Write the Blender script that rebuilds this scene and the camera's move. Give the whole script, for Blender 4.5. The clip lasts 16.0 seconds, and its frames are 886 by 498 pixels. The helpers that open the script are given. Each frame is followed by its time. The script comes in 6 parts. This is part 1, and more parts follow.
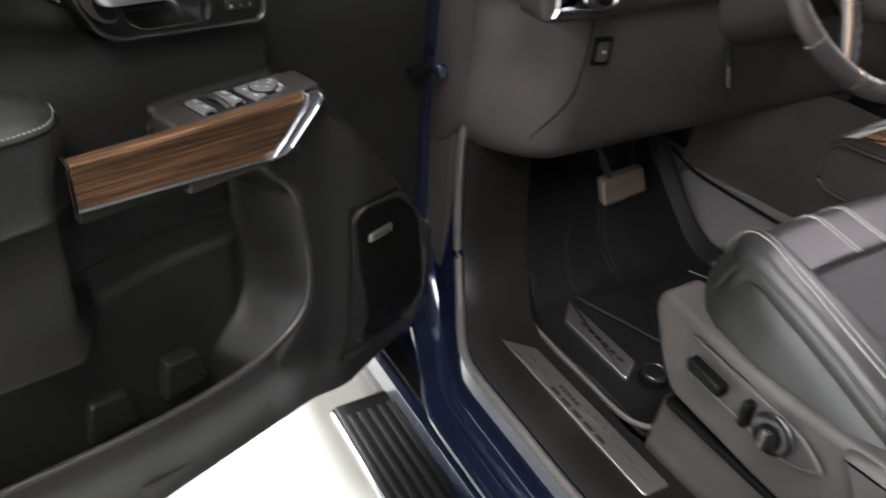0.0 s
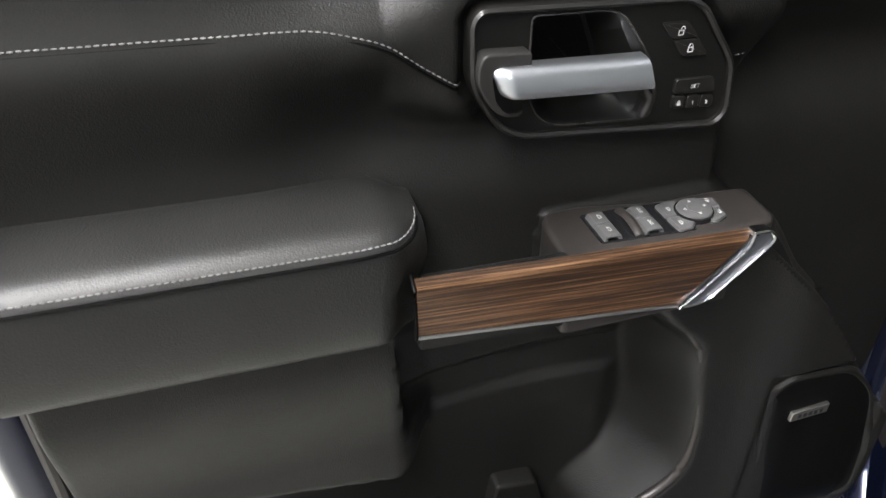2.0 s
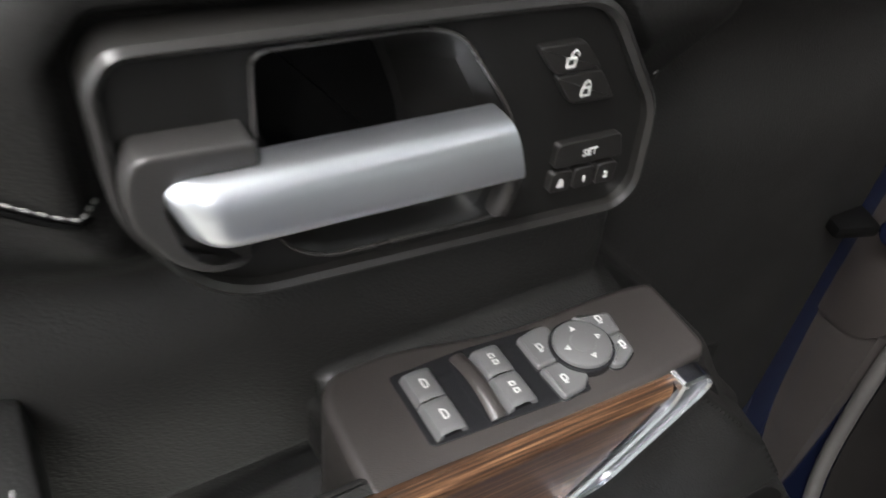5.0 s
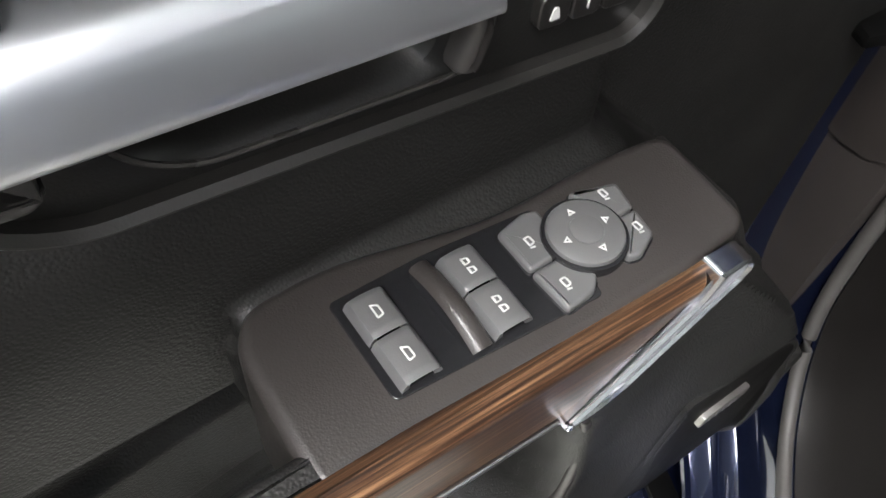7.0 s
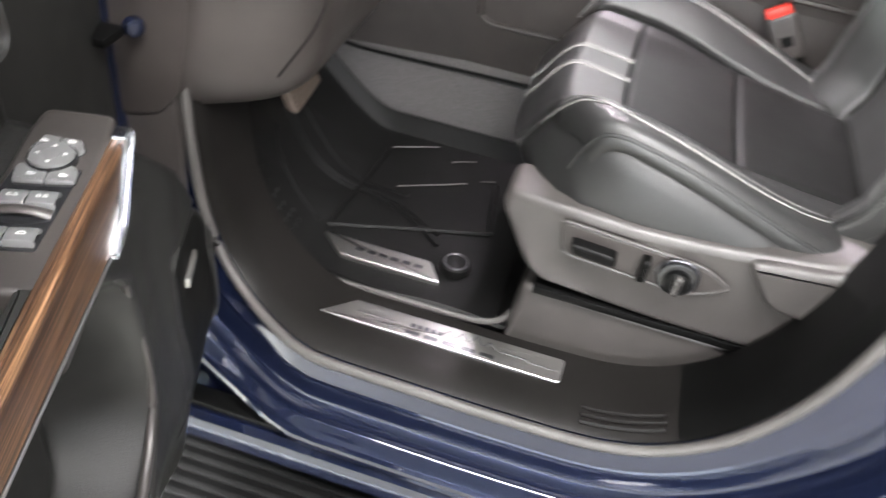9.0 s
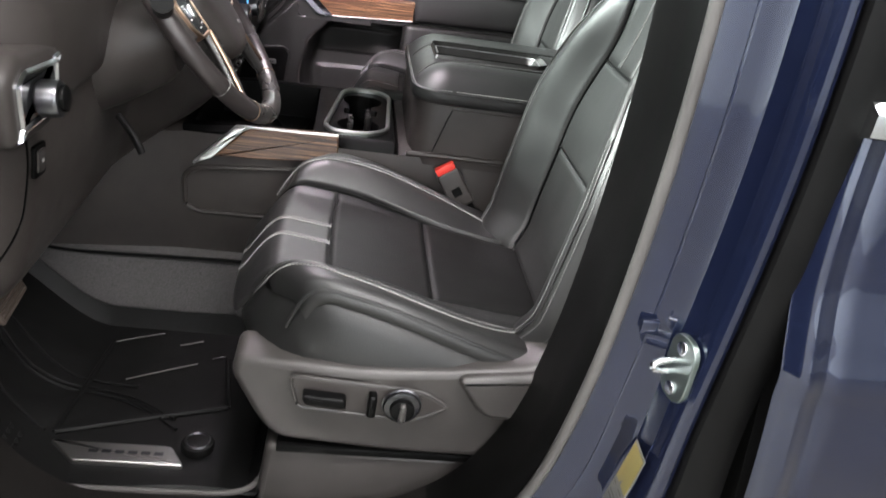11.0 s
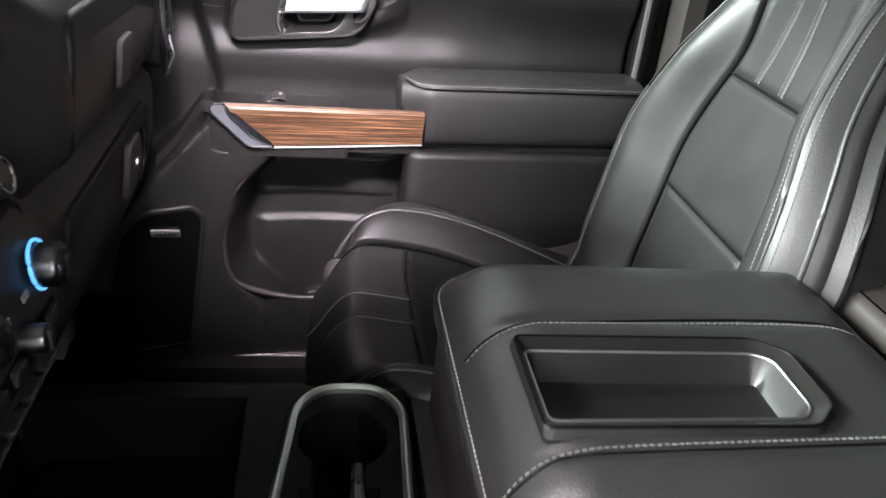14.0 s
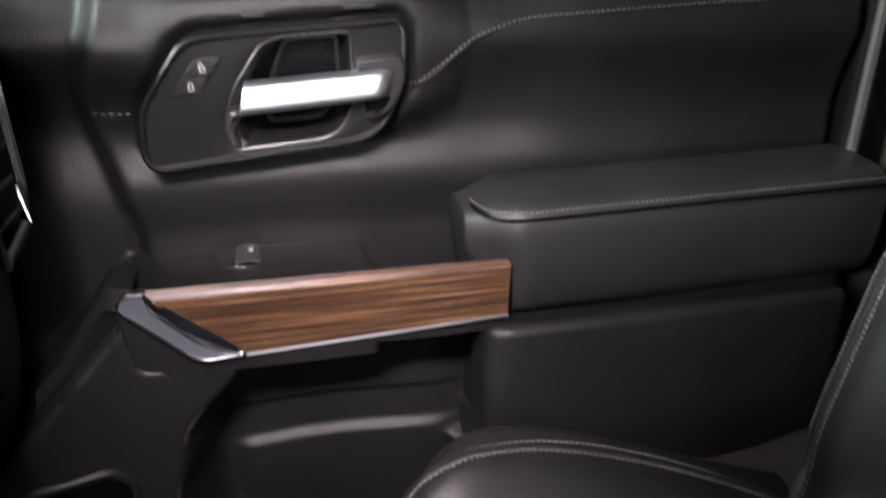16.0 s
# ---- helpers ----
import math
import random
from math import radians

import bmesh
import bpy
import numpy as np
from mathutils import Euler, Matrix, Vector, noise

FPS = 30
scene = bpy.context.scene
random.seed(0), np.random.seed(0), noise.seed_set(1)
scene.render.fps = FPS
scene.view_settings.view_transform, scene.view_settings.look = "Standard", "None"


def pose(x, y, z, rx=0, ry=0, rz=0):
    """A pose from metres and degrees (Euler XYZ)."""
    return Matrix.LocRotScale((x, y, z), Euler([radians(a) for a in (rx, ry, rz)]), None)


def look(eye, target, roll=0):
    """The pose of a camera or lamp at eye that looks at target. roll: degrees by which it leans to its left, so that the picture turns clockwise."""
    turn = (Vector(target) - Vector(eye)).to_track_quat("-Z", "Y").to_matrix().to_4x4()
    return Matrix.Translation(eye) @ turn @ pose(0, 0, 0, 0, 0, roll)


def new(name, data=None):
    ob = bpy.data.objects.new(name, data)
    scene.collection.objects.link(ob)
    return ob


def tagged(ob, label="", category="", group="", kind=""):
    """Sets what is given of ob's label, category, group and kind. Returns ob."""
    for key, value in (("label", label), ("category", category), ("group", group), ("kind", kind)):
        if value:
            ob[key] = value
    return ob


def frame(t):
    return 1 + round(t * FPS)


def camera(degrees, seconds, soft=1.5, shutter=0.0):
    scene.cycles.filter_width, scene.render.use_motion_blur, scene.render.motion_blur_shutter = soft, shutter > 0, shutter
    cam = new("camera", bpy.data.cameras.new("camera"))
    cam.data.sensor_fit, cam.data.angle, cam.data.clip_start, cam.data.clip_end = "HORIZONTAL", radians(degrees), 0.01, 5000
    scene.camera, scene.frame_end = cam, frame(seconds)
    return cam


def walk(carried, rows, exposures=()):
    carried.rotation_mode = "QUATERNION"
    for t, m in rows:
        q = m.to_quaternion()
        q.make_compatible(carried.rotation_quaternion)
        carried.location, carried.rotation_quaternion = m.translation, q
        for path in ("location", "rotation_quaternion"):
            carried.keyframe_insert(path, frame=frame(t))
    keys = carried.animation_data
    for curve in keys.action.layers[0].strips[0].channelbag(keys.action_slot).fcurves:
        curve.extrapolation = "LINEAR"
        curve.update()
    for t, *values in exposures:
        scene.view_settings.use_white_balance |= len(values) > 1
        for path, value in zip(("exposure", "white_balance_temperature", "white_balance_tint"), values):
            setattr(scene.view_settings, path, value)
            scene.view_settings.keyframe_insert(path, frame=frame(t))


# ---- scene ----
# ---- camera ----
cam = camera(58.15, 16.0, soft=1.5, shutter=0.4)
PATH = [
    (0.0, pose(-1.4957, -0.4220, 1.5137, 55.19, -4.40, -30.06)),
    (0.5, pose(-1.4508, -0.2579, 1.4933, 54.69, -4.04, -22.35)),
    (1.0, pose(-1.4230, -0.1440, 1.4711, 54.22, -7.41, -9.90)),
    (1.5, pose(-1.4153, -0.1243, 1.4805, 53.66, -2.76, -1.01)),
    (2.0, pose(-1.4058, -0.1534, 1.5017, 53.60, 0.25, 2.30)),
    (2.5, pose(-1.3836, -0.1708, 1.4972, 53.51, -1.43, 3.90)),
    (3.0, pose(-1.3712, -0.1699, 1.4949, 53.88, -1.99, 3.63)),
    (3.5, pose(-1.3758, -0.1298, 1.4836, 54.01, -2.89, 3.22)),
    (4.0, pose(-1.3855, -0.0172, 1.4567, 53.02, -4.93, -2.36)),
    (4.5, pose(-1.4001, 0.1034, 1.4432, 52.21, -5.08, -8.73)),
    (5.0, pose(-1.3594, 0.1831, 1.4189, 47.67, -5.46, -10.44)),
    (5.2, pose(-1.3415, 0.2015, 1.4094, 45.03, -5.30, -10.05)),
    (7.3, pose(-1.3322, 0.2723, 1.3549, 35.24, -3.66, -18.90)),
    (7.5, pose(-1.3402, 0.2707, 1.3563, 35.28, -4.13, -22.34)),
    (8.0, pose(-1.3837, 0.2352, 1.3828, 36.60, -7.50, -37.94)),
    (8.5, pose(-1.4721, 0.1351, 1.4276, 42.13, -8.49, -54.44)),
    (9.0, pose(-1.5941, 0.0726, 1.4769, 48.55, -7.39, -73.77)),
    (9.5, pose(-1.7250, 0.0674, 1.4900, 53.09, -9.08, -88.01)),
    (10.0, pose(-1.7597, 0.0602, 1.5047, 58.24, -9.43, -92.36)),
    (10.2, pose(-1.7573, 0.0603, 1.5166, 59.54, -9.26, -93.36)),
    (12.3, pose(-1.2465, -0.0273, 1.5247, 66.73, -8.06, -94.55)),
    (12.5, pose(-1.1374, -0.0301, 1.5118, 66.45, -7.56, -94.67)),
    (13.0, pose(-0.8753, -0.0128, 1.5040, 66.85, -6.80, -94.89)),
    (13.5, pose(-0.6532, 0.0116, 1.5167, 65.96, -5.85, -95.67)),
    (14.0, pose(-0.5146, 0.0230, 1.5265, 62.47, -5.93, -97.44)),
    (14.5, pose(-0.3500, 0.0382, 1.5040, 61.56, -7.19, -99.29)),
    (15.0, pose(-0.1453, 0.0232, 1.4037, 63.11, -6.04, -99.21)),
    (15.5, pose(0.0148, 0.0464, 1.3651, 64.96, -2.76, -103.58)),
    (16.0, pose(0.0893, 0.0046, 1.4407, 64.71, 0.01, -98.52)),
]
EXPOSURES = [(0.0, 0.05), (0.5, 0.40), (1.0, 0.80), (1.5, 0.5), (2.5, 0.1), (3.5, 0.32), (4.0, 0.80), (4.5, 0.84), (5.0, 0.4), (5.5, 0.35), (7.3, 0.3), (8.0, 0.82), (8.5, 1.06), (9.0, 0.98), (9.5, 0.93), (10.2, 0.55), (12.3, -0.48), (13.0, -0.28), (13.5, -0.28), (14.0, 0.2), (14.5, 0.15), (15.0, -0.15), (15.5, 0.02), (16.0, -1.1)]
walk(cam, PATH, EXPOSURES)

# ---- light: a bright workshop with ceiling panels on the driver's side ----
world = bpy.data.worlds.new("workshop_air")
scene.world = world
world.use_nodes = True
world.node_tree.nodes["Background"].inputs[0].default_value = (0.78, 0.82, 0.85, 1)
world.node_tree.nodes["Background"].inputs[1].default_value = 0.06


def area_lamp(name, eye, target, sx, sy, watts, colour=(1, 1, 1)):
    data = bpy.data.lights.new(name, "AREA")
    data.shape, data.size, data.size_y, data.energy, data.color = "RECTANGLE", sx, sy, watts, colour
    ob = new(name, data)
    ob.matrix_world = look(eye, target)
    return ob


CEILING = 3.6
for x, y, w, tone in ((-6.1, -2.2, 380, (1.0, 0.97, 0.97)), (-6.1, 2.4, 560, (1.0, 0.97, 0.97)), (-2.1, -1.0, 300, (1.0, 0.98, 0.97)), (-1.2, -4.2, 60, (1.0, 0.98, 0.97)), (-2.9, 4.6, 1800, (1.0, 0.98, 0.98)), (-0.5, 5.4, 3600, (0.88, 1.0, 0.95)), (2.4, 5.4, 2300, (0.88, 1.0, 0.95)), (6.1, 0.6, 200, (0.92, 1.0, 0.96))):
    area_lamp("ceiling_lamp", (x, y, CEILING - 0.10), (x, y, 0), 0.5, 3.2, w, tone)
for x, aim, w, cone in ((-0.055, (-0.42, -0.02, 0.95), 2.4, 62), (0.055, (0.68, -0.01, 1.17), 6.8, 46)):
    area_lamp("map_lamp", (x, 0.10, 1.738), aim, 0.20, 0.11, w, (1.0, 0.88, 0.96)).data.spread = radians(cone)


# ---- materials ----
def node_material(name):
    m = bpy.data.materials.new(name)
    m.use_nodes = True
    nt = m.node_tree
    return m, nt, nt.nodes["Principled BSDF"]


def coords(nt, scale=(1, 1, 1), slope=0.0):
    """Object coordinates, stretched; slope: the fall of the grain along x."""
    tc = nt.nodes.new("ShaderNodeTexCoord")
    mp = nt.nodes.new("ShaderNodeMapping")
    mp.inputs["Scale"].default_value = scale
    source = tc.outputs["Object"]
    if slope:
        turn = nt.nodes.new("ShaderNodeMapping")
        turn.inputs["Rotation"].default_value = (0, -slope, 0)
        nt.links.new(source, turn.inputs["Vector"])
        source = turn.outputs["Vector"]
    nt.links.new(source, mp.inputs["Vector"])
    return mp.outputs["Vector"]


def noise_tex(nt, vec, scale, detail=4.0, rough=0.55):
    n = nt.nodes.new("ShaderNodeTexNoise")
    n.inputs["Scale"].default_value = scale
    n.inputs["Detail"].default_value = detail
    n.inputs["Roughness"].default_value = rough
    nt.links.new(vec, n.inputs["Vector"])
    return n.outputs["Fac"]


def ramp(nt, fac, stops):
    r = nt.nodes.new("ShaderNodeValToRGB")
    while len(r.color_ramp.elements) < len(stops):
        r.color_ramp.elements.new(0.5)
    for e, (p, c) in zip(r.color_ramp.elements, stops):
        e.position, e.color = p, (*c, 1) if len(c) == 3 else c
    nt.links.new(fac, r.inputs["Fac"])
    return r.outputs["Color"]


def bump(nt, bsdf, height, strength, distance):
    b = nt.nodes.new("ShaderNodeBump")
    b.inputs["Strength"].default_value = strength
    b.inputs["Distance"].default_value = distance
    nt.links.new(height, b.inputs["Height"])
    nt.links.new(b.outputs["Normal"], bsdf.inputs["Normal"])


def grained(name, base, rough, grain=900.0, depth=0.00025, wear=0.25, spec=0.5, coat=0.0):
    """Moulded plastic, vinyl or leather: a fine pebble grain, and soft blotches of wear and gloss."""
    m, nt, b = node_material(name)
    v = coords(nt)
    big = noise_tex(nt, v, 9.0, 5.0)
    dark, light = [c * (1 - wear) for c in base], [min(1, c * (1 + wear)) for c in base]
    nt.links.new(ramp(nt, big, [(0.3, dark), (0.7, light)]), b.inputs["Base Color"])
    r = nt.nodes.new("ShaderNodeMapRange")
    r.inputs["To Min"].default_value, r.inputs["To Max"].default_value = rough - 0.06, rough + 0.08
    nt.links.new(noise_tex(nt, v, 23.0, 6.0), r.inputs["Value"])
    nt.links.new(r.outputs["Result"], b.inputs["Roughness"])
    b.inputs["Specular IOR Level"].default_value = spec
    b.inputs["Coat Weight"].default_value = coat
    vo = nt.nodes.new("ShaderNodeTexVoronoi")
    vo.feature = "SMOOTH_F1"
    vo.inputs["Scale"].default_value = grain
    nt.links.new(v, vo.inputs["Vector"])
    bump(nt, b, vo.outputs["Distance"], 0.5, depth)
    return m


def metal(name, base, rough, brushed=None, metallic=1.0):
    m, nt, b = node_material(name)
    b.inputs["Metallic"].default_value = metallic
    b.inputs["Base Color"].default_value = (*base, 1)
    b.inputs["Roughness"].default_value = rough
    v = coords(nt, brushed or (1, 1, 1))
    f = noise_tex(nt, v, 60.0, 5.0)
    r = nt.nodes.new("ShaderNodeMapRange")
    r.inputs["To Min"].default_value, r.inputs["To Max"].default_value = rough * 0.92, rough * 1.10
    nt.links.new(f, r.inputs["Value"])
    nt.links.new(r.outputs["Result"], b.inputs["Roughness"])
    if brushed:
        bump(nt, b, f, 0.15, 0.0002)
    return m


def wood_material(name, axis=0, slope=0.0):
    """Open-pored striped veneer, the grain running along the object's own x (or y)."""
    m, nt, b = node_material(name)
    long = lambda a, c: (a, c, c) if axis == 0 else (c, a, c)
    v = coords(nt, long(1.2, 105.0), slope)
    streak = noise_tex(nt, v, 5.0, 8.0, 0.68)
    fine = noise_tex(nt, coords(nt, long(6.0, 260.0), slope), 3.0, 6.0, 0.7)
    col = ramp(nt, streak, [(0.37, (0.011, 0.006, 0.004)), (0.46, (0.042, 0.021, 0.012)), (0.53, (0.098, 0.051, 0.026)), (0.64, (0.21, 0.120, 0.066))])
    mix = nt.nodes.new("ShaderNodeMix")
    mix.data_type, mix.blend_type = "RGBA", "MULTIPLY"
    mix.inputs["Factor"].default_value = 0.75
    nt.links.new(col, mix.inputs["A"])
    nt.links.new(ramp(nt, fine, [(0.36, (0.28, 0.22, 0.18)), (0.56, (1, 1, 1))]), mix.inputs["B"])
    nt.links.new(mix.outputs["Result"], b.inputs["Base Color"])
    b.inputs["Roughness"].default_value = 0.40
    b.inputs["Specular IOR Level"].default_value = 0.3
    b.inputs["Coat Weight"].default_value = 0.06
    b.inputs["Coat Roughness"].default_value = 0.25
    bump(nt, b, fine, 0.25, 0.0003)
    return m


def paint_material(name, base):
    m, nt, b = node_material(name)
    v = coords(nt)
    fl = noise_tex(nt, v, 2500.0, 2.0)
    nt.links.new(ramp(nt, fl, [(0.35, [c * 0.75 for c in base]), (0.7, [c * 1.35 for c in base])]), b.inputs["Base Color"])
    b.inputs["Metallic"].default_value = 0.6
    b.inputs["Roughness"].default_value = 0.21
    b.inputs["Coat Weight"].default_value = 1.0
    b.inputs["Specular IOR Level"].default_value = 0.2
    b.inputs["Coat Roughness"].default_value = 0.06
    bump(nt, b, noise_tex(nt, v, 55.0, 2.0), 0.03, 0.0005)
    return m


def concrete_material(name, base):
    m, nt, b = node_material(name)
    v = coords(nt)
    f = noise_tex(nt, v, 1.7, 10.0, 0.65)
    nt.links.new(ramp(nt, f, [(0.3, [c * 0.78 for c in base]), (0.6, base), (0.75, [c * 1.08 for c in base])]), b.inputs["Base Color"])
    b.inputs["Roughness"].default_value = 0.42
    bump(nt, b, noise_tex(nt, v, 160.0, 4.0), 0.2, 0.001)
    return m


def carpet_material(name, base):
    m, nt, b = node_material(name)
    v = coords(nt)
    f = noise_tex(nt, v, 450.0, 3.0, 0.8)
    nt.links.new(ramp(nt, f, [(0.3, [c * 0.4 for c in base]), (0.7, [c * 1.5 for c in base])]), b.inputs["Base Color"])
    b.inputs["Roughness"].default_value = 0.95
    b.inputs["Sheen Weight"].default_value = 0.06
    bump(nt, b, f, 0.9, 0.003)
    return m


def glow_material(name, colour, strength):
    m, nt, b = node_material(name)
    b.inputs["Base Color"].default_value = (*colour, 1)
    b.inputs["Emission Color"].default_value = (*colour, 1)
    b.inputs["Emission Strength"].default_value = strength
    return m


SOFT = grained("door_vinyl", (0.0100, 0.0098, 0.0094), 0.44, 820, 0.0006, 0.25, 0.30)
HARD = grained("dark_moulded_plastic", (0.034, 0.0298, 0.0282), 0.40, 1300, 0.00025, 0.25, 0.4)
DASH = grained("dash_plastic", (0.028, 0.0240, 0.0224), 0.44, 1200, 0.0003, 0.25, 0.36)
LEATHER = grained("black_leather", (0.015, 0.015, 0.0147), 0.42, 700, 0.00045, 0.2, 0.5)
# one leather in two tones: dark for cushion shade, paler for backrest light
PERF = grained("perforated_leather", (0.0062, 0.0062, 0.0060), 0.50, 420, 0.0006, 0.15, 0.2)
PERF_LIT = grained("perforated_leather_lit", (0.0115, 0.0116, 0.0113), 0.46, 700, 0.0004, 0.15, 0.42)
SEATPL = grained("grey_seat_plastic", (0.043, 0.039, 0.037), 0.40, 1300, 0.0003)
SILLPL = grained("sill_plastic", (0.0062, 0.0056, 0.0053), 0.46, 1200, 0.0003, 0.25, 0.14)
SEAL = grained("rubber_seal", (0.045, 0.042, 0.040), 0.55, 1500, 0.0002)
FORK = grained("dark_grey_fork", (0.019, 0.0183, 0.0178), 0.33, 1300, 0.0001)
BEZELFACE = grained("satin_black_plate", (0.0065, 0.0063, 0.0060), 0.36, 1300, 0.0001, 0.2, 0.4)
BEZEL = grained("dark_bezel_plastic", (0.010, 0.0095, 0.009), 0.34, 1300, 0.0001)
POD = grained("satin_pod_plastic", (0.026, 0.0232, 0.0220), 0.33, 1300, 0.0002)
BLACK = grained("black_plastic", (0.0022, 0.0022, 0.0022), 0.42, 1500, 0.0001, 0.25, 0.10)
RUBBER = grained("black_rubber", (0.0036, 0.0036, 0.0036), 0.52, 500, 0.0006, 0.25, 0.16)
WELT = grained("grey_welt", (0.060, 0.060, 0.058), 0.5, 900, 0.0004)
GLOSS = grained("gloss_black", (0.010, 0.010, 0.011), 0.14, 300, 0.00002, 0.1)
BUTTON = grained("grey_button_plastic", (0.075, 0.075, 0.076), 0.38, 2000, 0.0001, 0.08)
STITCH = grained("pale_thread", (0.30, 0.295, 0.28), 0.7, 3000, 0.0002)
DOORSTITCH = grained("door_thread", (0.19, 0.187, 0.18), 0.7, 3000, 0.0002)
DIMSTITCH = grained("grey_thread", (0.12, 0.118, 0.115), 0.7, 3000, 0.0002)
MARK = grained("white_print", (0.42, 0.42, 0.41), 0.6, 3000, 0.00005, 0.05)
CHROME = metal("satin_chrome", (0.78, 0.79, 0.82), 0.17)
SATIN = metal("satin_aluminium", (0.82, 0.85, 0.90), 0.36)
EDGE = metal("dull_chrome_edge", (0.42, 0.42, 0.43), 0.38)
INLAY = metal("brushed_inlay", (0.12, 0.125, 0.14), 0.46, None, 0.55)
RINGMETAL = metal("soft_nickel_trim", (0.66, 0.69, 0.66), 0.38)
BRIGHT = metal("bright_chrome", (0.85, 0.86, 0.87), 0.09)
ZINC = metal("zinc_plated_steel", (0.17, 0.20, 0.19), 0.38)
PLATE = metal("brushed_plate", (0.46, 0.45, 0.435), 0.36, (4, 300, 300))
BRONZE = metal("bronze_trim", (0.50, 0.36, 0.26), 0.33)
DARKMETAL = metal("dark_metal", (0.16, 0.16, 0.17), 0.3)
WOOD = wood_material("striped_wood")
WOOD_SLOPED = wood_material("striped_wood_sloped", 0, 0.070)
WOOD_Y = wood_material("striped_wood_lengthwise", 1)
GLOSS2 = grained("smooth_dark_plastic", (0.030, 0.028, 0.027), 0.27, 300, 0.00003, 0.15)
BLUE = paint_material("blue_paint", (0.0070, 0.0102, 0.0275))
FLOOR = concrete_material("pale_floor", (0.125, 0.120, 0.108))
# unseen walls: west one pale to brighten reflections, the rest dark to cut fill
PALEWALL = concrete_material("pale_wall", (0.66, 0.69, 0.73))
WALLM = concrete_material("dimmed_wall", (0.20, 0.205, 0.21))
CARPET = carpet_material("grey_carpet", (0.070, 0.067, 0.067))
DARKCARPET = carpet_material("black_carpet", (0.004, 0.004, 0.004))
RED = grained("red_plastic", (0.62, 0.030, 0.018), 0.4, 2000, 0.0001, 0.1)
GOLD = grained("gold_enamel", (0.72, 0.42, 0.05), 0.3, 2000, 0.0001, 0.1)
PAPER = grained("white_label", (0.075, 0.075, 0.073), 0.5, 2000, 0.0001, 0.08)
YELLOW = grained("yellow_label", (0.15, 0.12, 0.04), 0.5, 2000, 0.0001, 0.08)
PEDAL = metal("worn_pedal", (0.15, 0.12, 0.10), 0.42, None, 0.6)
HEADLINER = grained("headliner_cloth", (0.30, 0.29, 0.27), 0.9, 900, 0.0005)
BLUEGLOW = glow_material("blue_ring_light", (0.12, 0.45, 1.0), 1.2)


# ---- building helpers ----
def thing(name, at, label, category, turn=0.0, kind="", group=""):
    ob = new(name)
    ob.empty_display_size = 0.1
    ob.matrix_world = pose(*at, 0, 0, turn)
    return tagged(ob, label, category, group, kind)


def mesh_of(name, bm, material, sharp=38, recalc=True):
    if recalc:
        bmesh.ops.recalc_face_normals(bm, faces=bm.faces[:])
    me = bpy.data.meshes.new(name)
    bm.to_mesh(me)
    bm.free()
    me.materials.append(material)
    me.shade_smooth()
    me.set_sharp_from_angle(angle=radians(sharp))
    return me


def part(name, bm, material, parent, label="", sharp=38):
    ob = new(name, mesh_of(name, bm, material, sharp))
    ob.parent = parent
    if label:
        tagged(ob, label)
    return ob


def smooth(a, b, x):
    t = min(1.0, max(0.0, (x - a) / (b - a)))
    return t * t * (3 - 2 * t)


def bell(x, c, w):
    return math.exp(-((x - c) / w) ** 2)


def loft(rings, closed=False, caps=True, bm=None):
    """Skin through rings of equally many points; closed: each ring is a loop."""
    bm = bm or bmesh.new()
    rows = [[bm.verts.new(p) for p in ring] for ring in rings]
    n = len(rows[0])
    for a, b in zip(rows, rows[1:]):
        for i in range(n if closed else n - 1):
            j = (i + 1) % n
            bm.faces.new((a[i], a[j], b[j], b[i]))
    if closed and caps:
        bm.faces.new(rows[0][::-1])
        bm.faces.new(rows[-1])
    return bm


def box(centre, size, bevel=0.004, segs=2, bm=None, m=None):
    out = bm or bmesh.new()
    t = Matrix.Translation(centre) @ Matrix.Diagonal((*size, 1))
    made = bmesh.ops.create_cube(out, size=1.0, matrix=(m or Matrix()) @ t)["verts"]
    if bevel:
        edges = {e for v in made for e in v.link_edges}
        bmesh.ops.bevel(out, geom=list(edges), offset=bevel, segments=segs, profile=0.6, affect="EDGES", clamp_overlap=True)
    return out


def rounded(poly, radius, steps=4):
    """A polygon with rounded corners. radius: one for all, or one a corner."""
    out, n = [], len(poly)
    for i in range(n):
        p, a, b = (Vector(poly[k % n]) for k in (i, i - 1, i + 1))
        r = radius[i] if isinstance(radius, (list, tuple)) else radius
        da, db = (a - p), (b - p)
        r = min(r, da.length * 0.48, db.length * 0.48)
        s, e = p + da.normalized() * r, p + db.normalized() * r
        for k in range(steps + 1):
            t = k / steps
            out.append(tuple(s * (1 - t) ** 2 + p * 2 * t * (1 - t) + e * t * t))
    return out


def shrunk(poly, d):
    """The polygon moved inwards by d."""
    n, out = len(poly), []
    area = sum(poly[i - 1][0] * poly[i][1] - poly[i][0] * poly[i - 1][1] for i in range(n))
    for i in range(n):
        t = Vector(poly[(i + 1) % n]) - Vector(poly[i - 1])
        if t.length < 1e-9:
            out.append(poly[i])
            continue
        t.normalize()
        s = 1 if area > 0 else -1
        out.append((poly[i][0] - t.y * d * s, poly[i][1] + t.x * d * s))
    return out


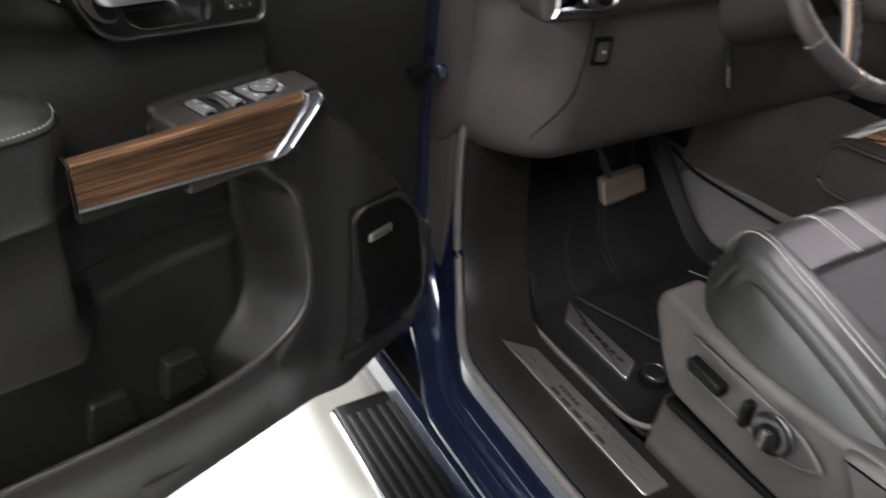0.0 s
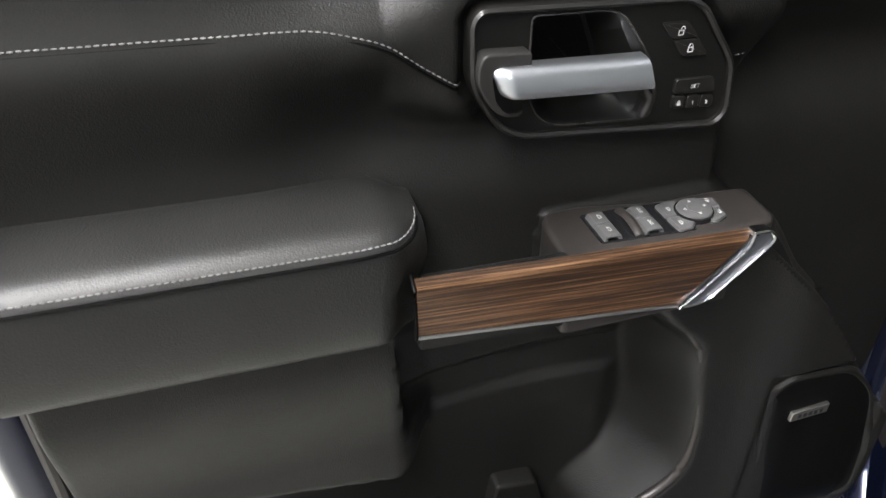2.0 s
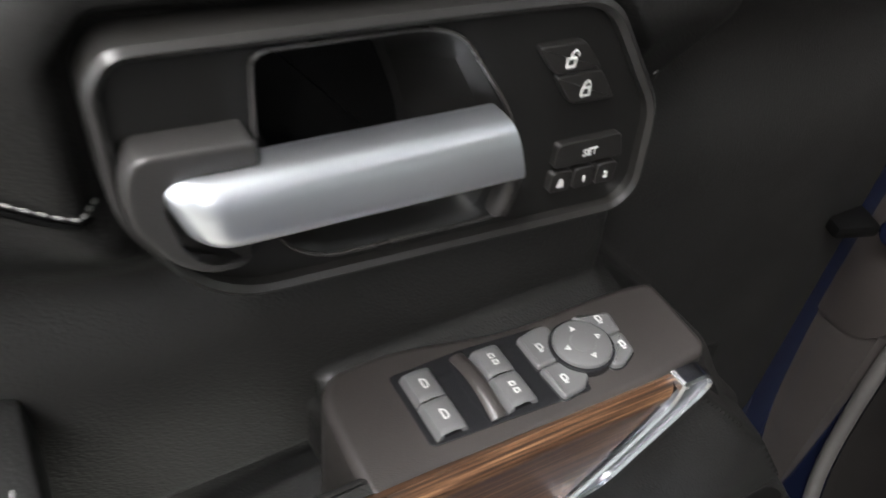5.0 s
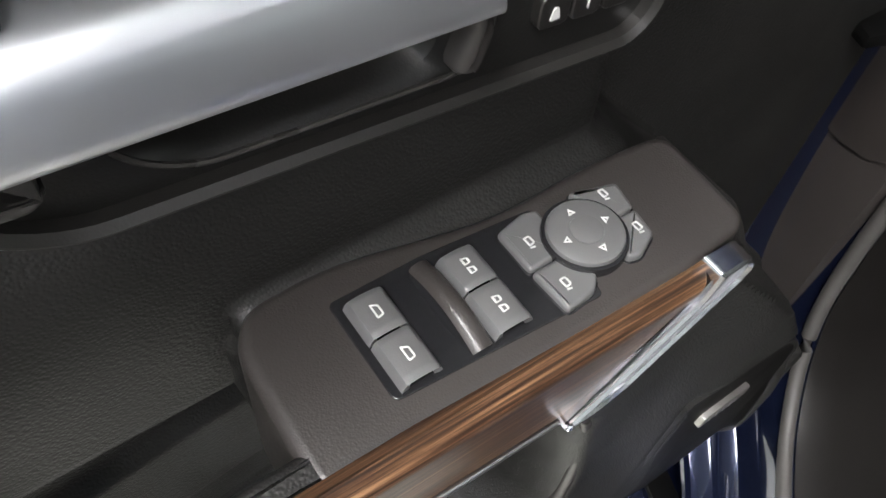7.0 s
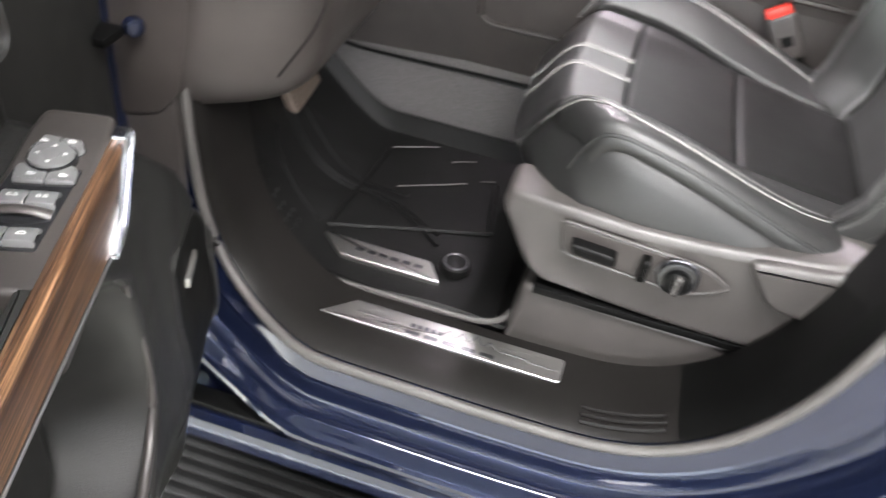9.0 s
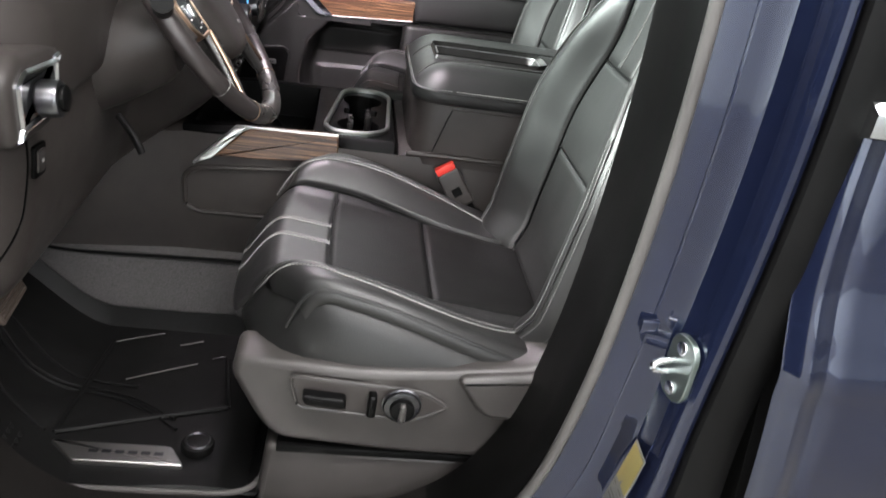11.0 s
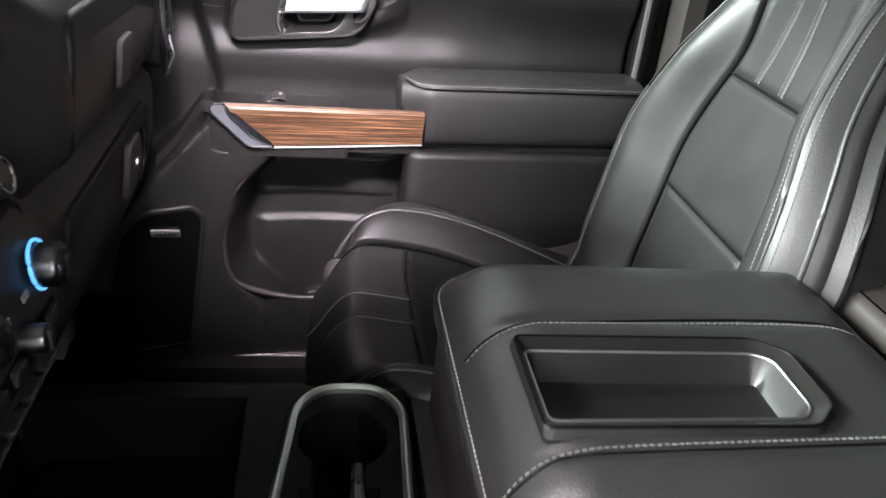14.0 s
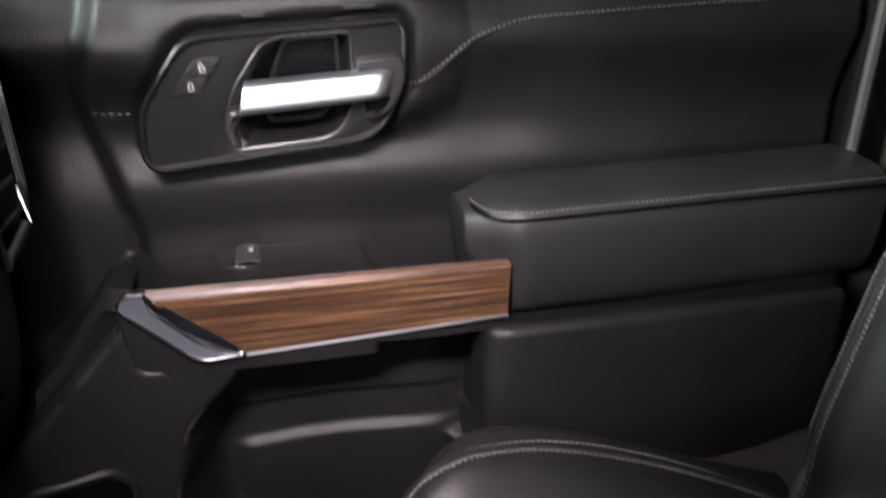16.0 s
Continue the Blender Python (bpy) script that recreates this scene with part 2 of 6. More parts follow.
def slab(poly, lo, hi, bevel, place, bm=None, steps=3):
    """A flat piece with the outline poly between the heights lo and hi, its upper edge rounded. place(a, b, h) gives the point."""
    rings = [[place(a, b, lo) for a, b in poly]]
    for k in range(steps + 1):
        w = math.pi / 2 * k / steps
        q = shrunk(poly, bevel * (1 - math.cos(w)))
        rings.append([place(a, b, hi - bevel + bevel * math.sin(w)) for a, b in q])
    rings.append([place(a, b, hi) for a, b in shrunk(poly, bevel + min(0.4 * bevel, 0.0008))])
    return loft(rings, True, True, bm)


def ring_frame(outer, inner, lo, hi, bevel, place, bm=None):
    """A flat frame between two outlines of equally many points."""
    loops = [(outer, lo), (outer, hi - bevel), (shrunk(outer, bevel), hi), (shrunk(inner, -bevel), hi), (inner, hi - bevel), (inner, lo)]
    bm = bm or bmesh.new()
    rows = [[bm.verts.new(place(a, b, h)) for a, b in loop] for loop, h in loops]
    n = len(outer)
    for a, b in zip(rows, rows[1:] + rows[:1]):
        for i in range(n):
            j = (i + 1) % n
            bm.faces.new((a[i], a[j], b[j], b[i]))
    return bm


def tube(points, radius, closed=False, sides=8, bm=None, flat=1.0, upward=None):
    """A round or oval bar along points."""
    pts = [Vector(p) for p in points]
    n, rings = len(pts), []
    for i, p in enumerate(pts):
        a = pts[i - 1] if (i or closed) else p
        b = pts[(i + 1) % n] if (i < n - 1 or closed) else p
        t = (b - a).normalized()
        up = Vector(upward) if upward else (Vector((0, 0, 1)) if abs(t.z) < 0.9 else Vector((0, 1, 0)))
        x = t.cross(up).normalized()
        y = x.cross(t)
        r = radius(i / max(1, n - 1)) if callable(radius) else radius
        rings.append([p + x * r * math.cos(w) + y * r * flat * math.sin(w) for w in (math.tau * k / sides for k in range(sides))])
    if closed:
        rings.append(rings[0])
        bm = bm or bmesh.new()
        rows = [[bm.verts.new(q) for q in r] for r in rings[:-1]]
        for i in range(n):
            for k in range(sides):
                j = (k + 1) % sides
                bm.faces.new((rows[i][k], rows[i][j], rows[(i + 1) % n][j], rows[(i + 1) % n][k]))
        return bm
    return loft(rings, True, True, bm)


def spline(points, per=8, closed=False):
    """A smooth curve through the points."""
    p, n, out = [Vector(q) for q in points], len(points), []
    for i in range(n if closed else n - 1):
        a, b, c, d = (p[k % n] if closed else p[min(n - 1, max(0, k))] for k in (i - 1, i, i + 1, i + 2))
        for k in range(per):
            t = k / per
            out.append(0.5 * (2 * b + (c - a) * t + (2 * a - 5 * b + 4 * c - d) * t * t + (3 * b - a - 3 * c + d) * t ** 3))
    if not closed:
        out.append(p[-1])
    return out


def along(points, step):
    """Evenly spaced points on a polyline, with the direction there."""
    out, left = [], 0.0
    for a, b in zip(points, points[1:]):
        a, b = Vector(a), Vector(b)
        d = (b - a).length
        while left < d:
            out.append((a + (b - a) * (left / d), (b - a).normalized()))
            left += step
        left -= d
    return out


def stitches(points, length=0.0045, gap=0.0022, radius=0.0007, lift=(0, 0, 0), bm=None):
    """A sewn seam: short lengths of thread along a line."""
    bm = bm or bmesh.new()
    up = Vector(lift)
    for p, t in along(points, length + gap):
        a, b = p - t * length / 2 + up * 0.4, p + t * length / 2 + up * 0.4
        x = t.cross(Vector((0.31, 0.57, 0.76))).normalized()
        y = x.cross(t)
        mid = (a + b) / 2 + up
        rings = [[q + (x * math.cos(w) + y * math.sin(w)) * r for w in (0, 1.257, 2.513, 3.77, 5.027)] for q, r in ((a, radius * 0.5), (mid, radius), (b, radius * 0.5))]
        loft(rings, True, True, bm)
    return bm


def cylinder(centre, axis, radius, depth, bevel=0.001, sides=32, bm=None):
    """A round knob or disc with rounded rims, its middle at centre."""
    c, a = Vector(centre), Vector(axis).normalized()
    x = a.cross(Vector((0, 0, 1)) if abs(a.z) < 0.9 else Vector((1, 0, 0))).normalized()
    y = a.cross(x)
    prof = [(-depth / 2, radius - bevel), (-depth / 2 + bevel, radius), (depth / 2 - bevel, radius), (depth / 2 - bevel * 0.3, radius - bevel * 0.3), (depth / 2, radius - bevel)]
    return loft([[c + a * h + (x * math.cos(w) + y * math.sin(w)) * r for w in (math.tau * k / sides for k in range(sides))] for h, r in prof], True, True, bm)


def lettering(text, size, depth=0.0004):
    cu = bpy.data.curves.new("lettering", "FONT")
    cu.body, cu.size, cu.extrude, cu.align_x, cu.align_y = text, size, depth, "CENTER", "CENTER"
    ob = bpy.data.objects.new("lettering", cu)
    scene.collection.objects.link(ob)
    me = bpy.data.meshes.new_from_object(ob.evaluated_get(bpy.context.evaluated_depsgraph_get()))
    bpy.data.objects.remove(ob)
    return me


def surface_grid(f, nu, nv, thick, bm=None):
    """A closed sheet over f(a, b), a and b from 0 to 1, with a back at the distance thick."""
    front = [[Vector(f(i / nu, j / nv)) for j in range(nv + 1)] for i in range(nu + 1)]
    bm = bm or bmesh.new()
    def normal(i, j):
        a = front[min(nu, i + 1)][j] - front[max(0, i - 1)][j]
        b = front[i][min(nv, j + 1)] - front[i][max(0, j - 1)]
        return a.cross(b).normalized()
    F = [[bm.verts.new(front[i][j]) for j in range(nv + 1)] for i in range(nu + 1)]
    B = [[bm.verts.new(front[i][j] - normal(i, j) * thick) for j in range(nv + 1)] for i in range(nu + 1)]
    for i in range(nu):
        for j in range(nv):
            bm.faces.new((F[i][j], F[i + 1][j], F[i + 1][j + 1], F[i][j + 1]))
            bm.faces.new((B[i][j + 1], B[i + 1][j + 1], B[i + 1][j], B[i][j]))
    for i in range(nu):
        bm.faces.new((F[i + 1][0], F[i][0], B[i][0], B[i + 1][0]))
        bm.faces.new((F[i][nv], F[i + 1][nv], B[i + 1][nv], B[i][nv]))
    for j in range(nv):
        bm.faces.new((F[0][j], F[0][j + 1], B[0][j + 1], B[0][j]))
        bm.faces.new((F[nu][j + 1], F[nu][j], B[nu][j], B[nu][j + 1]))
    return bm


def evenly(loop, n):
    """A closed outline as n points at even steps."""
    pts = [Vector(q[:2]) for q in loop] + [Vector(loop[0][:2])]
    run = [0.0]
    for p, q in zip(pts, pts[1:]):
        run.append(run[-1] + (q - p).length)
    out, m = [], 0
    for k in range(n):
        w = run[-1] * k / n
        while run[m + 1] < w:
            m += 1
        out.append(pts[m].lerp(pts[m + 1], (w - run[m]) / max(1e-9, run[m + 1] - run[m])))
    return out


def ray_to(loop, c, q):
    """Where the line from c towards q leaves the outline."""
    d = q - c
    for p, r in zip(loop, loop[1:] + loop[:1]):
        e = r - p
        k = d.x * e.y - d.y * e.x
        if abs(k) > 1e-12:
            s = ((p.x - c.x) * e.y - (p.y - c.y) * e.x) / k
            w = ((p.x - c.x) * d.y - (p.y - c.y) * d.x) / k
            if s > 0 and -1e-6 <= w <= 1 + 1e-6:
                return c + d * s
    return c


# ---- the workshop ----
def room():
    ground = tagged(new("ground", mesh_of("ground", box((0, 0, -0.1), (16, 16, 0.2), 0), FLOOR)), "pale sealed concrete workshop floor", "floor", kind="structure")
    # only the unseen west wall is pale, to throw light on the rear door
    for name, c, s in (("wall_north", (0, 7.1, 1.8), (14, 0.2, 3.6)), ("wall_south", (0, -7.1, 1.8), (14, 0.2, 3.6)), ("wall_east", (7.1, 0, 1.8), (0.2, 14.4, 3.6)), ("wall_west", (-7.1, 0, 1.8), (0.2, 14.4, 3.6))):
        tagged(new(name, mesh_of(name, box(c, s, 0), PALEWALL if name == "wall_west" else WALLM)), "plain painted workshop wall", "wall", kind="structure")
    tagged(new("ceiling", mesh_of("ceiling", box((0, 0, CEILING + 0.1), (14.4, 14.4, 0.2), 0), WALLM)), "plain unseen workshop ceiling, darkened to cut fill light", "ceiling", kind="structure")


room()

# ---- the doors: u runs towards the hinge, z up, n out of the trim towards the seats ----
DOOR_BASE = 0.55


def pocket_edge(z, zo=0.0):
    """The front edge of the map pocket; zo lifts it."""
    z -= zo * smooth(1.0, 0.88, z)
    if z > 0.985:
        return -0.030 - 0.055 * smooth(0.985, 1.06, z)
    return -0.012 - 0.018 * smooth(0.86, 0.985, z) - 0.075 * smooth(0.84, 0.70, z) ** 1.5


def card_face(u, z, lift=0.0):
    """How far the trim stands out at a place of the door, the pocket closed; and how far back the place lies."""
    h = z - lift
    calm = 0.45 + 0.55 * smooth(-0.46, -0.33, u)
    up = -0.082 - 0.022 * calm * bell(h, 1.235, 0.045) + 0.018 * calm * bell(h, 1.318, 0.030) - 0.056 * smooth(1.330, 1.435, h) * (0.08 + 0.92 * smooth(-0.46, -0.33, u)) * smooth(0.0, -0.10, u)
    up += 0.006 * smooth(-0.36, -0.44, u) * bell(z, 1.30, 0.08)
    brink = -0.004 + 0.028 * bell(z, 1.285, 0.07)
    up -= 0.034 * smooth(brink - 0.010, brink + 0.014, u)
    shoulder = 1.128 - 1.02 * max(0.0, u - 0.004) - 0.35 * max(0.0, u - 0.09)
    if lift:
        up -= 0.024 * smooth(1.200, 1.125, h) * smooth(0.012, -0.004, u)
        shoulder -= 0.05 * smooth(0.006, -0.006, u) * smooth(-0.345, -0.325, u)
    shoulder -= 0.20 * smooth(-0.184, -0.198, u) * smooth(-0.345, -0.325, u)
    low = -0.004 + 0.018 * smooth(0.0, 0.09, u) - 0.03 * smooth(0.72, 0.58, z) - 0.115 * smooth(0.236, 0.274, u)
    rear = smooth(-0.284, -0.345, u)
    low = low * (1 - rear) + rear * (-0.020 - 0.022 * smooth(1.06, 0.92, z) - 0.02 * smooth(0.74, 0.58, z))
    k = smooth(shoulder + 0.014, shoulder - 0.014, z)
    return up * (1 - k) + low * k, rear


BEZEL_LINE = [(-0.256, 1.342), (-0.150, 1.337), (-0.082, 1.333), (-0.067, 1.325), (-0.030, 1.273), (-0.026, 1.226), (-0.038, 1.214), (-0.222, 1.231), (-0.241, 1.243), (-0.263, 1.281), (-0.264, 1.332)]


def bezel_gap(u, z):
    """How far a place of the door lies outside the outline of the handle bezel; below nought inside it."""
    if not (-0.32 < u < 0.03 and 1.16 < z < 1.40):
        return 1.0
    best, inside = 1.0, False
    for (ax, ay), (bx, by) in zip(BEZEL_LINE, BEZEL_LINE[1:] + BEZEL_LINE[:1]):
        dx, dy = bx - ax, by - ay
        t = min(1.0, max(0.0, ((u - ax) * dx + (z - ay) * dy) / (dx * dx + dy * dy)))
        best = min(best, math.hypot(u - ax - dx * t, z - ay - dy * t))
        if (ay > z) != (by > z) and u < ax + (z - ay) * dx / dy:
            inside = not inside
    return -best if inside else best


def card_depth(u, z, zo=0.0, lift=0.0):
    """How far the trim stands out at a place of the door."""
    n, rear = card_face(u, z, lift)
    gap = bezel_gap(u, z - lift)
    n += max(0.0, -0.061 - n) * 0.85 * smooth(0.075, 0.014, gap) * smooth(-0.01, -0.07, u) * smooth(1.215, 1.27, z - lift) - 0.014 * smooth(0.010, 0.001, gap) - 0.050 * smooth(-0.006, -0.016, gap)
    pk = smooth(pocket_edge(z, zo) + 0.004, pocket_edge(z, zo) - 0.046, u) * smooth(0.605, 0.625, z) * smooth(1.085, 1.072, z)
    deep = pk * (1 - rear * smooth(0.846, 0.868, z - 0.16 * max(0.0, -0.34 - u) - 0.03 * smooth(-0.34, -0.30, u)))
    n = n * (1 - deep) + deep * (-0.100 - 0.012 * bell(u, -0.17, 0.10))
    sp = smooth(0.052, 0.062, u) * smooth(0.222, 0.212, u) * smooth(0.625, 0.637, z) * smooth(0.945 - 0.3 * max(0, u - 0.16), 0.935 - 0.3 * max(0, u - 0.16), z)
    step = deep * (0.008 * smooth(1.030, 1.022, z) * smooth(0.945, 0.955, z) + 0.010 * smooth(0.905, 0.895, z)) * smooth(-0.06, -0.09, u)
    return n - 0.007 * sp + step


def door(name, at, turn, sx, label, driver, lift):
    REAR = -0.645 if driver else -0.745
    ZO = 0.0 if driver else 0.036
    LEFT = -0.326 if driver else -0.348
    tz = lambda u: 0.0 if driver else -0.006 + 0.053 * (u + 0.35)
    d = thing(name, (at[0], at[1], DOOR_BASE), label, "car door", turn, "thing")

    def P(u, z, n):
        return Vector((sx * u * 0.95, -n * 0.95, (z - 1.137) * 0.95 + 1.117 - DOOR_BASE))

    front = lambda z: 0.340 - 0.08 * smooth(0.72, 0.57, z)
    low = lambda a: 0.560 + 0.05 * smooth(0.75, 1.0, a) + 0.03 * smooth(0.3, 0.0, a)
    nu, nv = 230, 210

    def card(a, b):
        z = low(a) + (1.445 + lift - low(a)) * b
        u = REAR + (front(z) - REAR) * a
        return P(u, z, card_depth(u, z, ZO, lift) - 0.05 * smooth(REAR + 0.022, REAR, u) ** 2)
    bm = surface_grid(card, nu, nv, 0.004 * sx)
    part("door_card", bm, SOFT, d, "dark grained door card with a deep map pocket", 60)
    # inner frame and outer skin
    prof = [(1.44, -0.190), (1.44, -0.205), (1.25, -0.235), (0.95, -0.24), (0.62, -0.215), (0.55, -0.19), (0.555, -0.06), (0.62, -0.175)]
    bm = loft([[P(u, z, n) for z, n in prof] for u in (REAR - 0.03, -0.4, 0.0, 0.25, 0.30)], True)
    part("door_shell", bm, BLUE, d, "dark blue painted door skin", 30)
    edge = rounded([(REAR + 0.010, -0.070), (REAR - 0.010, -0.056), (REAR - 0.036, -0.062), (REAR - 0.072, -0.115), (REAR - 0.076, -0.20), (REAR + 0.010, -0.20)], 0.008, 3)
    part("door_edge", loft([[P(a, z, b) for a, b in edge] for z in (0.585, 0.62, 1.0, 1.44)], True), BLUE if driver else BLACK, d, "painted rear edge of the door", 30)
    part("door_edge_seal", tube([P(REAR + 0.001, z, -0.062) for z in (0.60, 0.9, 1.2, 1.43)], 0.006, False, 8), SEAL, d)
    # top pad
    bm = loft([[P(u, 1.446 + lift + 0.012 * math.sin(w), -0.176 + 0.022 * math.cos(w)) for w in (math.tau * k / 14 for k in range(14))] for u in (REAR, -0.5, -0.2, 0.0, 0.17, 0.34)], True)
    part("top_pad", bm, SOFT, d)
    # padded arm rest
    def arm(a, b):
        u = REAR + 0.006 - (REAR + 0.006 + 0.322) * a
        w = math.tau * b
        c, s = math.cos(w), math.sin(w)
        e = 0.42
        cc, ss = math.copysign(abs(c) ** e, c), math.copysign(abs(s) ** e, s)
        tip = smooth(1.0, 0.90, a)
        depth = 0.060 * (0.62 + 0.38 * tip)
        zc = 1.142 + 0.008 * (1 - a)
        u += 0.011 * smooth(0.75, 1.0, a) * smooth(-0.1, 0.6, ss)
        return P(u, zc + 0.060 * ss - 0.012 * (1 - tip) * (ss > 0), -0.052 + depth * cc * (1.0 - 0.10 * max(0, -ss)) - 0.006 * (1 - tip))
    rings = [[arm(i / 36, k / 48) for k in range(48)] for i in range(37)]
    end = rings[-1]
    mid = sum(end, Vector()) / 48
    for f in (0.97, 0.9, 0.75):
        rings.append([mid + (q - mid) * f + Vector((sx * 0.004 * (1 - f) ** 0.5 * 2, 0, 0)) for q in end])
    arm_ob = part("armrest", loft(rings, True), LEATHER, d, "padded black leather armrest with a stitched edge")
    seam = [P(REAR + 0.008 + (0.0038 if driver else 0.0052) * k, 1.1905 + 0.006 * (1 - k / 72), 0.0075) for k in range(72)]
    seam += [P(-0.350 + 0.034 * math.sin(w), 1.1915 + 0.004 * (1 - math.cos(w)), 0.0075 - 0.045 * (1 - math.cos(w))) for w in (0.2 * k for k in range(1, 8))]
    part("piping", tube(seam, 0.0016, False, 6), BLACK, arm_ob)
    # passenger thread is a darker copy, its weaker light put into the colour
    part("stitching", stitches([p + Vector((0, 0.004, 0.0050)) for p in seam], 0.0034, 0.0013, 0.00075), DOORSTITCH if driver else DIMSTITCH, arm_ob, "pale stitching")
    # seam across the upper trim
    line = spline([P(u, z + lift, card_depth(u, z + lift) + 0.0015) for u, z in ((REAR + 0.01, 1.346), (-0.551, 1.343), (-0.445, 1.339), (-0.380, 1.336), (-0.344, 1.328), (-0.322, 1.319), (-0.300, 1.302), (-0.272, 1.283), (-0.262, 1.279))], 6)
    line = [Vector((p.x, -0.95 * card_depth(sx * p.x / 0.95, (p.z + DOOR_BASE - 1.117) / 0.95 + 1.137, 0.0, lift) - 0.0012, p.z)) for p in line]
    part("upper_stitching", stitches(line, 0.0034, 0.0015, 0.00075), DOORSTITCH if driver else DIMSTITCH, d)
    part("upper_groove", tube([p + Vector((0, 0.0012, -0.004)) for p in line], 0.0013, False, 6), BLACK, d)
    line = [P(u, 1.260 + 0.15 * max(0.0, u) + lift, card_depth(u, 1.260 + lift, 0.0, lift) + 0.001) for u in (-0.026, -0.015, -0.005, 0.005, 0.014)]
    part("upper_stitching", stitches(line, 0.0042, 0.0024, 0.0007), DIMSTITCH, d)
    # wood strip, its upper edge rolled back
    def strip(a, b):
        zt = 1.155 - 0.016 * a
        zb = 1.0965 - 0.0275 * a
        z = zb + (zt - zb) * b
        left, right = LEFT, -0.077 + 0.058 * b ** 0.9
        u = left + (right - left) * a
        return P(u, z + tz(u), 0.0045 - 0.0075 * smooth(0.86, 1.0, b) ** 2 - 0.005 * (1 - b))
    part("wood_trim", surface_grid(strip, 50, 24, 0.008 * sx), WOOD_SLOPED if driver else WOOD, d, "dark striped wood-grain trim strip", 60)
    low_edge = [P(u, 1.0950 - 0.0275 * k / 20 + tz(u), 0.0005) for k, u in ((k, LEFT - 0.001 + (-0.076 - LEFT) * k / 20) for k in range(21))]
    part("trim_edge", tube(low_edge, 0.0014, False, 8), EDGE, d, "thin chrome edging")
    part("trim_edge", tube([P(LEFT - 0.001, 1.095 + 0.060 * k / 6 + tz(LEFT), 0.0015 - (0.012 if k == 6 else 0)) for k in range(7)], 0.0016, False, 8), BLACK, d)
    # chrome end of the strip
    outer = [(-0.0205, 1.1405), (-0.0020, 1.1395), (0.0065, 1.1290), (0.0010, 1.1190), (-0.0500, 1.0710), (-0.0650, 1.0665), (-0.0830, 1.0680), (-0.0640, 1.0840), (-0.0225, 1.1245)]
    outer = [(u, z + tz(u)) for u, z in outer]
    if not driver:
        outer[6] = (-0.100, outer[6][1] + 0.004)
    line = rounded(outer, [0.002, 0.005, 0.006, 0.004, 0.008, 0.008, 0.002, 0.02, 0.008], 4)
    end = part("trim_end", ring_frame(line, shrunk(line, 0.0034), -0.0045, 0.0065, 0.0014, P), CHROME, d, "polished chrome trim end")
    part("trim_end_inlay", slab(shrunk(line, 0.0030), -0.004, 0.0035, 0.0006, P), INLAY, end, "dull metallic inlay")
    # switch pod
    pod_poly = rounded([(-0.182, -0.080), (-0.192, -0.066), (-0.194, -0.0035), (-0.030, -0.0035), (0.012, -0.0085), (0.0165, -0.064), (-0.022, -0.068), (-0.080, -0.066), (-0.150, -0.082)], [0.016, 0.014, 0.010, 0.010, 0.009, 0.012, 0.02, 0.02, 0.02], 6)
    if not driver:
        pod_poly = rounded([(-0.215, -0.140), (-0.222, -0.066), (-0.222, -0.0035), (-0.030, -0.0035), (0.010, -0.0085), (0.010, -0.140)], [0.012, 0.010, 0.010, 0.010, 0.009, 0.008], 5)
    top = 1.1402 if driver else 1.136
    flat = lambda a, b, h: P(a, h, b)
    # the passenger pod is a darker copy, its shade put into the plastic
    pod = part("switch_pod", slab(pod_poly, 1.060, top, 0.0050, flat), POD if driver else BEZEL, d, "moulded window switch pod")
    part("trim_back", slab(rounded([(LEFT + 0.004, -0.020), (LEFT + 0.004, -0.006), (-0.176, -0.006), (-0.176, -0.022)], 0.003, 2), 1.075, 1.1465, 0.004, lambda a, b, h: P(a, h - 0.016 * (a + 0.322) / 0.32 + tz(a), b)), SOFT, d)
    def brow(a, b):
        u = -0.0060 + 0.098 * a
        n = -0.064 + (0.067 - 0.012 * smooth(0.0, 0.3, a)) * b
        return P(u, 1.1368 + tz(0.0) - 1.05 * max(0.0, u - 0.016) - 0.018 * smooth(0.016, 0.070, u) - 0.016 * smooth(0.72, 1.0, b) ** 2 - 0.004 * smooth(0.08, 0.0, a) ** 2, n)
    part("pod_shoulder", surface_grid(brow, 24, 20, -0.018 * sx), SOFT, d, "rounded shoulder of the lower trim", 60)
    if driver:
        # flush black plate painted in place of the dark recess round the keys
        for ring in ([(-0.1560, -0.0645), (-0.1560, -0.0190), (-0.0660, -0.0130), (-0.0640, -0.0600), (-0.1150, -0.0645)],):
            part("switch_plate", slab(rounded(ring, 0.003, 3), 1.13, 1.1408, 0.0005, flat), GLOSS, pod, "flush gloss black plate in place of the switch recess")
        for ua, ub, na, nm, nb, split in ((-0.1528, -0.1350, -0.0592, -0.0406, -0.0203, 0.0), (-0.1138, -0.0958, -0.0572, -0.0391, -0.0190, 0.0022)):
            for n0, n1 in ((na, nm - 0.0004), (nm + 0.0004, nb)):
                def key(a, b, ua=ua, ub=ub, n0=n0, n1=n1):
                    u = ua + (ub - ua) * a
                    edge = min(1.0, min(a, 1 - a) / 0.10) ** 0.5
                    side = min(1.0, min(b, 1 - b) / 0.05) ** 0.5
                    return P(u, 1.1396 + 0.0066 * math.sin(math.pi * (0.30 + 0.45 * a)) * edge * (0.85 + 0.15 * side), n0 + (n1 - n0) * b)
                sw = part("window_switch", surface_grid(key, 16, 12, -0.003 * sx), BUTTON, pod, "grey rocker window switch")
                um, nn = (ua + ub) / 2 + 0.0002, (n0 + n1) / 2
